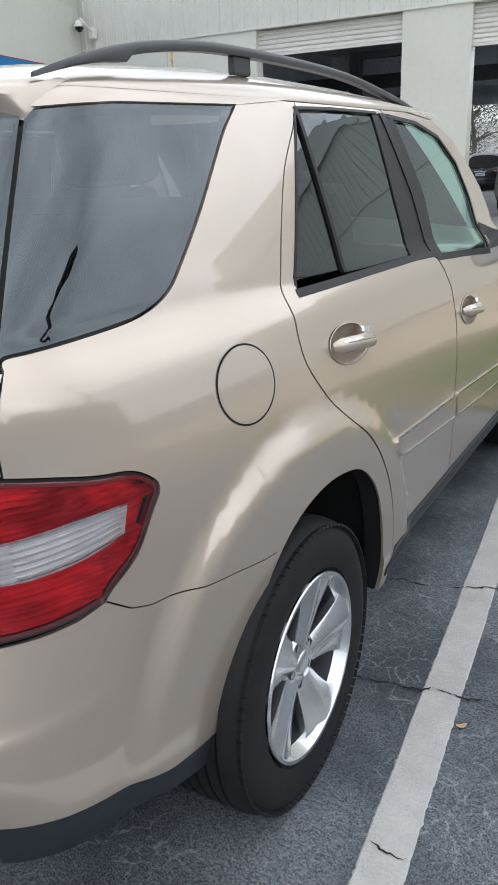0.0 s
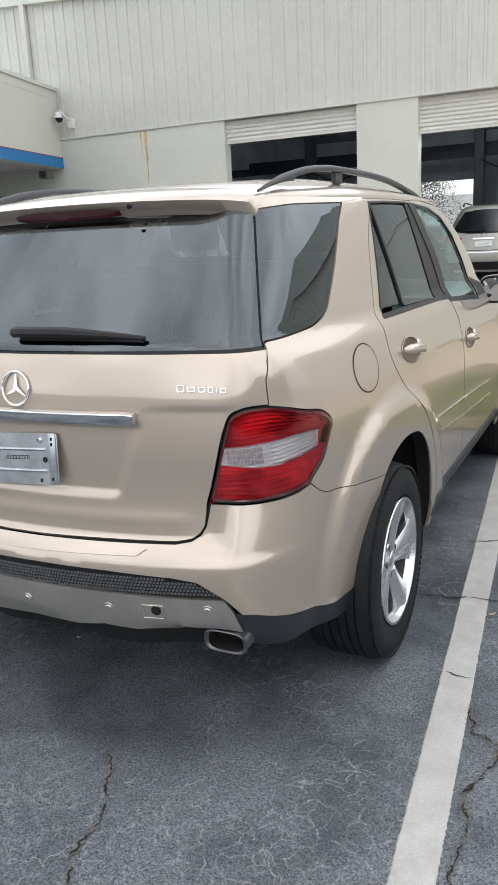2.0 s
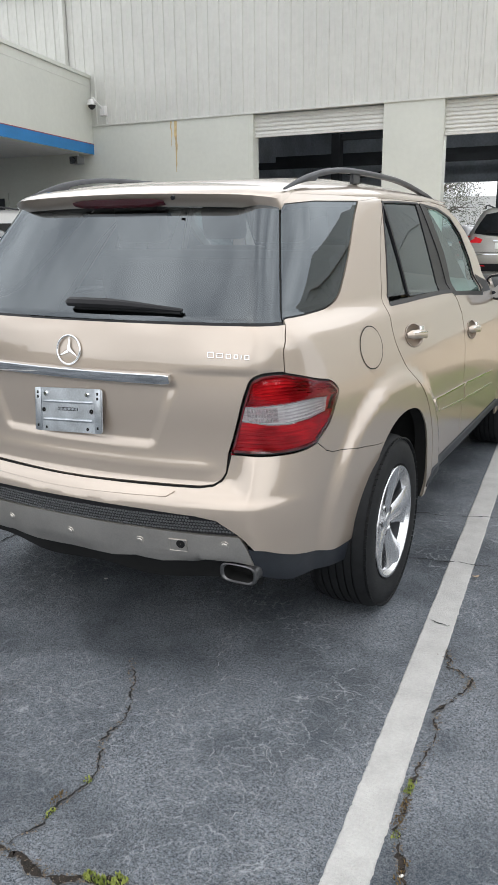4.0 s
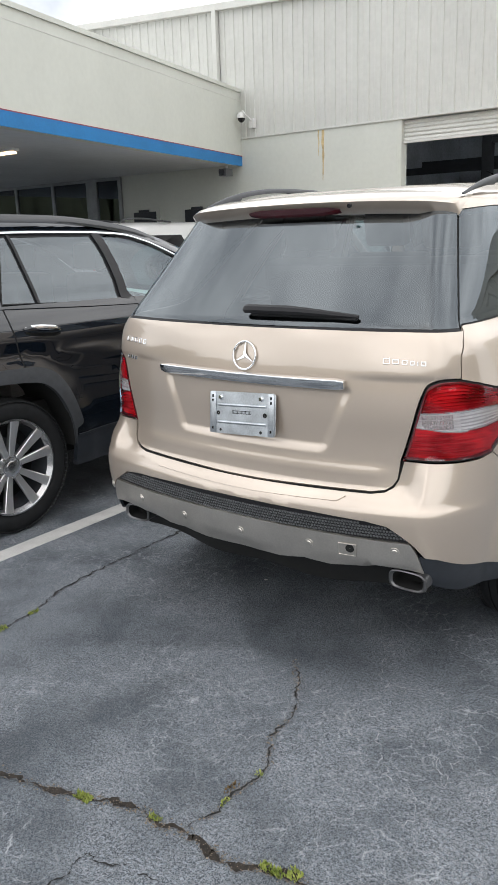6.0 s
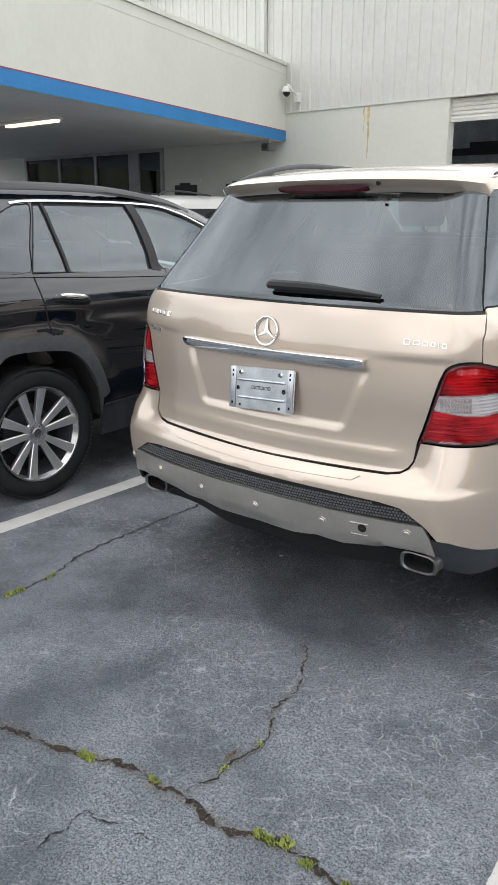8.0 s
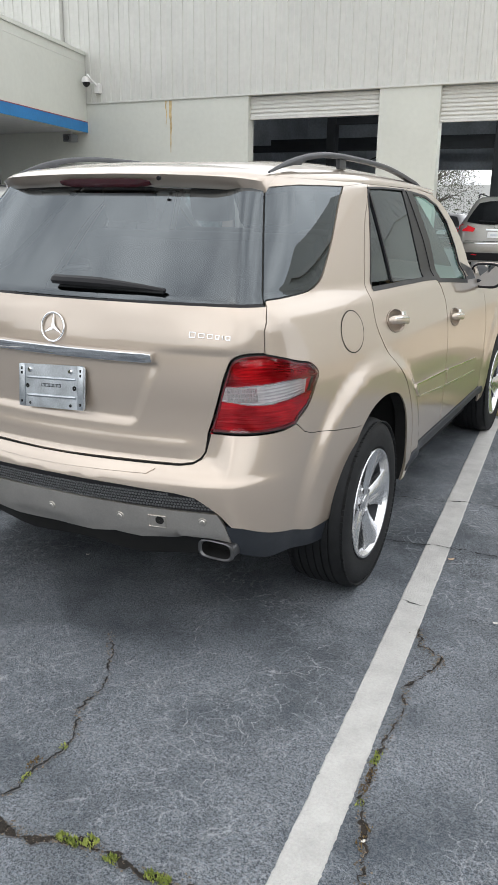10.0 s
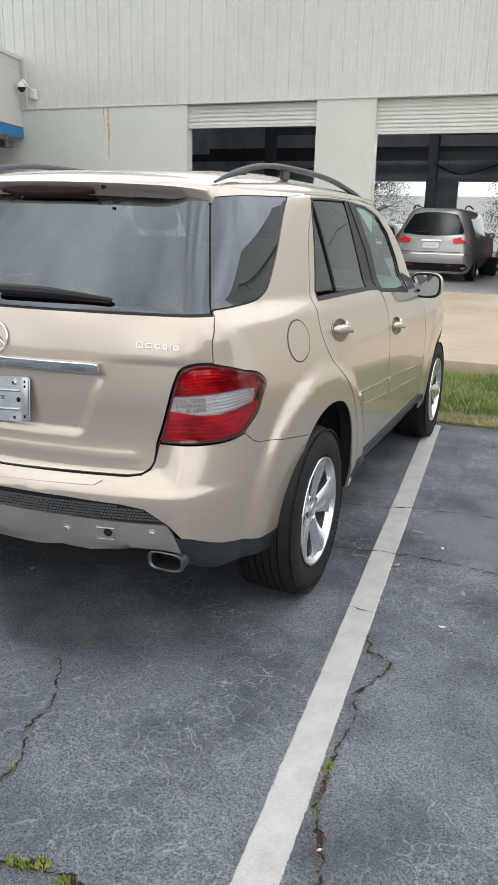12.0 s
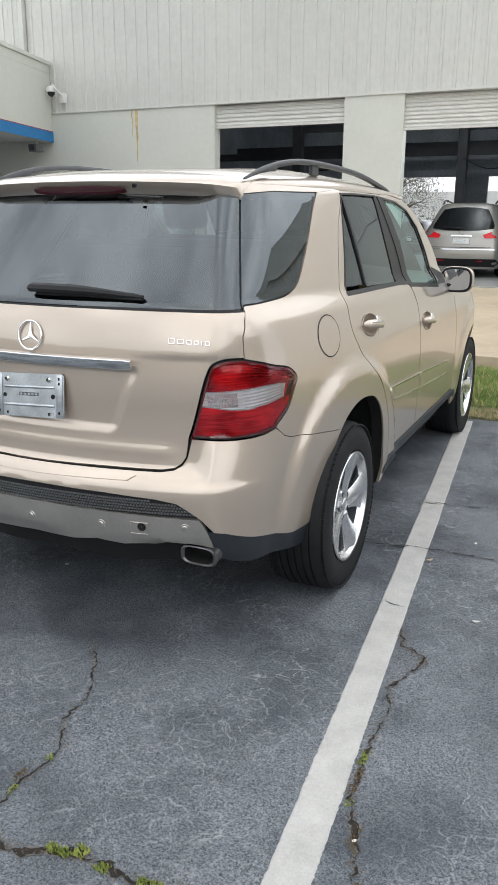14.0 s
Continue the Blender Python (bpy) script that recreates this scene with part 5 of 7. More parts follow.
    for y in np.linspace(1.452, 3.30, 22):
        k = float(sstep(1.44, 1.54, y))
        zt = 0.452 - 0.05 * (1 - k)
        e = pt_side(y, 0.44, s)
        row = [bm.verts.new((e - (0.012 - a * (0.4 + 0.6 * k)) * s, y, zt + b_ * (0.55 + 0.45 * k))) for a, b_ in sec]
        if prev:
            for j in range(len(sec)):
                bm.faces.new((prev[j], prev[(j + 1) % 7], row[(j + 1) % 7], row[j]))
        else:
            bm.faces.new(row)
        prev = row
    bm.faces.new(prev[::-1])
    part("sill", bm, M["grey_trim"], suv, "dark grey plastic sill", smooth=50)
    # side rub strips
    for q, owner in (([(1.515, 0.792), (2.145, 0.757), (2.148, 0.672), (1.575, 0.722), (1.53, 0.735), (1.512, 0.775)], door), ([(2.175, 0.755), (2.95, 0.700), (3.02, 0.655), (2.95, 0.618), (2.178, 0.670)], fdoor)):
        patch("rub_strip", chart(Y(*q)), M["gold"], owner, off=0.010, thick=0.014, raw=True, side=s)
        band("bright_line", Y((q[0][0] + 0.02, q[0][1] - 0.001), q[1]), 0.007, M["chrome"], owner, off=0.009, side=s, raised=0.004, label="thin chrome line")
        # highlight on the strip's rounded gold edge, drawn as a thin silver band
        low = q[2:4] if owner is door else [q[4], q[3]]
        band("strip_edge_highlight", Y(*low), 0.007, M["alloy"], owner, off=0.008, side=s, raised=0.0045)
    # tail lamp
    lamp_r = patch("tail_lamp", shrink(lamp_poly, 0.005), M["red_lens"], suv, off=-0.028, thick=0.01, raw=True, side=s, step=0.03, label="red and clear tail lamp")
    lamp_ribs(lamp_r, s)
    patch("lamp_rim", shrink(lamp_poly, 0.005), M["red_dark"], lamp_r, off=-0.002, thick=0.012, raw=True, side=s, step=0.03, holes=[shrink(lamp_poly, 0.013)], label="dark red lamp border")
    patch("clear_band", chart(U(*BAND_TOP) + U(*BAND_LOW[::-1])), M["clear_lens"], lamp_r, off=-0.010, thick=0.004, raw=True, side=s, step=0.02, label="clear reversing and indicator band")
    for line in (BAND_TOP, BAND_LOW):
        band("bright_edge", U(*line), 0.0045, M["chrome"], lamp_r, off=-0.008, side=s, raised=0.003)
    for k in range(6):
        f = (k + 0.5) / 6
        band("clear_rib", U(*[(u_, float(np.interp(u_, *zip(*BAND_LOW)) * (1 - f) + np.interp(u_, *zip(*BAND_TOP)) * f)) for u_ in np.linspace(1.36, 1.83, 12)]), 0.0042, M["prism"], lamp_r, off=-0.010, side=s, raised=0.004)
    patch("lens", shrink(lamp_poly, 0.006), M["lamp_glass"], lamp_r, off=0.006, thick=0.010, raw=True, side=s, step=0.02, label="clear outer lens")
    vs, fs = [], []
    for i in range(10):
        for j in range(3):
            cu, cz, hu, hz = 1.005 + 0.030 * i, 0.968 + 0.0165 * j, 0.0145, 0.0078
            cs = [(cu - hu, cz - hz), (cu + hu, cz - hz), (cu + hu, cz + hz), (cu - hu, cz + hz)]
            P4, N4 = surf(np.array([q[0] * s for q in cs]), np.array([q[1] for q in cs]), -0.0095)
            top, _ = surf(np.array([cu * s]), np.array([cz]), -0.0040)
            k = len(vs)
            vs += [tuple(v) for v in P4] + [tuple(top[0])]
            fs += [(k + a, k + (a + 1) % 4, k + 4)[::s] for a in range(4)]
    me = bpy.data.meshes.new("prism_field")
    me.from_pydata(vs, [], fs)
    me.materials.append(M["prism"])
    ob = new("prism_field", me)
    ob.parent = lamp_r
    tagged(ob, kind="stuff")
    patch("lamp_gasket", lamp_poly, M["gap"], suv, off=-0.004, thick=0.0, raw=True, side=s, holes=[shrink(lamp_poly, 0.012)])
    # arch lips and wheel wells
    band("arch_lip", Y(*[q for q in arch if q[1] > 0.44]), 0.016, M["gold"], suv, off=-0.006, side=s, raised=0.006)
    for curve in (arch, fa):
        bm = bmesh.new()
        prev = None
        cy, cz = np.mean([q[0] for q in curve]), 0.38
        for y, z in curve:
            u_, z_ = uz("y", y, z)
            e = surf(np.array([u_ * s]), np.array([z_]), -0.012)[0][0]
            d = Vector((0, y - cy, z - cz)).normalized()
            row = [bm.verts.new(e), bm.verts.new((e[0] - 0.05 * s, y, z)), bm.verts.new((e[0] - 0.06 * s, y + d.y * 0.03, z + d.z * 0.03)), bm.verts.new((0.50 * s, y + d.y * 0.03, z + d.z * 0.03)), bm.verts.new((0.50 * s, cy, cz))]
            if prev:
                for k in range(4):
                    bm.faces.new((prev[k], prev[k + 1], row[k + 1], row[k]))
            prev = row
        part("wheel_well", bm, M["well"], suv)
    # shut lines
    band("shut_line", Y(*door_seam), 0.014, M["gap"], suv, off=-0.007, side=s)
    band("shut_line", Y((2.068, 1.245), (2.103, 1.205), (2.148, 1.14), (2.158, 1.05), (2.161, 0.80), (2.168, 0.60), (2.172, 0.455)), 0.016, M["gap"], suv, off=-0.007, side=s)
    band("shut_line", BUMP_SEAM, 0.012, M["gap"], suv, off=-0.006, side=s)
    band("shut_line", U((1.405, 1.120), (1.405, 1.20), (1.468, 1.248), (1.555, 1.283), (1.462, 1.650)), 0.018, M["gap"], suv, off=-0.008, side=s)

# fuel flap on the right rear quarter
fc = [uz("y", 0.797 + 0.098 * math.cos(a), 1.135 + 0.082 * math.sin(a)) for a in np.linspace(0, 2 * math.pi, 48, endpoint=False)]
band("fuel_flap_gap", U(*fc) + U(fc[0]), 0.0045, M["gap"], suv, off=0.0012)
patch("fuel_flap", shrink(fc, 0.0025), M["gold"], suv, off=0.0015, thick=0.0, raw=True, label="round fuel filler flap")

# tail
gate_r = U((1.549, 1.277), (1.462, 1.247), (1.400, 1.20), (1.398, 1.128)) + U(*[(a - 0.012 * min(1, (1.405 - a) / 0.3), b + 0.006 * max(0, min(1, (a - 0.95) / 0.1))) for a, b in LAMP_IN[1:]]) + U((0.866, 0.785), (0.845, 0.762), (0.807, 0.745), (0.739, 0.738), (0.437, 0.736))


def fuller(*pts):
    """Tail outline of the full, nearly upright lower bumper."""
    return [("u", a, b + float(np.interp(b, (0.42, 0.50, 0.54, 0.60), (0.029, 0.024, 0.015, 0.0))) * float(1 - 0.5 * sstep(1.0, 1.2, a))) for a, b in pts]


def mirrored(pts):
    return pts + [(k, -v, z) for k, v, z in reversed(pts)]


tailgate = patch("tailgate", chart(mirrored(U((0.4, 1.283)) + gate_r + U((0.1, 0.732)))), M["gold"], suv, raw=True, step=0.015)
patch("rear_glass", chart(mirrored(U((0.5, 1.293), (1.530, 1.290), (1.447, 1.690), (0.5, 1.684)))), M["tint"], tailgate, off=-0.004, thick=0.006, raw=True, step=0.018, label="dark privacy rear window")
band("glass_seal", mirrored(U((0.3, 1.287), (1.530, 1.283)))[::-1], 0.016, M["trim"], tailgate, off=-0.004)
BUMPER_TOP = BUMP_SEAM[:-1] + U((1.711, 0.857), (1.59, 0.846), (1.46, 0.844), (1.226, 0.845), (0.896, 0.847), (0.876, 0.782), (0.852, 0.754), (0.811, 0.737), (0.741, 0.730), (0.44, 0.728), (0.1, 0.726))
bumper_low = fuller((0.1, 0.660), (0.454, 0.656), (0.75, 0.646), (0.866, 0.634), (0.94, 0.604), (0.992, 0.576), (1.122, 0.512), (1.239, 0.508), (1.55, 0.463), (1.82, 0.432)) + Y((0.46, 0.418), (0.608, 0.418))
bumper = patch("rear_bumper", chart(mirrored(BUMPER_TOP[::-1] + Y(*[q for q in arch_low[::-1] if q[1] > 0.425]) + bumper_low[::-1])), M["gold"], suv, raw=True, step=0.024)
patch("step_strip", chart(mirrored(fuller((0.1, 0.656), (0.454, 0.652), (0.75, 0.642), (0.862, 0.630), (0.935, 0.600), (0.985, 0.573), (0.80, 0.574), (0.454, 0.581), (0.1, 0.585)))), M["trim"], bumper, off=-0.006, thick=0.006, raw=True, step=0.03, label="black textured step strip")
skid = patch("skid_plate", chart(mirrored(fuller((0.1, 0.583), (0.454, 0.579), (0.80, 0.572), (0.992, 0.570), (1.055, 0.512), (1.113, 0.447), (0.95, 0.455), (0.80, 0.458), (0.72, 0.430), (0.55, 0.420), (0.40, 0.440), (0.25, 0.418), (0.1, 0.410)))), M["skid"], bumper, off=0.004, thick=0.02, raw=True, step=0.03, label="silver skid plate")
for s in SIDES:
    patch("lower_valance", chart(fuller((1.065, 0.508), (1.122, 0.508), (1.239, 0.505), (1.55, 0.460), (1.82, 0.429)) + Y((0.46, 0.415), (0.606, 0.411), (0.583, 0.33)) + fuller((1.80, 0.335), (1.5, 0.345), (1.16, 0.40), (1.113, 0.440))), M["grey_trim"], bumper, off=-0.004, raw=True, side=s, step=0.04, label="dark blue-grey plastic valance")
patch("under_valance", chart(mirrored(U((0.1, 0.43), (1.15, 0.45), (1.25, 0.40), (1.2, 0.30), (0.1, 0.28)))), M["well"], suv, off=-0.05, thick=0, raw=True, step=0.06)
band("tail_seam", mirrored(U((0.1, 0.731), (0.44, 0.732), (0.740, 0.734), (0.809, 0.741), (0.849, 0.758), (0.871, 0.783), (0.892, 0.846)))[::-1], 0.014, M["gap"], suv, off=-0.008)
# loading edge pad on the bumper top
patch("loading_pad", chart(mirrored(U((0.1, 0.716), (0.62, 0.718), (0.585, 0.702), (0.1, 0.694)))), M["gold"], bumper, off=0.003, thick=0.004, raw=True, step=0.05)

# roof between the body's top edges
ROOF_Z = 1.715
CROWN_Y, CROWN_Z = [0.42, 0.50, 0.58, 0.66, 0.73, 0.975, 1.21, 1.5, 1.89, 2.2, 2.45, 2.62], [1.712, 1.717, 1.738, 1.756, 1.767, 1.783, 1.795, 1.796, 1.788, 1.774, 1.752, 1.735]
ys = np.concatenate([np.linspace(0.50, 1.0, 16), np.linspace(1.06, 2.60, 30)])
edge = np.interp(ys, surf0(UGRID, np.full_like(UGRID, ROOF_Z))[:, 1], surf0(UGRID, np.full_like(UGRID, ROOF_Z))[:, 0])
bm = bmesh.new()
rows = []
for y, e in zip(ys, edge):
    top = float(np.interp(y, CROWN_Y, CROWN_Z))
    row = []
    for f in np.sin(np.linspace(-1, 1, 41) * math.pi / 2):
        q = abs(f)
        shoulder = (1 - q**5) ** 0.55
        wide_left = 0.068 * float(np.clip((1.65 - y) / 1.15, 0, 1.06)) ** 2 * (e / 0.92) ** 2 * max(0.0, -f)
        row.append(bm.verts.new((e * f - wide_left, y, ROOF_Z + (top - ROOF_Z + 0.006) * shoulder + 0.008 * (1 - q * q))))
    rows.append(row)
for a, b in zip(rows, rows[1:]):
    for k in range(40):
        bm.faces.new((a[k], a[k + 1], b[k + 1], b[k]))
roof = part("roof", bm, M["gold"], suv, smooth=60)
for s in SIDES:
    patch("roof_side", chart(U((1.47, 1.675), (2.0, 1.690)) + Y((1.13, 1.697), (1.40, 1.718), (2.03, 1.718), (2.25, 1.718), (2.53, 1.694), (2.55, 1.70), (2.25, 1.728), (1.4, 1.724)) + U((2.0, 1.724), (1.55, 1.720))), M["gold"], suv, off=0.001, thick=0.006, raw=True, side=s)

# spoiler over the rear window
def spoiler():
    bm = bmesh.new()
    rows = []
    xs_ = np.linspace(-1, 1, 49)
    for f in xs_:
        x = (0.604 if f > 0 else 0.632) * f
        yb = 0.345 + 0.20 * x * x + 0.075 * (max(0, abs(f) - 0.70) / 0.30) ** 2
        zt = 1.724 + 0.016 * (1 - f * f) - 0.008 * (max(0, abs(f) - 0.80) / 0.20) ** 2
        th = 0.036 - 0.004 * (max(0, abs(f) - 0.80) / 0.20) ** 2
        sec = [(yb + 0.30, zt + 0.028 * (1 - f**4)), (yb + 0.12, zt + 0.012), (yb + 0.025, zt - 0.008), (yb, zt - 0.022), (yb + 0.030, zt - 0.030 - th), (yb + 0.042, zt - 0.030 - th), (yb + 0.13, zt - 0.028 - th)]
        rows.append([bm.verts.new((x, a, b)) for a, b in sec])
    for a, b in zip(rows, rows[1:]):
        for k in range(len(a) - 1):
            bm.faces.new((a[k], a[k + 1], b[k + 1], b[k]))
    bm.faces.new(rows[0])
    bm.faces.new(rows[-1][::-1])
    return bm


spoil = part("spoiler", spoiler(), M["gold"], tailgate, "gold roof spoiler", smooth=62)
bm = bmesh.new()
rows = []
for f in np.linspace(-1, 1, 25):
    x = 0.21 * f
    y = 0.354 + 0.20 * x * x
    h = 0.008 * (1 - abs(f) ** 5) + 0.002
    rows.append([bm.verts.new((x, y - 0.006, 1.690 + h)), bm.verts.new((x, y - 0.004, 1.686)), bm.verts.new((x, y + 0.008, 1.680 - h))])
for a, b in zip(rows, rows[1:]):
    for k in range(2):
        bm.faces.new((a[k], a[k + 1], b[k + 1], b[k]))
part("brake_light", bm, M["brake_red"], spoil, "dark red high brake light", smooth=50)
part("washer_nozzle", rod((0.255, 0.352, 1.702), (0.255, 0.343, 1.700), 0.008, 12), M["trim"], spoil)

# roof rails
for s in SIDES:
    rail = new("roof_rail")
    rail.parent = suv
    pts = spline([(0.598, 0.555, 1.734), (0.602, 0.66, 1.766), (0.606, 0.78, 1.795), (0.610, 0.95, 1.820), (0.612, 1.20, 1.834), (0.612, 1.66, 1.830), (0.610, 2.0, 1.814), (0.604, 2.40, 1.772), (0.600, 2.62, 1.742)], 8)
    bm = bmesh.new()
    prev = None
    for i, (x, y, z) in enumerate(pts):
        base = float(np.interp(y, CROWN_Y, CROWN_Z)) - 0.006
        low = max(z - 0.023, base) if 0.80 < y < 2.30 else base
        w = 0.35 + 0.65 * min(1.0, i / 12, (len(pts) - 1 - i) / 6)
        row = [bm.verts.new(((x + a * w) * s, y, q)) for a, q in ((0.014, low), (0.016, max(low, z - 0.012)), (0.012, z - 0.004), (0.004, z), (-0.006, z - 0.002), (-0.012, max(low, z - 0.012)), (-0.013, low))]
        if prev:
            for k in range(7):
                bm.faces.new((prev[k], prev[(k + 1) % 7], row[(k + 1) % 7], row[k]))
        else:
            bm.faces.new(row)
        prev = row
    bm.faces.new(prev[::-1])
    part("bar", bm, M["rail"], rail, smooth=50)
    part("rail_foot", box(min(0.602 * s, 0.620 * s), max(0.602 * s, 0.620 * s), 1.215, 1.300, 1.77, 1.814, 0.006), M["rail"], rail)


# wheels
def tyre_bm(r, half, rim):
    prof = [(-half * 0.80, rim), (-half * 0.97, rim + 0.02), (-half * 1.03, (r + rim) / 2), (-half * 0.97, r - 0.035), (-half * 0.86, r - 0.012), (-half * 0.7, r - 0.003)]
    for k in range(5):
        c = (-0.52 + 0.26 * k) * half * 1.0
        prof += [(c - 0.016 * 1.0, r), (c - 0.004, r), (c - 0.003, r - 0.009), (c + 0.003, r - 0.009), (c + 0.004, r)]
    prof += [(half * 0.7, r - 0.003), (half * 0.86, r - 0.012), (half * 0.97, r - 0.035), (half * 1.03, (r + rim) / 2), (half * 0.985, rim + 0.035), (half * 0.97, rim + 0.02), (half * 0.80, rim)]
    return lathe(prof, 72, "X")


def wheel_thing(parent, side, r, rim, half, spokes, style, name="wheel"):
    """A wheel about the origin, axle along x, outer face to +x times side."""
    w = new(name)
    w.parent = parent
    f = Matrix.Diagonal((side, 1, 1, 1))

    def put(n, bm, m, label="", smooth=40):
        bm.transform(f)
        return part(n, bm, m, w, label, smooth)

    ty = put("tyre", tyre_bm(r, half, rim), M["rubber"])
    bm = bmesh.new()
    for k in range(90):
        a = 2 * math.pi * k / 90
        for e in (-1, 1):
            m = Matrix.Rotation(a, 4, "X") @ Matrix.Translation((e * half * 0.86, 0, r - 0.0135)) @ Matrix.Rotation(e * -0.35, 4, "Y")
            box(-0.015, 0.015, -0.0105, 0.0105, -0.008, -0.0012, bm=bm, m=m)
    bm.transform(f)
    tagged(part("tread", bm, M["rubber"], ty), kind="stuff")
    o = half
    put("rim", lathe([(o * 0.86, rim - 0.004), (o * 0.97, rim + 0.010), (o * 1.0, rim + 0.008), (o * 0.995, rim - 0.001), (o * 0.93, rim - 0.006), (o * 0.74, rim - 0.020)], 72, "X"), M["alloy"] if style == 0 else M["alloy_dark"])
    put("barrel", lathe([(o * 0.74, rim - 0.022), (o * 0.3, rim - 0.034), (-o * 0.5, rim - 0.045), (-o * 0.8, rim)], 48, "X"), M["steel_dark"])
    put("inner_shade_disc", lathe([(-o * 0.25, 0.001), (-o * 0.25, rim - 0.04)], 32, "X"), M["well"])
    put("brake_disc", lathe([(-o * 0.1, 0.001), (-o * 0.1, 0.155), (-o * 0.16, 0.16)], 40, "X"), M["steel_dark"])
    put("hub", lathe([(o * 0.62, 0.078), (o * 0.70, 0.072), (o * 0.735, 0.055), (o * 0.74, 0.034)], 40, "X"), M["alloy"])
    put("centre_cap", lathe([(o * 0.74, 0.034), (o * 0.765, 0.031), (o * 0.775, 0.022), (o * 0.775, 0.001)], 30, "X"), M["alloy_dark"] if style else M["alloy"])
    me = None
    for k in range(spokes):
        a = 2 * math.pi * (k + 0.25) / spokes
        if me is None:
            bm = bmesh.new()
            rows = []
            for i in range(9):
                t = i / 8
                rad = 0.045 + (rim - 0.004 - 0.045) * t
                if style == 0:
                    hw = 0.038 + 0.032 * t + 0.038 * t**3
                    xf = o * (0.70 + 0.23 * t**1.3)
                    sec = [(-hw, -0.022), (-hw, -0.005), (-hw * 0.90, -0.001), (-hw * 0.30, 0.009 - 0.004 * t), (0.0, 0.010 - 0.004 * t), (hw * 0.30, 0.004 - 0.010 * t), (hw * 0.90, -0.006), (hw, -0.005), (hw, -0.022), (hw * 0.7, -0.05), (-hw * 0.7, -0.05)]
                else:
                    hw = 0.016 + 0.014 * t
                    xf = o * (0.72 + 0.22 * t**1.4)
                    sec = [(-hw, -0.016), (-hw, -0.003), (-hw * 0.85, 0.0), (hw * 0.85, 0.0), (hw, -0.003), (hw, -0.016), (hw * 0.6, -0.04), (-hw * 0.6, -0.04)]
                rows.append([bm.verts.new((xf + d, b, rad)) for b, d in sec])
            for p, q in zip(rows, rows[1:]):
                for j in range(len(p)):
                    bm.faces.new((p[j], p[(j + 1) % len(p)], q[(j + 1) % len(p)], q[j]))
            bm.faces.new(rows[0])
            bm.faces.new(rows[-1][::-1])
            ob = put("spoke", bm, M["machined"] if style else M["alloy"], smooth=35)
            me = ob.data
        else:
            ob = new("spoke", me)
            ob.parent = w
        if style == 0:
            ob.rotation_euler.x = a
        else:
            ob.rotation_euler.x = 2 * math.pi * (k // 2) / (spokes / 2) + (0.265 if k % 2 else -0.265)
    bolt = None
    for k in range(5):
        a = 2 * math.pi * (k + 0.75) / 5
        if bolt is None:
            ob = put("bolt_recess", lathe([(o * 0.742, 0.0115), (o * 0.70, 0.010), (o * 0.70, 0.001)], 14, "X", m=Matrix.Translation((0, 0, 0.056))), M["trim"])
            bolt = ob.data
        else:
            ob = new("bolt_recess", bolt)
            ob.parent = w
        ob.rotation_euler.x = a
    return w


for wy in WHEEL_Y:
    for s in SIDES:
        w = wheel_thing(suv, s, 0.375, 0.234, 0.128, 5, 0)
        w.location = (0.817 * s, wy - 0.030, 0.369)
        w.rotation_euler.x = -0.594 if wy < 2 else 0.3

# underside, cabin and front end
part("underbody", box(-0.62, 0.62, 0.36, 0.80, 0.27, 0.42, 0.04), M["well"], suv)
# floor pan, axle and muffler: unseen, added to block light under the car
part("floor_pan", box(-0.80, 0.80, 1.42, 4.4, 0.20, 0.42, 0.04), M["well"], suv)
part("rear_axle", rod((-0.74, 0.945, 0.36), (0.74, 0.945, 0.36), 0.055, 14), M["steel_dark"], suv)
muffler = lathe([(-0.34, 0.001), (-0.34, 0.09), (-0.30, 0.115), (0.30, 0.115), (0.34, 0.09), (0.34, 0.001)], 20, "X", m=Matrix.Translation((0.0, 0.62, 0.30)) @ Matrix.Diagonal((1, 1.5, 0.8, 1)))
part("muffler", muffler, M["steel_dark"], suv, smooth=50)
part("cabin_floor", box(-0.80, 0.80, 1.50, 3.3, 0.62, 0.72), M["cabin"], suv)
cargo = box(-0.60, 0.60, 0.14, 0.55, 0.885, 0.905)
box(-0.80, 0.80, 0.55, 1.50, 0.885, 0.905, bm=cargo)
part("cargo_floor", cargo, M["cabin"], suv)
part("cargo_riser", box(-0.80, 0.80, 1.48, 1.50, 0.62, 0.905), M["cabin"], suv)
for s in SIDES:
    part("cabin_side", box(min(0.795 * s, 0.815 * s), max(0.795 * s, 0.815 * s), 0.62, 3.2, 0.90, 1.20), M["cabin"], suv)


def seat(x, y, wide):
    t = new("seat")
    t.parent = suv
    part("cushion", box(x - wide, x + wide, y - 0.12, y + 0.50, 0.72, 0.96, 0.05), M["leather"], t, smooth=True)
    part("backrest", box(x - wide, x + wide, -0.07, 0.07, -0.12, 0.66, 0.06, m=Matrix.Translation((0, y, 0.86)) @ Matrix.Rotation(0.28, 4, "X")), M["leather"], t, smooth=True)
    for hx in ((x,) if wide < 0.4 else (x - 0.36, x + 0.36)):
        part("headrest", box(hx - 0.13, hx + 0.13, -0.045, 0.045, 0.0, 0.19, 0.04, m=Matrix.Translation((0, y - 0.17, 1.53)) @ Matrix.Rotation(0.2, 4, "X")), M["leather"], t, smooth=True)


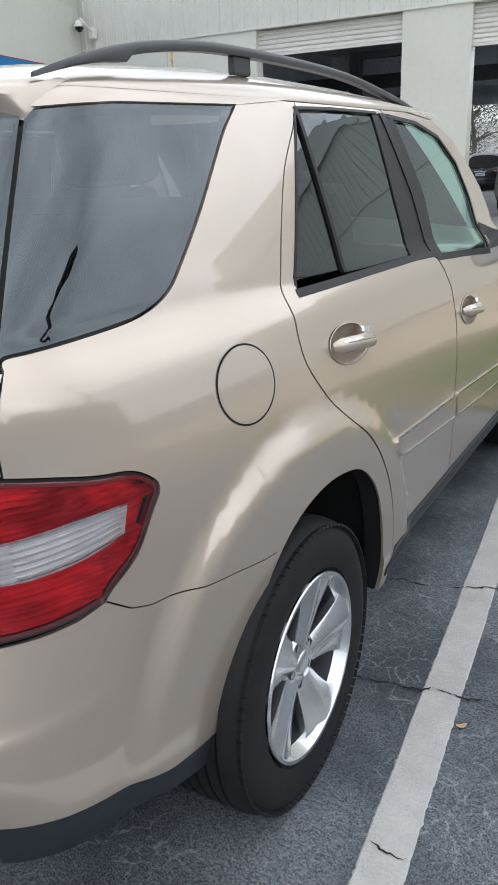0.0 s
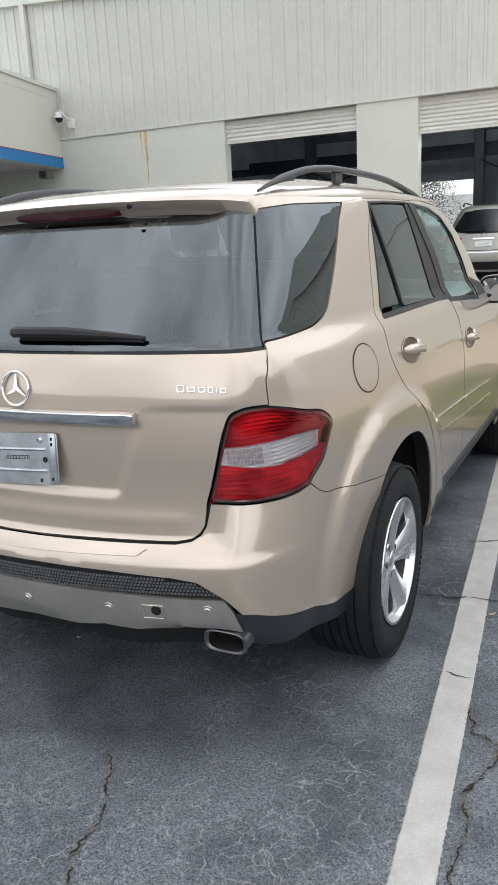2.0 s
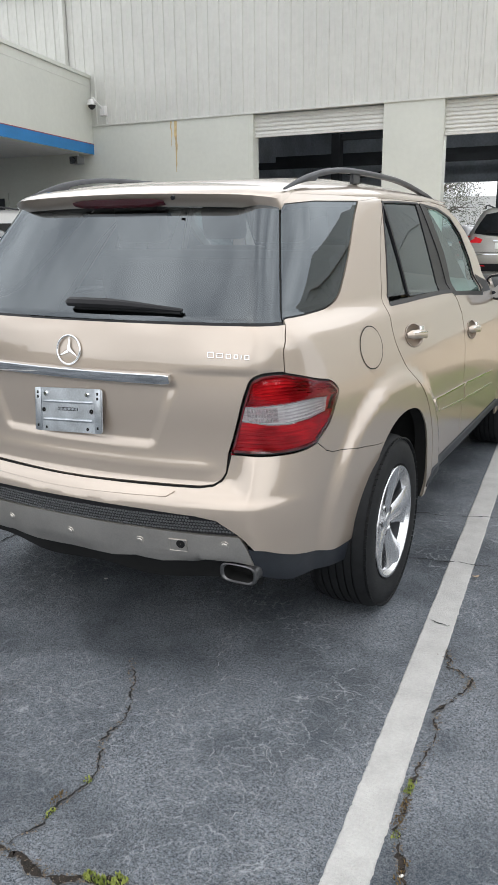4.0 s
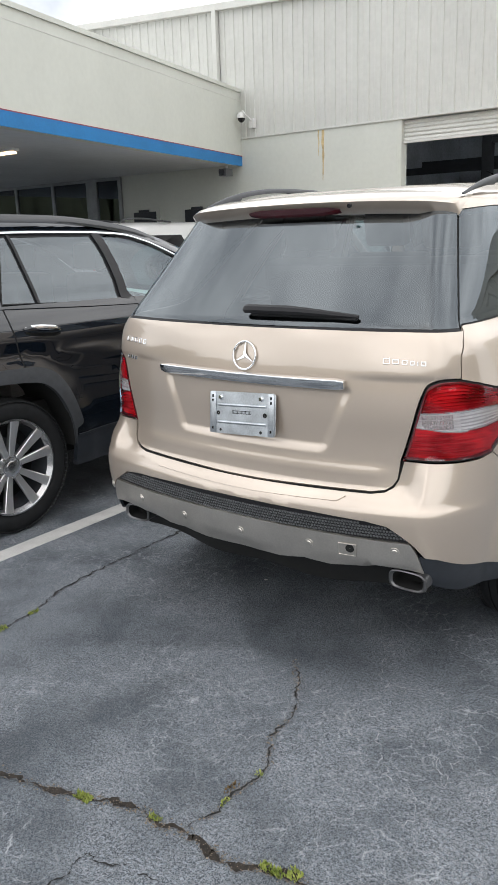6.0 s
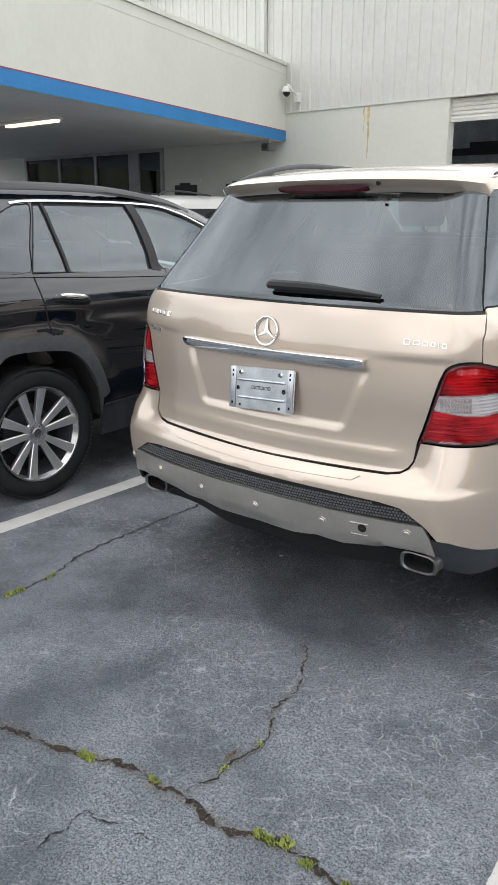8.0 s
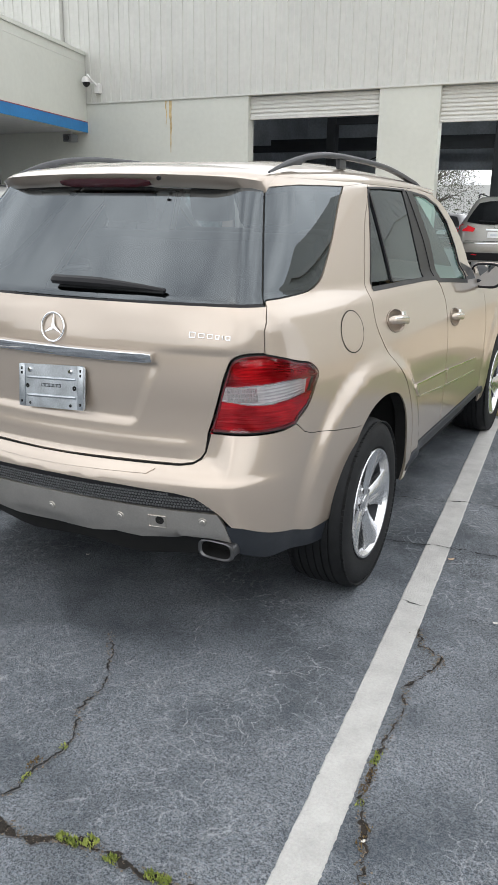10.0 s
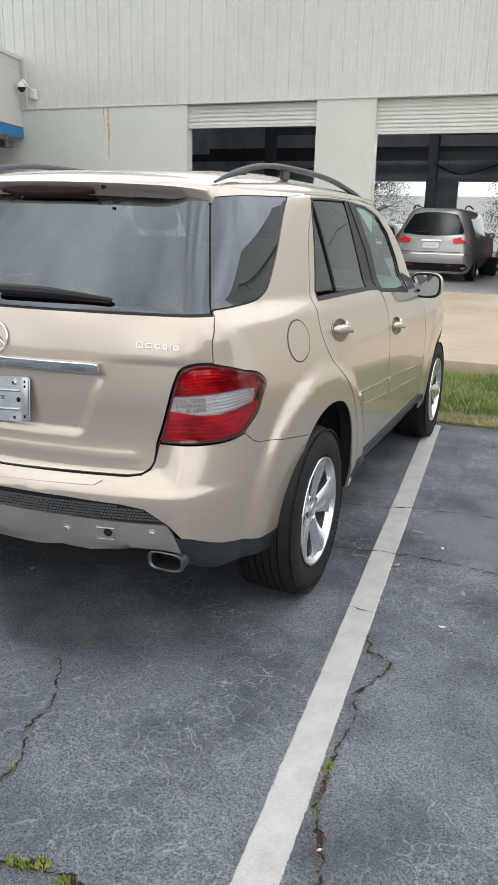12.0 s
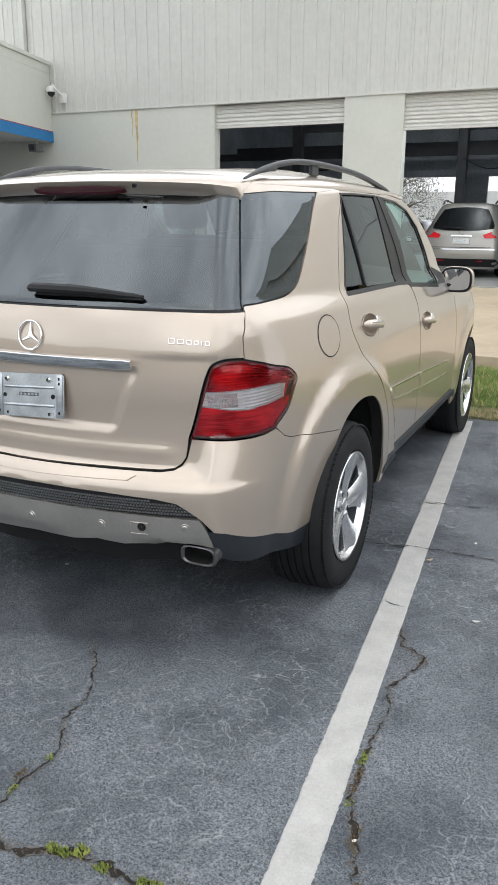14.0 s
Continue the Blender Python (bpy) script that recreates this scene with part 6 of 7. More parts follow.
seat(-0.38, 2.05, 0.25)
seat(0.38, 2.05, 0.25)
seat(0.0, 1.22, 0.62)
part("dashboard", box(-0.78, 0.78, 2.85, 3.25, 0.75, 1.12, 0.06), M["trim"], suv, smooth=True)
wheel_ring = bmesh.new()
sweep([(-0.38 + 0.185 * math.cos(a), 0, 0.185 * math.sin(a)) for a in np.linspace(0, 2 * math.pi, 33)], ring_section(0.016, 0.016, 8), wheel_ring, up=(0, 1, 0), caps=False)
wheel_ring.transform(Matrix.Translation((0, 2.68, 1.08)) @ Matrix.Rotation(0.45, 4, "X"))
part("steering_wheel", wheel_ring, M["trim"], suv, smooth=True)
# bonnet, windscreen, nose
bm = bmesh.new()
rows = []
for y, h, w in ((3.15, 1.13, 0.80), (3.5, 1.105, 0.82), (4.0, 1.05, 0.82), (4.35, 0.98, 0.78), (4.58, 0.86, 0.70), (4.66, 0.65, 0.68), (4.64, 0.35, 0.66)):
    rows.append([bm.verts.new((w * f, y - 0.10 * abs(f) ** 3, h + 0.04 * (1 - f * f))) for f in np.linspace(-1, 1, 17)])
for a, b in zip(rows, rows[1:]):
    for k in range(16):
        bm.faces.new((a[k], a[k + 1], b[k + 1], b[k]))
part("bonnet", bm, M["gold"], suv, smooth=50)
bm = bmesh.new()
rows = []
for t in np.linspace(0, 1, 9):
    y, h, w = 2.56 + 0.72 * t, 1.735 - 0.575 * t - 0.03 * math.sin(t * math.pi) * -1, 0.58 + 0.17 * t
    rows.append([bm.verts.new((w * f, y - 0.12 * f * f, h)) for f in np.linspace(-1, 1, 13)])
for a, b in zip(rows, rows[1:]):
    for k in range(12):
        bm.faces.new((a[k], a[k + 1], b[k + 1], b[k]))
part("windscreen", bm, M["tint_front"], suv, "clear green windscreen", smooth=60)
for s in SIDES:
    part("front_corner", box(min(s * 0.5, s * 0.80), max(s * 0.5, s * 0.80), 4.30, 4.60, 0.3, 0.85, 0.1), M["gold"], suv, smooth=True)

# ---- parked SUV: fittings ----
def pt(kind, v, z, off=0.0, side=1):
    """A body point and its normal as vectors."""
    u, z = uz(kind, v, z)
    p, n = surf(np.array([u * side]), np.array([z]), off)
    return Vector(p[0]), Vector(n[0])


def frame_at(p, n, up=(0, 0, 1)):
    """Axes at a body point: x along the body, y up it, z outward."""
    n = Vector(n).normalized()
    x = Vector(up).cross(n).normalized()
    y = n.cross(x)
    m = Matrix((x, y, n)).transposed().to_4x4()
    m.translation = p
    return m


# door handles: dished cup, bar with bright inlay, lock cap
for s in SIDES:
    for y, z, owner_name in ((1.258, 1.128, "rear_door"), (2.33, 1.030, "front_door")):
        h = new("door_handle")
        h.parent = suv
        p, n = pt("y", y, z, 0.001, s)
        m = frame_at(p, n) @ Matrix.Rotation(-0.10 * s, 4, "Z")
        cup = bmesh.new()
        bmesh.ops.create_uvsphere(cup, u_segments=28, v_segments=16, radius=1)
        cup.transform(Matrix.Diagonal((0.110, 0.052, 0.024, 1)))
        bmesh.ops.delete(cup, geom=[v for v in cup.verts if v.co.z > 0.003], context="VERTS")
        cup.transform(m @ Matrix.Translation((0, 0, 0.001)))
        c = part("handle_cup", cup, M["gold"], h, smooth=80)
        ringb = sweep([(0.110 * math.cos(a), 0.052 * math.sin(a), 0.0015) for a in np.linspace(0, 2 * math.pi, 41)], ring_section(0.0015, 0.0015, 6), up=(0, 0, 1), caps=False)
        ringb.transform(m)
        part("cup_edge", ringb, M["gold"], h, smooth=80)
        path = spline([(-0.098, 0, 0.004), (-0.078, 0.001, 0.024), (-0.02, 0.002, 0.036), (0.05, 0.001, 0.033), (0.095, -0.001, 0.020), (0.118, -0.002, 0.006)], 6)
        bar = sweep(path, ring_section(0.019, 0.011, 12), up=(0, 0, 1), scales=[0.55 + 0.45 * min(1, k / 5, (len(path) - 1 - k) / 5) for k in range(len(path))])
        bar.transform(m)
        part("handle_bar", bar, M["gold"], h, smooth=60)
        inlay = sweep([(a, b + 0.006, c2 + 0.0075) for a, b, c2 in path[3:-5]], ring_section(0.006, 0.004, 8), up=(0, 0, 1))
        inlay.transform(m)
        part("handle_inlay", inlay, M["chrome"], h, "bright chrome inlay", smooth=60)
        cap = box(0.055 * 1 - 0.012, 0.055 + 0.030, 0.012, 0.040, 0.0, 0.022, 0.006)
        cap.transform(m)
        part("lock_cap", cap, M["chrome"], h, smooth=True)

# mirrors
for s in SIDES:
    mir = new("door_mirror")
    mir.parent = suv
    sh = bmesh.new()
    bmesh.ops.create_uvsphere(sh, u_segments=28, v_segments=18, radius=1)
    for v in sh.verts:
        q = v.co.copy()
        f = lambda a: math.copysign(abs(a) ** 0.62, a)
        v.co = Vector((f(q.x) * 0.105, 0.11 * q.y if q.y > 0 else 0.02 * q.y, f(q.z) * 0.082))
    sh.transform(Matrix.Translation((0.955 * s, 3.04, 1.215)) @ Matrix.Rotation(-0.12 * s, 4, "Z"))
    part("shell", sh, M["gold"], mir, smooth=80)
    gl = bmesh.new()
    bmesh.ops.create_circle(gl, cap_ends=True, segments=36, radius=1)
    for v in gl.verts:
        f = lambda a: math.copysign(abs(a) ** 0.6, a)
        v.co = Vector((f(v.co.x) * 0.088, 0, f(v.co.y) * 0.066))
    gl.transform(Matrix.Translation((0.955 * s, 3.012, 1.215)) @ Matrix.Rotation(-0.03 * s, 4, "Z") @ Matrix.Rotation(0.05, 4, "X"))
    part("mirror_glass", gl, M["mirror"], mir, "mirror glass")
    rimb = sweep([(math.copysign(abs(math.cos(a)) ** 0.6, math.cos(a)) * 0.094, 0, math.copysign(abs(math.sin(a)) ** 0.6, math.sin(a)) * 0.072) for a in np.linspace(0, 2 * math.pi, 49)], ring_section(0.008, 0.006, 8), up=(0, 1, 0), caps=False)
    rimb.transform(Matrix.Translation((0.955 * s, 3.018, 1.215)) @ Matrix.Rotation(-0.12 * s, 4, "Z"))
    part("mirror_rim", rimb, M["trim"], mir, smooth=60)
    part("foot", sweep([(0.80 * s, 2.99, 1.17), (0.86 * s, 3.03, 1.175), (0.93 * s, 3.05, 1.185)], ring_section(0.034, 0.020, 12)), M["trim"], mir, smooth=60)
    sail = bmesh.new()
    q = [pt("y", 2.735, 1.205, 0.004, s)[0], pt("y", 2.95, 1.20, 0.004, s)[0], pt("y", 2.95, 1.255, 0.004, s)[0], pt("y", 2.735, 1.31, 0.004, s)[0]]
    fcs = [sail.verts.new(v) for v in q]
    sail.faces.new(fcs)
    part("sail", sail, M["trim"], mir)

# rear wiper
wip = new("rear_wiper")
wip.parent = suv
arm_pts = [pt("x", x, z, o)[0] for x, z, o in ((-0.035, 1.332, 0.020), (0.03, 1.331, 0.022), (0.18, 1.330, 0.021), (0.30, 1.326, 0.017), (0.425, 1.320, 0.010))]
part("blade", sweep(spline(arm_pts, 5), [(-0.017, -0.014), (0.012, -0.014), (0.018, 0.004), (0.008, 0.016), (-0.008, 0.016), (-0.020, 0.004)],
                    scales=[0.5, 0.8] + [0.9] * 8 + [0.85 - 0.05 * k for k in range(11)], up=(0, -1, 0.4)), M["trim"], wip, smooth=40)
part("rubber_strip", sweep([pt("x", x, z, 0.006)[0] for x, z in ((0.0, 1.321), (0.2, 1.321), (0.42, 1.315))], [(-0.004, -0.006), (0.004, -0.006), (0.004, 0.006), (-0.004, 0.006)], up=(0, -1, 0.4)), M["rubber"], wip)

# round tail emblem: ring with three plain tapered bars
em = new("emblem")
em.parent = suv
p, n = pt("x", 0.0, 1.181, 0.006)
m = frame_at(p, n)
b = sweep([(0.051 * math.cos(a), 0.051 * math.sin(a), 0) for a in np.linspace(0, 2 * math.pi, 49)], ring_section(0.0042, 0.0042, 8), up=(0, 0, 1), caps=False)
b.transform(m)
part("ring", b, M["chrome"], em, smooth=80)
for k in range(3):
    a = math.pi / 2 + k * 2 * math.pi / 3
    d, t = Vector((math.cos(a), math.sin(a), 0)), Vector((-math.sin(a), math.cos(a), 0))
    b = bmesh.new()
    v = [b.verts.new(q) for q in (Vector((0, 0, 0)) + t * 0.009, d * 0.050, Vector((0, 0, 0)) - t * 0.009, Vector((0, 0, 0.009)))]
    for f in ((0, 1, 3), (1, 2, 3), (2, 0, 3)):
        b.faces.new([v[i] for i in f])
    b.transform(m)
    part("ray", b, M["chrome"], em)

# plain badge bars in place of model lettering
def badge(x0, x1, z0, z1, count, h, widths):
    t = new("badge")
    t.parent = suv
    total, gap = sum(widths), 0.004
    span = (x1 - x0) - gap * (len(widths) - 1)
    x = x0
    for k, w in enumerate(widths):
        ww = w / total * span
        f = (x + ww / 2 - x0) / (x1 - x0)
        hh = h * (1.25 if (count == 1 and k == 0) else 1.0)
        p, n = pt("x", x + ww / 2, z0 + (z1 - z0) * f, 0.0)
        r = 0.0032
        loop = [(-ww / 2 + r, -hh / 2 + r, 0.002), (ww / 2 - r, -hh / 2 + r, 0.002), (ww / 2 - r, hh / 2 - r, 0.002), (-ww / 2 + r, hh / 2 - r, 0.002), (-ww / 2 + r, -hh / 2 + r, 0.002)]
        b = sweep(loop, ring_section(r, r, 6), up=(0, 0, 1))
        b.transform(frame_at(p, n))
        part("badge_bar", b, M["chrome"], t, smooth=50)
        x += ww + gap


badge(0.532, 0.672, 1.188, 1.180, 1, 0.019, [1.3, 1.3, 1.1, 0.9, 0.35, 1.0])
badge(-0.655, -0.520, 1.197, 1.192, 0, 0.024, [1.2, 0.9, 1.1, 1.1, 1.1])
badge(-0.652, -0.585, 1.125, 1.120, 0, 0.018, [1.2, 0.7, 0.7, 0.7])

# chrome strip over the plate recess
strip_pts = [pt("x", x, 1.102, 0.018)[0] for x in np.linspace(-0.405, 0.412, 33)]
sec = [(-0.012, 0.0195), (0.012, 0.0195), (0.0165, 0.0182), (0.0180, 0.0150), (0.0170, 0.009), (0.0152, 0.002), (0.0130, -0.005), (0.0104, -0.0115), (0.0070, -0.0165), (0.001, -0.0195), (-0.012, -0.0195)]
part("chrome_strip", sweep(strip_pts, sec, scales=[0.8] + [1] * 31 + [0.8]), M["chrome"], tailgate, "chrome strip over the plate", smooth=24)
# plate bracket
br = new("plate_bracket")
br.parent = suv
br["label"] = "bare galvanised plate bracket"
pm = Matrix.Translation((-0.008, 0.010, 0.964)) @ Matrix.Rotation(radians(-3.0), 4, "Y") @ Matrix.Rotation(radians(-8), 4, "X") @ Matrix.Rotation(math.pi / 2, 4, "X")
# local x across, y up, z towards the viewer
def bput(name, bm, material, label=""):
    bm.transform(pm)
    return part(name, bm, material, br, label, smooth=30)


def rounded_plate(hx, hy, r, z0, z1):
    """A flat plate with rounded corners and a softened edge."""
    pts = []
    for cx, cy, a0 in ((hx - r, hy - r, 0.0), (-hx + r, hy - r, 0.5), (-hx + r, -hy + r, 1.0), (hx - r, -hy + r, 1.5)):
        pts += [(cx + r * math.cos(math.pi * (a0 + k / 12)), cy + r * math.sin(math.pi * (a0 + k / 12))) for k in range(7)]
    bm = bmesh.new()
    rings = [[bm.verts.new((x * k, y * k, z)) for x, y in pts] for k, z in ((1.0, z0), (1.0, z1 - 0.001), (0.992, z1))]
    for p0, p1 in zip(rings, rings[1:]):
        for k in range(len(pts)):
            bm.faces.new((p0[k], p0[(k + 1) % len(pts)], p1[(k + 1) % len(pts)], p1[k]))
    bm.faces.new(rings[0][::-1])
    bm.faces.new(rings[-1])
    return bm


bput("sheet", rounded_plate(0.155, 0.080, 0.014, -0.002, 0.002), M["plate"])
for z in (-0.036, 0.030):
    bput("fold", sweep([(-0.112, z, 0.002), (-0.10, z, 0.006), (0.10, z, 0.006), (0.112, z, 0.002)], ring_section(0.005, 0.004, 8)), M["plate"])
for x in (-0.137, 0.137):
    bput("flange", box(x - 0.014, x + 0.014, -0.078, 0.078, 0.002, 0.006, 0.002), M["plate"])
    for z in (-0.06, 0.045, 0.062):
        bput("slot", box(x - 0.004, x + 0.004, z - 0.005, z + 0.005, 0.0055, 0.0068, 0.0008), M["gap"])
for x, z, r in ((-0.112, -0.002, 0.008), (0.108, -0.002, 0.009), (-0.10, -0.066, 0.005), (0.09, -0.066, 0.006)):
    bput("hole", lathe([(0.0021, 0.001), (0.0035, r)], 16, "Z", m=Matrix.Translation((x, z, 0))), M["gap"])
for x in (-0.10, 0.09):
    bput("bolt", lathe([(0.002, 0.011), (0.006, 0.010), (0.010, 0.006), (0.010, 0.001)], 16, "Z", m=Matrix.Translation((x, 0.058, 0))), M["chrome"])
bput("stamp", box(-0.045, 0.045, -0.002, 0.010, 0.002, 0.0035), M["steel_dark"])
for k in range(14):
    bput("stamp_bar", box(-0.042 + k * 0.0063, -0.0385 + k * 0.0063, 0.0, 0.008, 0.0034, 0.0042), M["plate"])

# studs and tow cover on the skid plate
for x, z in ((-0.70, 0.528), (-0.515, 0.517), (-0.27, 0.507), (0.015, 0.506), (0.312, 0.515), (0.618, 0.526)):
    p, n = pt("x", x, z + 0.018, 0.004)
    b = lathe([(0.0, 0.017), (0.003, 0.016), (0.0035, 0.011), (0.006, 0.009), (0.007, 0.001)], 18, "Z")
    b.transform(frame_at(p, n))
    part("stud", b, M["skid"], skid, smooth=40)
p, n = pt("x", 0.456, 0.532, 0.005)
fm = frame_at(p, n)
b = box(-0.032, 0.032, -0.022, 0.022, -0.003, 0.001, 0.002)
b.transform(fm)
part("tow_cover", b, M["skid"], skid)
b = lathe([(0.0012, 0.001), (0.002, 0.016)], 20, "Z", m=Matrix.Translation((0.010, 0.006, 0)))
b.transform(fm)
part("tow_hole", b, M["gap"], skid)
b = sweep([(-0.032, -0.022, 0.001), (0.032, -0.022, 0.001), (0.032, 0.022, 0.001), (-0.032, 0.022, 0.001), (-0.032, -0.022, 0.001)], ring_section(0.002, 0.002, 6), up=(0, 0, 1))
b.transform(fm)
part("tow_frame", b, M["skid"], skid)

# raised hexagon studs of the step strip
rows_z = [0.592, 0.603, 0.614, 0.625, 0.636]
cells = []
for r, z in enumerate(rows_z):
    for k in range(-62, 63):
        x = (k + 0.5 * (r % 2)) * 0.0128 * 0.86
        if abs(x) < 0.655 - 0.6 * max(0, z - 0.60) and z < 0.642 - 0.12 * max(0, abs(x) - 0.45):
            cells.append((x, z))
vs, fs = [], []
us = np.array([uz("x", x, z)[0] for x, z in cells])
PP_, NN_ = surf(us, np.array([z for x, z in cells]), -0.006)
for p, n in zip(PP_, NN_):
    m = frame_at(Vector(p), Vector(n))
    k = len(vs)
    for rr, zz in ((0.0050, 0.0), (0.0036, 0.0035)):
        for j in range(6):
            a = j * math.pi / 3
            vs.append(tuple(m @ Vector((rr * math.cos(a), rr * math.sin(a), zz))))
    for j in range(6):
        fs.append((k + j, k + (j + 1) % 6, k + 6 + (j + 1) % 6, k + 6 + j))
    fs.append(tuple(k + 6 + j for j in range(6)))
me = bpy.data.meshes.new("strip_studs")
me.from_pydata(vs, [], fs)
me.materials.append(M["hexstud"])
ob = new("strip_studs", me)
ob.parent = bumper
tagged(ob, kind="stuff")

# exhaust tips
for s in SIDES:
    ex = new("exhaust_tip")
    ex.parent = suv
    path = [(0.655 * s, 0.062, 0.433), (0.655 * s, 0.20, 0.440), (0.645 * s, 0.36, 0.42)]
    sec = [(math.copysign(abs(math.cos(a)) ** 0.55, math.cos(a)) * 0.068, math.copysign(abs(math.sin(a)) ** 0.6, math.sin(a)) * 0.034) for a in np.linspace(0, 2 * math.pi, 28, endpoint=False)]
    part("pipe", sweep(path, sec, caps=False), M["pipe"], ex, "dull steel oval pipe", smooth=50)
    part("pipe_lip", sweep([(0.655 * s, 0.059, 0.433), (0.655 * s, 0.069, 0.433)], [(a * 1.05, b_ * 1.06) for a, b_ in sec], caps=False), M["pipe"], ex, smooth=50)
    part("pipe_bore", sweep([(0.655 * s, 0.063, 0.433), (0.655 * s, 0.19, 0.440)], [(a * 0.9, b_ * 0.86) for a, b_ in sec], caps=False), M["gap"], ex, smooth=50)
    rim_bm = bmesh.new()
    loops = [[rim_bm.verts.new((0.655 * s + a * k, y, 0.433 + b_ * k)) for a, b_ in sec] for k, y in ((1.05, 0.0585), (0.95, 0.0565), (0.84, 0.062))]
    for p_, q_ in zip(loops, loops[1:]):
        for j in range(len(sec)):
            rim_bm.faces.new((p_[j], p_[(j + 1) % len(sec)], q_[(j + 1) % len(sec)], q_[j]))
    part("pipe_rim", rim_bm, M["pipe"], ex, "rolled steel rim", smooth=50)
    bb = bmesh.new()
    bb.faces.new([bb.verts.new((0.655 * s + a * 0.9, 0.125, 0.435 + b_ * 0.86)) for a, b_ in sec])
    part("pipe_end", bb, M["gap"], ex)


# ---- black SUV in the next bay ----
RX = -2.80
ZR = [0.15, 0.30, 0.50, 0.70, 0.90, 1.00, 1.10, 1.17, 1.235, 1.27, 1.35, 1.50, 1.60, 1.66, 1.72, 1.765, 1.79]
WR = [0.84, 0.90, 0.925, 0.930, 0.915, 0.910, 0.918, 0.898, 0.865, 0.840, 0.800, 0.715, 0.660, 0.615, 0.545, 0.45, 0.36]
TR = smooth_table(ZR, WR)


def rav_roof(y):
    return np.interp(y, [-0.7, -0.3, 0.2, 0.9, 1.4, 1.7, 2.0, 2.5], [1.64, 1.725, 1.755, 1.76, 1.75, 1.72, 1.65, 1.48])


def rav_point(y, z):
    ze = np.where(z > 1.27, 1.27 + (z - 1.27) * 0.47 / np.maximum(rav_roof(y) - 1.27 - 0.02, 0.1), z)
    hw = np.interp(ze, *TR)
    t = np.clip((0.10 - y) / 0.75, 0, 1.0)
    f = np.clip((y - 3.2) / 0.8, 0, 1)
    hw = hw - 0.28 * t**2.6 - 0.25 * f**2
    crease = 0.014 * np.exp(-((z - (1.02 - 0.10 * (y - 0.4))) / 0.05) ** 2) * sstep(0.5, 0.9, y)
    r = np.hypot(y - 0.315, z - 0.385)
    hw = hw + 0.020 * (1 - sstep(0.52, 0.66, r)) + crease
    return np.stack([RX + hw, y, z + 0 * y], -1)


def rav(u, z, off=0.0):
    y, z = np.broadcast_arrays(np.asarray(u, float), np.asarray(z, float))
    e = 4e-3
    p = rav_point(y, z)
    n = np.cross(rav_point(y + e, z) - rav_point(y - e, z), rav_point(y, z + e) - rav_point(y, z - e))
    n /= np.linalg.norm(n, axis=-1, keepdims=True) + 1e-12
    return p + n * off, n


def rav_left(u, z, off=0.0):
    p, n = rav(u, z, off)
    p = p.copy()
    p[..., 0] = 2 * RX - p[..., 0]
    return p, n * np.array([-1, 1, 1])


black = thing("black_suv", "glossy black SUV with dark alloy wheels parked beside a white line", "car", Matrix.Identity(4))


def dense(pts, n=5, closed=False):
    return [tuple(p) for p in spline(pts, n, closed)]


def flatpoly(pts, step=0.04):
    """Subdivides straight polygon edges."""
    out = []
    for (a, b), (c, d) in zip(pts, pts[1:] + pts[:1]):
        n = max(1, int(math.hypot(c - a, d - b) / step))
        out += [(a + (c - a) * k / n, b + (d - b) * k / n) for k in range(n)]
    return out


R_SEAM = dense([(0.585, 1.672), (0.49, 1.47), (0.402, 1.284), (0.396, 1.184), (0.421, 1.032), (0.452, 0.90), (0.458, 0.85)], 4)
R_IN = dense([(-0.16, 0.40), (-0.135, 0.52), (-0.08, 0.64), (0.016, 0.765), (0.096, 0.845), (0.181, 0.866), (0.32, 0.862), (0.451, 0.850), (0.541, 0.832), (0.621, 0.772), (0.680, 0.68), (0.725, 0.56), (0.740, 0.42)], 4)
R_OUT = dense([(-0.26, 0.40), (-0.22, 0.58), (-0.124, 0.735), (-0.029, 0.860), (0.036, 0.922), (0.131, 0.940), (0.441, 0.933), (0.581, 0.908), (0.661, 0.858), (0.722, 0.774), (0.787, 0.613), (0.795, 0.555), (0.75, 0.53)], 4)
QW = dense([(0.081, 1.42), (0.086, 1.365), (0.116, 1.324), (0.161, 1.300), (0.28, 1.291), (0.396, 1.289), (0.44, 1.40), (0.50, 1.52), (0.556, 1.645), (0.50, 1.648), (0.441, 1.644), (0.341, 1.604), (0.261, 1.563), (0.141, 1.473)], 3, True)
FIX = [(0.565, 1.645), (0.416, 1.29), (0.635, 1.280), (0.628, 1.46), (0.621, 1.648)]
MAIN = [(0.660, 1.648), (1.262, 1.645), (1.290, 1.52), (1.285, 1.36), (1.262, 1.246), (0.668, 1.278), (0.664, 1.46)]
FRONT = dense([(1.365, 1.640), (1.552, 1.628), (1.70, 1.597), (1.813, 1.562), (1.95, 1.50), (2.20, 1.38), (2.36, 1.26), (2.0, 1.25), (1.40, 1.262), (1.39, 1.45)], 3, True)
seam_low = [q for q in R_SEAM if q[1] < 1.285]
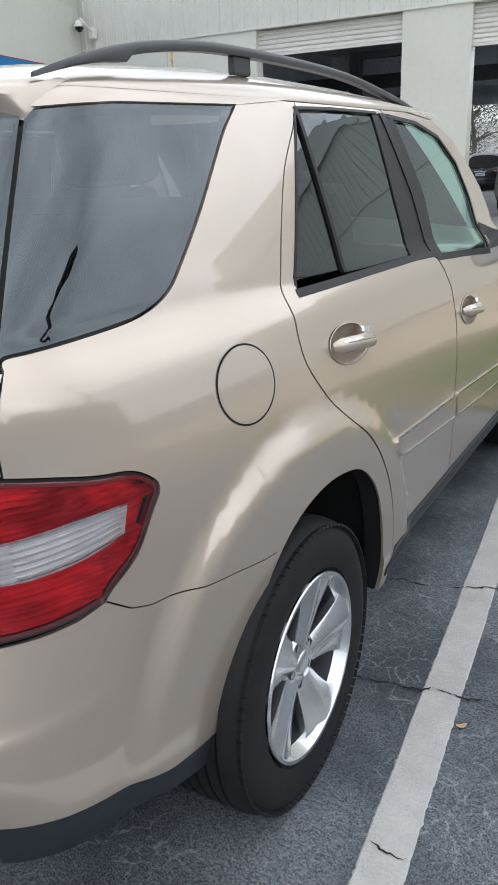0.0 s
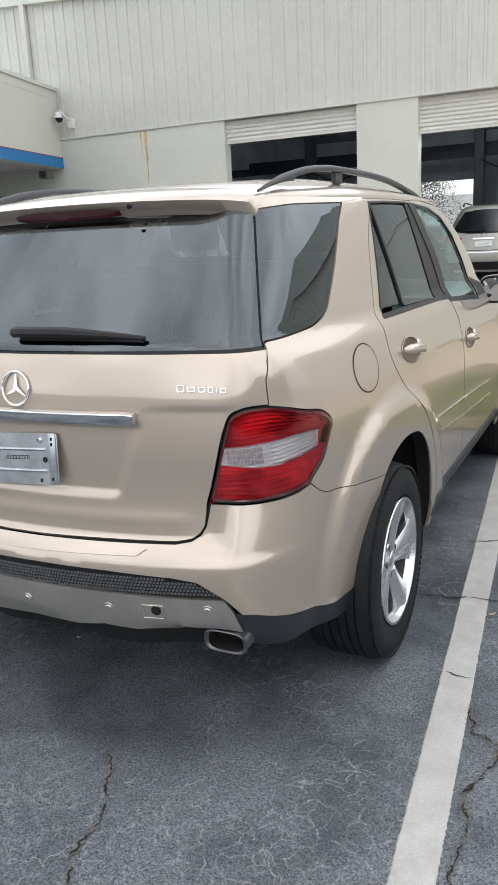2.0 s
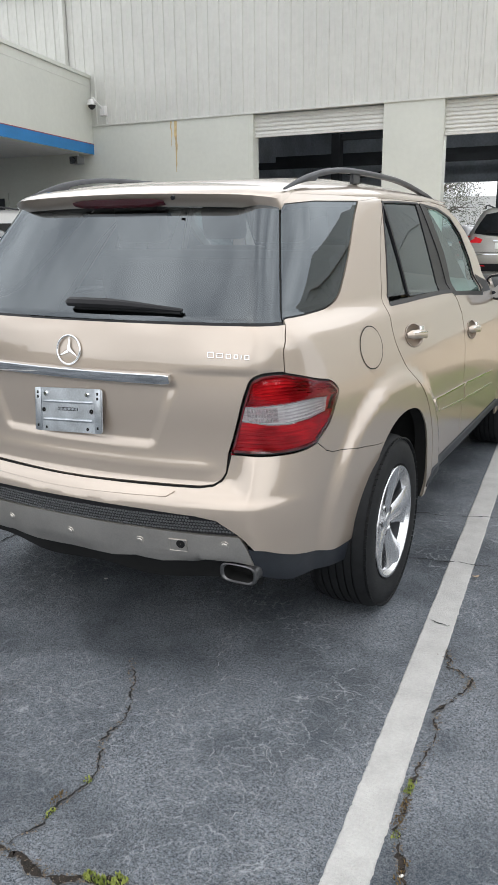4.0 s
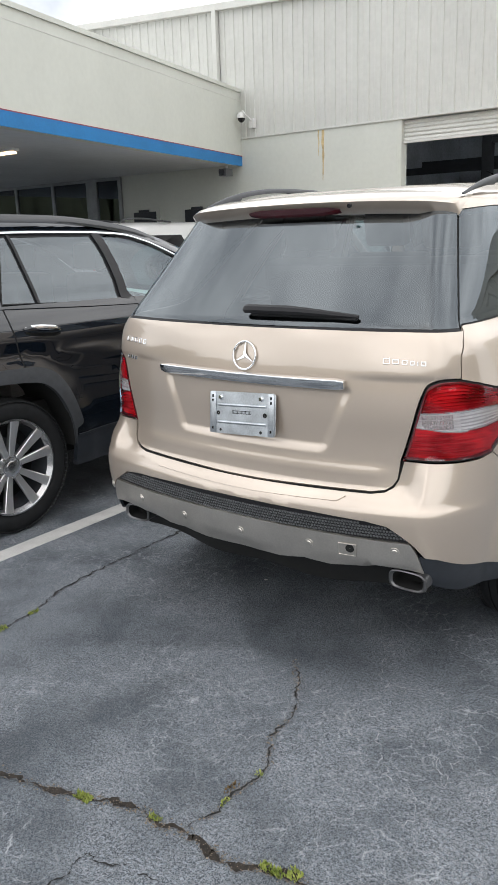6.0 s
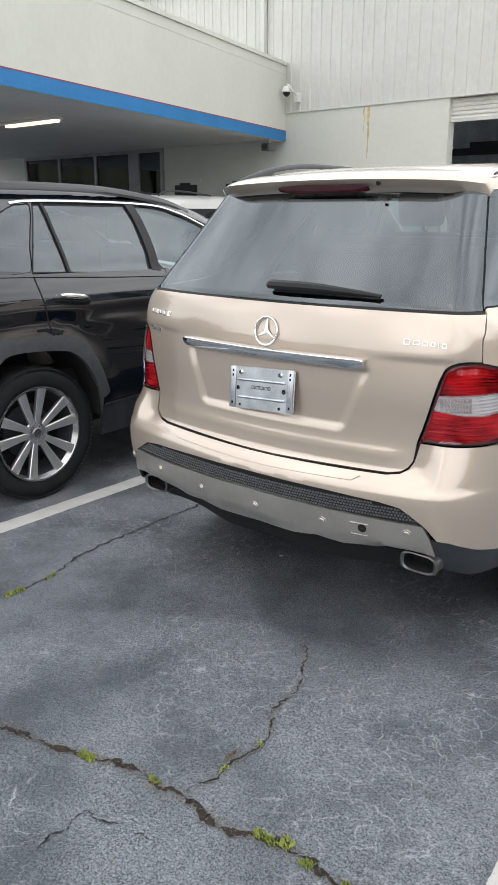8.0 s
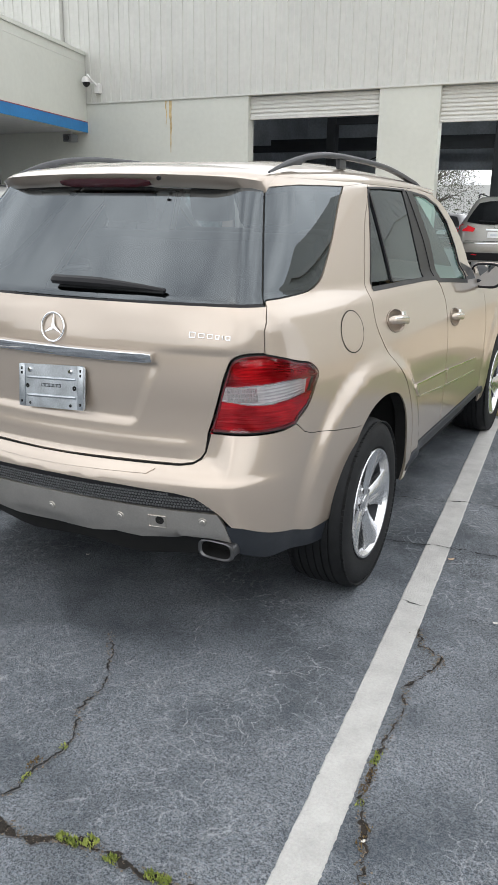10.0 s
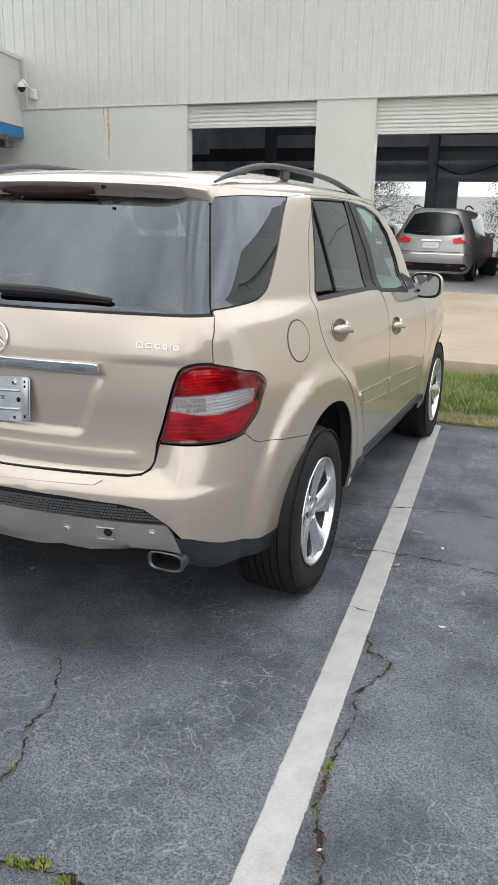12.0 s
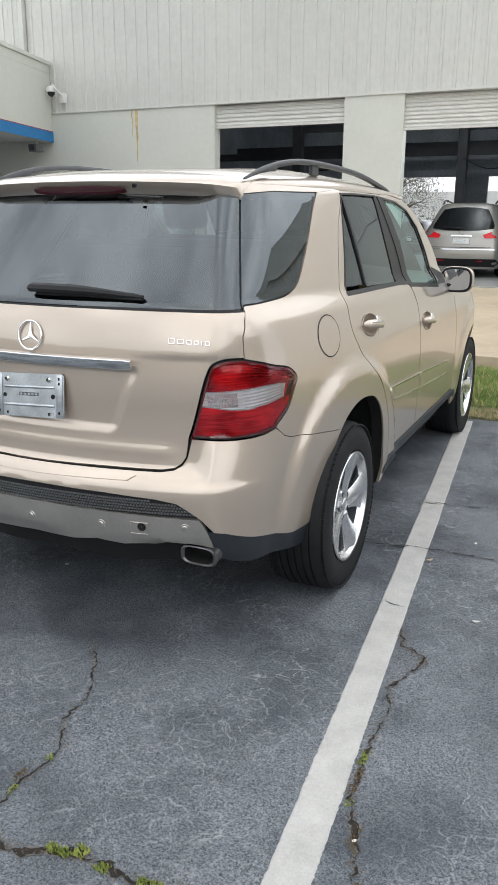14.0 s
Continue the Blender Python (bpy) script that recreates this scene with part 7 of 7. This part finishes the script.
for surface, nm in ((rav, 1), (rav_left, -1)):
    kw = dict(raw=True, surface=surface, step=0.05)
    q_low = flatpoly([(-0.60, 1.275)] + [(0.20, 1.272)] + seam_low + [q for q in R_IN[::-1] if q[0] < 0.455] + [(-0.60, 0.42)])
    patch("quarter_panel", q_low, M["black_paint"], black, **kw)
    q_up = flatpoly([(-0.60, 1.279), (0.20, 1.276), (0.398, 1.285)] + [q for q in R_SEAM[::-1] if q[1] > 1.285] + [(0.50, 1.70), (-0.30, 1.70)])
    patch("quarter_upper", q_up, M["black_paint"], black, holes=[QW], **kw)
    qg = patch("quarter_glass", shrink(QW, 0.004), M["tint"], black, off=-0.006, thick=0.004, label="dark quarter glass", **kw)
    rdoor_low = flatpoly([(0.406, 1.272)] + [(a + 0.006, b) for a, b in seam_low[1:]] + [q for q in R_IN if q[0] > 0.47 and q[1] > 0.50] + [(0.745, 0.48), (1.42, 0.50), (1.44, 0.9), (1.39, 1.255)])
    rd_ = patch("rear_door", rdoor_low, M["black_paint"], black, **kw)
    patch("front_door", flatpoly([(1.396, 1.255), (1.446, 0.9), (1.426, 0.50), (2.50, 0.50), (2.62, 0.9), (2.60, 1.24)]), M["black_paint"], black, **kw)
    patch("front_fender", flatpoly([(2.606, 1.24), (2.626, 0.9), (2.506, 0.50), (2.70, 0.45), (2.76, 0.68), (2.92, 0.82), (3.17, 0.87), (3.42, 0.82), (3.58, 0.68), (3.62, 0.45), (3.95, 0.5), (3.95, 0.95), (3.2, 1.12)]), M["black_paint"], black, **kw)
    frame_out = flatpoly([(0.412, 1.284)] + [(a + 0.007, b) for a, b in R_SEAM[::-1] if b > 1.285] + [(1.345, 1.668), (1.57, 1.652), (1.72, 1.615), (1.84, 1.577), (2.0, 1.515), (2.25, 1.39), (2.48, 1.25), (1.38, 1.25)])
    patch("window_frame", frame_out, M["trim"], black, off=-0.010, thick=0.0, holes=[flatpoly(FIX), flatpoly(MAIN), FRONT], **kw)
    patch("fixed_glass", flatpoly(FIX), M["tint"], rd_, off=-0.012, thick=0.003, label="dark fixed quarter light", **kw)
    patch("door_glass", flatpoly(MAIN), M["tint"], rd_, off=-0.012, thick=0.003, label="dark privacy door glass", **kw)
    patch("front_glass", FRONT, M["tint_front"], black, off=-0.012, thick=0.003, label="clear green door glass", **kw)
    patch("roof_side", flatpoly([(-0.30, 1.704), (0.50, 1.704), (0.59, 1.678), (1.345, 1.672), (1.57, 1.656), (1.72, 1.62), (1.84, 1.582), (2.0, 1.52), (2.25, 1.395), (2.30, 1.42), (2.05, 1.58), (1.84, 1.66), (1.6, 1.72), (1.2, 1.745), (0.5, 1.75), (-0.2, 1.73)]), M["black_paint"], black, **kw)
    patch("arch_cladding", flatpoly(R_OUT + R_IN[::-1]), M["cladding"], black, off=0.016, thick=0.03, label="dark grey plastic arch cladding", **kw)
    patch("rocker", flatpoly([(0.75, 0.476), (1.6, 0.50), (2.6, 0.50), (2.66, 0.30), (0.74, 0.30)]), M["grey_trim"], black, off=0.012, thick=0.03, label="dark grey plastic sill", **kw)

    def rband(name, pts, width, material, off, raised, parent=black):
        P, N = surface(np.array([q[0] for q in pts]), np.array([q[1] for q in pts]), off)
        T = np.gradient(P, axis=0)
        T /= np.linalg.norm(T, axis=1, keepdims=True)
        B = np.cross(T, N)
        bm = bmesh.new()
        prev = None
        for p, n_, b in zip(P, N, B):
            row = [bm.verts.new(tuple(v)) for v in (p - b * width / 2, p - b * width / 2 + n_ * raised, p + b * width / 2 + n_ * raised, p + b * width / 2)]
            if prev:
                for k in range(3):
                    bm.faces.new((prev[k], prev[k + 1], row[k + 1], row[k]))
            prev = row
        return part(name, bm, material, parent, smooth=30)

    rband("chrome_line", dense([(0.425, 1.652), (0.50, 1.661), (0.60, 1.666), (0.82, 1.667), (1.20, 1.662), (1.345, 1.658), (1.567, 1.643), (1.718, 1.606), (1.833, 1.568), (2.05, 1.47)], 4), 0.016, M["chrome"], -0.002, 0.006)
    rband("belt_line", dense([(-0.5, 1.283), (0.0, 1.277), (0.40, 1.262), (1.0, 1.232), (1.4, 1.216)], 5), 0.016, M["black_paint"], -0.002, 0.008)
    rband("shut_line", R_SEAM, 0.008, M["gap"], 0.0005, 0.0)
    rband("bar", dense([(0.640, 1.655), (0.648, 1.46), (0.652, 1.272)], 4), 0.019, M["trim"], -0.010, 0.010)
    rband("pillar_cover", dense([(1.31, 1.655), (1.338, 1.50), (1.335, 1.36), (1.318, 1.25)], 4), 0.07, M["trim"], -0.010, 0.012)
    rband("sill_line", dense([(0.76, 0.486), (1.2, 0.494), (2.6, 0.502)], 4), 0.010, M["grey_trim"], 0.010, 0.010)
    # door handle
    h = new("door_handle")
    h.parent = black
    for part_name, dz, w, rr, mt, sec in (("handle_cup", -0.010, 0.12, 0.004, "gap", ring_section(0.026, 0.010, 10)), ("handle_bar", 0.0, 0.125, 0.024, "black_paint", ring_section(0.022, 0.012, 10)), ("handle_inlay", 0.006, 0.112, 0.036, "chrome", ring_section(0.015, 0.006, 10))):
        P, N = surface(np.linspace(0.602 - w, 0.602 + w, 9), np.linspace(1.140, 1.116, 9) + dz, 0.0)
        bump_ = np.sin(np.linspace(0, math.pi, 9)) ** 0.5
        part(part_name, sweep([Vector(a) + Vector(n_) * (rr * k) for a, n_, k in zip(P, N, bump_)], sec, scales=[0.5, 0.9, 1, 1, 1, 1, 1, 0.9, 0.5], up=(1, 0, 0)), M[mt], h, smooth=60)
    # well
    bm = bmesh.new()
    prev = None
    for y, z in R_IN:
        e = surface(np.array([y]), np.array([z]), 0.0)[0][0]
        row = [bm.verts.new(e), bm.verts.new((RX + (0.5 if nm > 0 else -0.5), y, z)), bm.verts.new((RX + (0.48 if nm > 0 else -0.48), 0.31, 0.38))]
        if prev:
            for k in range(2):
                bm.faces.new((prev[k], prev[k + 1], row[k + 1], row[k]))
        prev = row
    part("wheel_well", bm, M["well"], black)
    # roof rail
    pts = dense([(-0.35, 1.715), (-0.1, 1.742), (0.17, 1.75), (0.40, 1.760), (0.73, 1.760), (1.1, 1.750), (1.42, 1.718), (1.7, 1.670), (1.89, 1.607)], 5)
    part("roof_rail", sweep([(RX + nm * 0.575, y, z) for y, z in pts], [(-0.018, -0.035), (0.018, -0.035), (0.018, 0.0), (0.008, 0.012), (-0.008, 0.012), (-0.018, 0.0)]), M["black_paint"], black, smooth=40)
# roof, tail and nose close the body
bm = bmesh.new()
rows = []
for y in np.linspace(-0.55, 2.3, 30):
    zt = float(rav_roof(y))
    e = float(rav_point(np.array([y]), np.array([zt - 0.07]))[0][0]) - RX
    rows.append([bm.verts.new((RX + e * f, y, zt - 0.075 + 0.085 * (1 - abs(f) ** 3) ** 0.7)) for f in np.linspace(-1, 1, 21)])
for a, b in zip(rows, rows[1:]):
    for k in range(20):
        bm.faces.new((a[k], a[k + 1], b[k + 1], b[k]))
part("roof", bm, M["black_paint"], black, smooth=60)
bm = bmesh.new()
rows = []
for z, y, w in ((0.35, -0.60, 0.62), (0.6, -0.66, 0.64), (1.0, -0.64, 0.64), (1.25, -0.58, 0.60), (1.70, -0.28, 0.45)):
    rows.append([bm.verts.new((RX + w * f, y + 0.10 * f * f, z)) for f in np.linspace(-1, 1, 9)])
for a, b in zip(rows, rows[1:]):
    for k in range(8):
        bm.faces.new((a[k], a[k + 1], b[k + 1], b[k]))
part("tailgate", bm, M["black_paint"], black, smooth=60)
bm = bmesh.new()
rows = []
for z, y, w in ((1.62, 2.10, 0.5), (1.22, 2.75, 0.72), (1.12, 3.4, 0.74), (0.98, 3.85, 0.66), (0.4, 3.98, 0.62)):
    rows.append([bm.verts.new((RX + w * f, y - 0.08 * f * f, z + 0.03 * (1 - f * f))) for f in np.linspace(-1, 1, 9)])
for a, b in zip(rows, rows[1:]):
    for k in range(8):
        bm.faces.new((a[k], a[k + 1], b[k + 1], b[k]))
part("bonnet", bm, M["black_paint"], black, smooth=60)
part("cabin_floor", box(RX - 0.78, RX + 0.78, -0.4, 3.0, 0.35, 0.70), M["well"], black)
for x, y in ((-0.38, 0.62), (0.38, 0.62), (-0.38, 1.5), (0.38, 1.5)):
    t = new("seat")
    t.parent = black
    part("backrest", box(RX + x - 0.24, RX + x + 0.24, y - 0.07, y + 0.07, 0.7, 1.40, 0.05), M["leather"], t, smooth=True)
    part("headrest", box(RX + x - 0.12, RX + x + 0.12, y - 0.09, y + 0.02, 1.42, 1.60, 0.04), M["leather"], t, smooth=True)
for wy in (0.315, 3.17):
    for s in SIDES:
        w = wheel_thing(black, s, 0.388, 0.268, 0.118, 10, 1)
        w.location = (RX + 0.800 * s, wy, 0.385)
        w.rotation_euler.x = 0.12

# ---- cars in and behind the workshop ----
def rear_car(name, label, x, y, z0, w, h, length, paint, belt, tilt=0.32, lamp_mat=None):
    """A car seen from behind: tapered body shell, rear glass, lamps, bumper, plate and wheels."""
    t = thing(name, label, "car", Matrix.Translation((x, y, z0)))
    hw = w / 2
    lamp_mat = lamp_mat or M["red_lens"]
    bm = bmesh.new()
    secs = []
    for fz, fw, fy in ((0.12, 0.86, 0.10), (0.20, 0.95, 0.03), (0.30, 1.0, 0.0), (0.40, 1.0, 0.02), (0.47, 0.985, 0.05), (belt, 0.955, 0.08), (0.72, 0.86, 0.16 + tilt * 0.4), (0.86, 0.76, 0.18 + tilt * 0.8), (0.945, 0.68, 0.20 + tilt), (0.985, 0.58, 0.30 + tilt), (1.0, 0.40, 0.45 + tilt)):
        ring = []
        n = 25
        for k in range(n):
            f = -1 + 2 * k / (n - 1)
            ax = math.copysign(1 - (1 - abs(f)) ** 1.6, f)
            yy = fy + 0.34 * max(0.0, abs(f) - 0.55) ** 2 / 0.2025
            ring.append(bm.verts.new((hw * fw * ax, yy, h * fz)))
        back = fy + length * (0.62 if fz > belt + 0.02 else 0.96)
        ring += [bm.verts.new((hw * fw, back, h * fz)), bm.verts.new((-hw * fw, back, h * fz))]
        secs.append(ring)
    m = len(secs[0])
    for a, b in zip(secs, secs[1:]):
        for k in range(m):
            bm.faces.new((a[k], a[(k + 1) % m], b[(k + 1) % m], b[k]))
    bm.faces.new(secs[-1])
    bm.faces.new(secs[0][::-1])
    part("body", bm, paint, t, smooth=50)

    def skin(part_name, pts, material, off, label_=""):
        """A panel laid on the tail, given by (x share, height share) points."""
        zs = [0.12, 0.20, 0.30, 0.40, 0.47, belt, 0.72, 0.86, 0.945]
        ys_ = [0.10, 0.03, 0.0, 0.02, 0.05, 0.08, 0.16 + tilt * 0.4, 0.18 + tilt * 0.8, 0.20 + tilt]
        ws_ = [0.86, 0.95, 1.0, 1.0, 0.985, 0.955, 0.86, 0.76, 0.68]
        b2 = bmesh.new()
        vs_ = []
        fine = []
        for (fa_, za_), (fb_, zb_) in zip(pts, pts[1:] + pts[:1]):
            m_ = max(1, int(abs(fb_ - fa_) / 0.12))
            fine += [(fa_ + (fb_ - fa_) * q / m_, za_ + (zb_ - za_) * q / m_) for q in range(m_)]
        for f, fz in fine:
            ff = min(1, abs(f))
            par = 1 - (1 - ff) ** (1 / 1.6)
            yy = np.interp(fz, zs, ys_) + 0.34 * max(0.0, par - 0.55) ** 2 / 0.2025
            vs_.append(b2.verts.new((hw * np.interp(fz, zs, ws_) * f, yy - off, h * fz)))
        b2.faces.new(vs_)
        r = bmesh.ops.extrude_face_region(b2, geom=list(b2.faces))
        bmesh.ops.translate(b2, vec=(0, 0.04, 0), verts=[v for v in r["geom"] if isinstance(v, bmesh.types.BMVert)])
        bmesh.ops.triangulate(b2, faces=b2.faces)
        return part(part_name, b2, material, t, label_)

    skin("rear_glass", [(-0.80, 0.655), (-0.4, 0.63), (0, 0.625), (0.4, 0.63), (0.80, 0.655), (0.83, 0.70), (0.80, 0.80), (0.74, 0.91), (0.4, 0.935), (0, 0.94), (-0.4, 0.935), (-0.74, 0.91), (-0.80, 0.80), (-0.83, 0.70)], M["shop_glass"], 0.014, "dark rear window")
    for s in SIDES:
        skin("tail_lamp", [(0.52 * s, 0.575), (0.56 * s, 0.53), (0.80 * s, 0.535), (0.95 * s, 0.56), (0.97 * s, 0.60), (0.90 * s, 0.625), (0.70 * s, 0.61)], lamp_mat, 0.020, "red tail lamp")
        if lamp_mat is M["red_lens"]:
            skin("lamp_insert", [(0.56 * s, 0.575), (0.60 * s, 0.555), (0.74 * s, 0.56), (0.72 * s, 0.59)], M["clear_lens"], 0.026)
        skin("reflector", [(0.42 * s, 0.218), (0.56 * s, 0.222), (0.56 * s, 0.235), (0.42 * s, 0.232)], M["red_lens"], 0.022)
    skin("plate", [(-0.20, 0.455), (0.20, 0.455), (0.20, 0.535), (-0.20, 0.535)], M["white"], 0.035, "blank pale number plate")
    skin("plate_bar", [(-0.13, 0.478), (0.13, 0.478), (0.13, 0.505), (-0.13, 0.505)], M["plate"], 0.040)
    skin("handle_strip", [(-0.26, 0.552), (0.26, 0.552), (0.25, 0.572), (-0.25, 0.572)], M["chrome"], 0.032)
    skin("bumper_line", [(-0.93, 0.375), (0.93, 0.375), (0.93, 0.388), (-0.93, 0.388)], M["chrome"], 0.018)
    skin("gate_line", [(-0.72, 0.405), (0.72, 0.405), (0.72, 0.411), (-0.72, 0.411)], M["gap"], 0.012)
    skin("lower_valance", [(-0.90, 0.15), (0.90, 0.15), (0.95, 0.20), (0.86, 0.255), (-0.86, 0.255), (-0.95, 0.20)], M["trim"], 0.020, "black lower valance")
    ring = sweep([(0.055 * math.cos(a), 0.03 - 0.03, 0.055 * math.sin(a)) for a in np.linspace(0, 2 * math.pi, 25)], ring_section(0.006, 0.006, 6), up=(0, 1, 0), caps=False)
    ring.transform(Matrix.Translation((0, 0.045, h * 0.605)))
    part("emblem", ring, M["chrome"], t, smooth=60)
    part("wiper", rod((0.05, 0.02 + tilt * 0.25, h * 0.66), (-0.45, 0.05 + tilt * 0.3, h * 0.675), 0.012, 6), M["trim"], t)
    for s in SIDES:
        for wy in (0.95, length - 0.9):
            tb = tyre_bm(0.37, 0.125, 0.25)
            tb.transform(Matrix.Translation((s * (hw - 0.13), wy, 0.37)))
            wt = part("wheel", tb, M["rubber"], t, smooth=40)
            db = lathe([(s * (hw - 0.02), 0.001), (s * (hw - 0.03), 0.2), (s * (hw - 0.06), 0.252)], 24, "X", m=Matrix.Translation((0, wy, 0.37)))
            part("rim", db, M["alloy"], wt, smooth=40)
        mr = bmesh.new()
        bmesh.ops.create_uvsphere(mr, u_segments=14, v_segments=10, radius=1, matrix=Matrix.Translation((s * (hw + 0.10), length * 0.6, h * 0.62)) @ Matrix.Diagonal((0.11, 0.07, 0.08, 1)))
        part("mirror", mr, paint, t, smooth=60)
        part("roof_rail", sweep(spline([(s * hw * 0.63, 0.55 + tilt, h * 0.99), (s * hw * 0.65, 0.7 + tilt, h * 1.025), (s * hw * 0.66, 1.4, h * 1.035), (s * hw * 0.64, 2.3, h * 1.0)], 5), ring_section(0.02, 0.018, 8)), M["rail"], t, smooth=50)
        sb = bmesh.new()
        q = [(s * hw * 0.962, 0.75, h * 0.60), (s * hw * 0.90, 0.8, h * 0.70), (s * hw * 0.79, 0.9, h * 0.86), (s * hw * 0.79, length * 0.55, h * 0.86), (s * hw * 0.962, length * 0.6, h * 0.60)]
        sb.faces.new([sb.verts.new(v) for v in q])
        part("side_glass", sb, M["lens"], t)
    return t


rear_car("silver_crossover", "silver beige crossover with lit red lamps in the workshop bay", -1.67, 17.95, 0.2, 2.02, 1.78, 4.9, M["silver_paint"], 0.60, 0.32, M["lit_red"])
rear_car("dark_car", "dark car standing behind the workshop", -6.3, 31.5, 0.0, 1.85, 1.55, 4.6, M["dark_paint"], 0.60, 0.45)
rear_car("dark_car", "dark car standing behind the workshop", 0.9, 31.8, 0.0, 1.9, 1.6, 4.6, M["dark_paint"], 0.60, 0.45)
van = rear_car("white_van", "white van standing under the canopy edge", -11.05, 8.7, 0.0, 1.90, 1.98, 4.5, M["white_paint"], 0.60, 0.20)
part("brake_light", box(-0.16, 0.16, 0.375, 0.42, 1.90, 1.935, 0.006), M["red_lens"], van, "red high brake light")


# ---- workshop clutter ----
def traffic_cone(x, y, z):
    t = thing("traffic_cone", "orange traffic cone with a white collar in the workshop", "cone", Matrix.Translation((x, y, z)), "traffic cones")
    part("base", box(-0.17, 0.17, -0.17, 0.17, 0.0, 0.03, 0.008), M["orange"], t)
    part("cone", lathe([(0.03, 0.13), (0.25, 0.085), (0.45, 0.048), (0.60, 0.025), (0.60, 0.001)], 20, "Z"), M["orange"], t, smooth=50)
    part("collar", lathe([(0.30, 0.078), (0.30, 0.081), (0.42, 0.057), (0.42, 0.053)], 20, "Z"), M["white"], t, "white reflective collar", smooth=50)


workbench = thing("workbench", "dark steel workbench with tools against the bay", "bench", Matrix.Translation((-0.05, 21.6, 0.2)))
part("top", box(-0.95, 0.75, 0.5, 1.1, 0.42, 0.48, 0.01), M["steel_dark"], workbench)
for bx in (-0.90, 0.62):
    for by in (0.54, 1.0):
        part("leg", box(bx, bx + 0.06, by, by + 0.06, 0.0, 0.42), M["steel_dark"], workbench)
traffic_cone(-0.80, 22.35, 0.681)
traffic_cone(-0.42, 22.35, 0.681)
crate = thing("waste_bin", "black plastic waste bin with a folded rim", "bin", Matrix.Translation((-0.62, 21.76, 0.2)))
bm = bmesh.new()
rows = []
for z, h in ((0.0, 0.16), (0.02, 0.18), (0.44, 0.215), (0.46, 0.235), (0.50, 0.235), (0.50, 0.205), (0.06, 0.165)):
    rows.append([bm.verts.new((sx * h, sy * h * 0.8, z)) for sx, sy in ((-1, -1), (1, -1), (1, 1), (-1, 1))])
for p0, p1 in zip(rows, rows[1:]):
    for k in range(4):
        bm.faces.new((p0[k], p0[(k + 1) % 4], p1[(k + 1) % 4], p1[k]))
bm.faces.new(rows[0][::-1])
bm.faces.new(rows[-1])
part("bin_body", bm, M["trim"], crate)
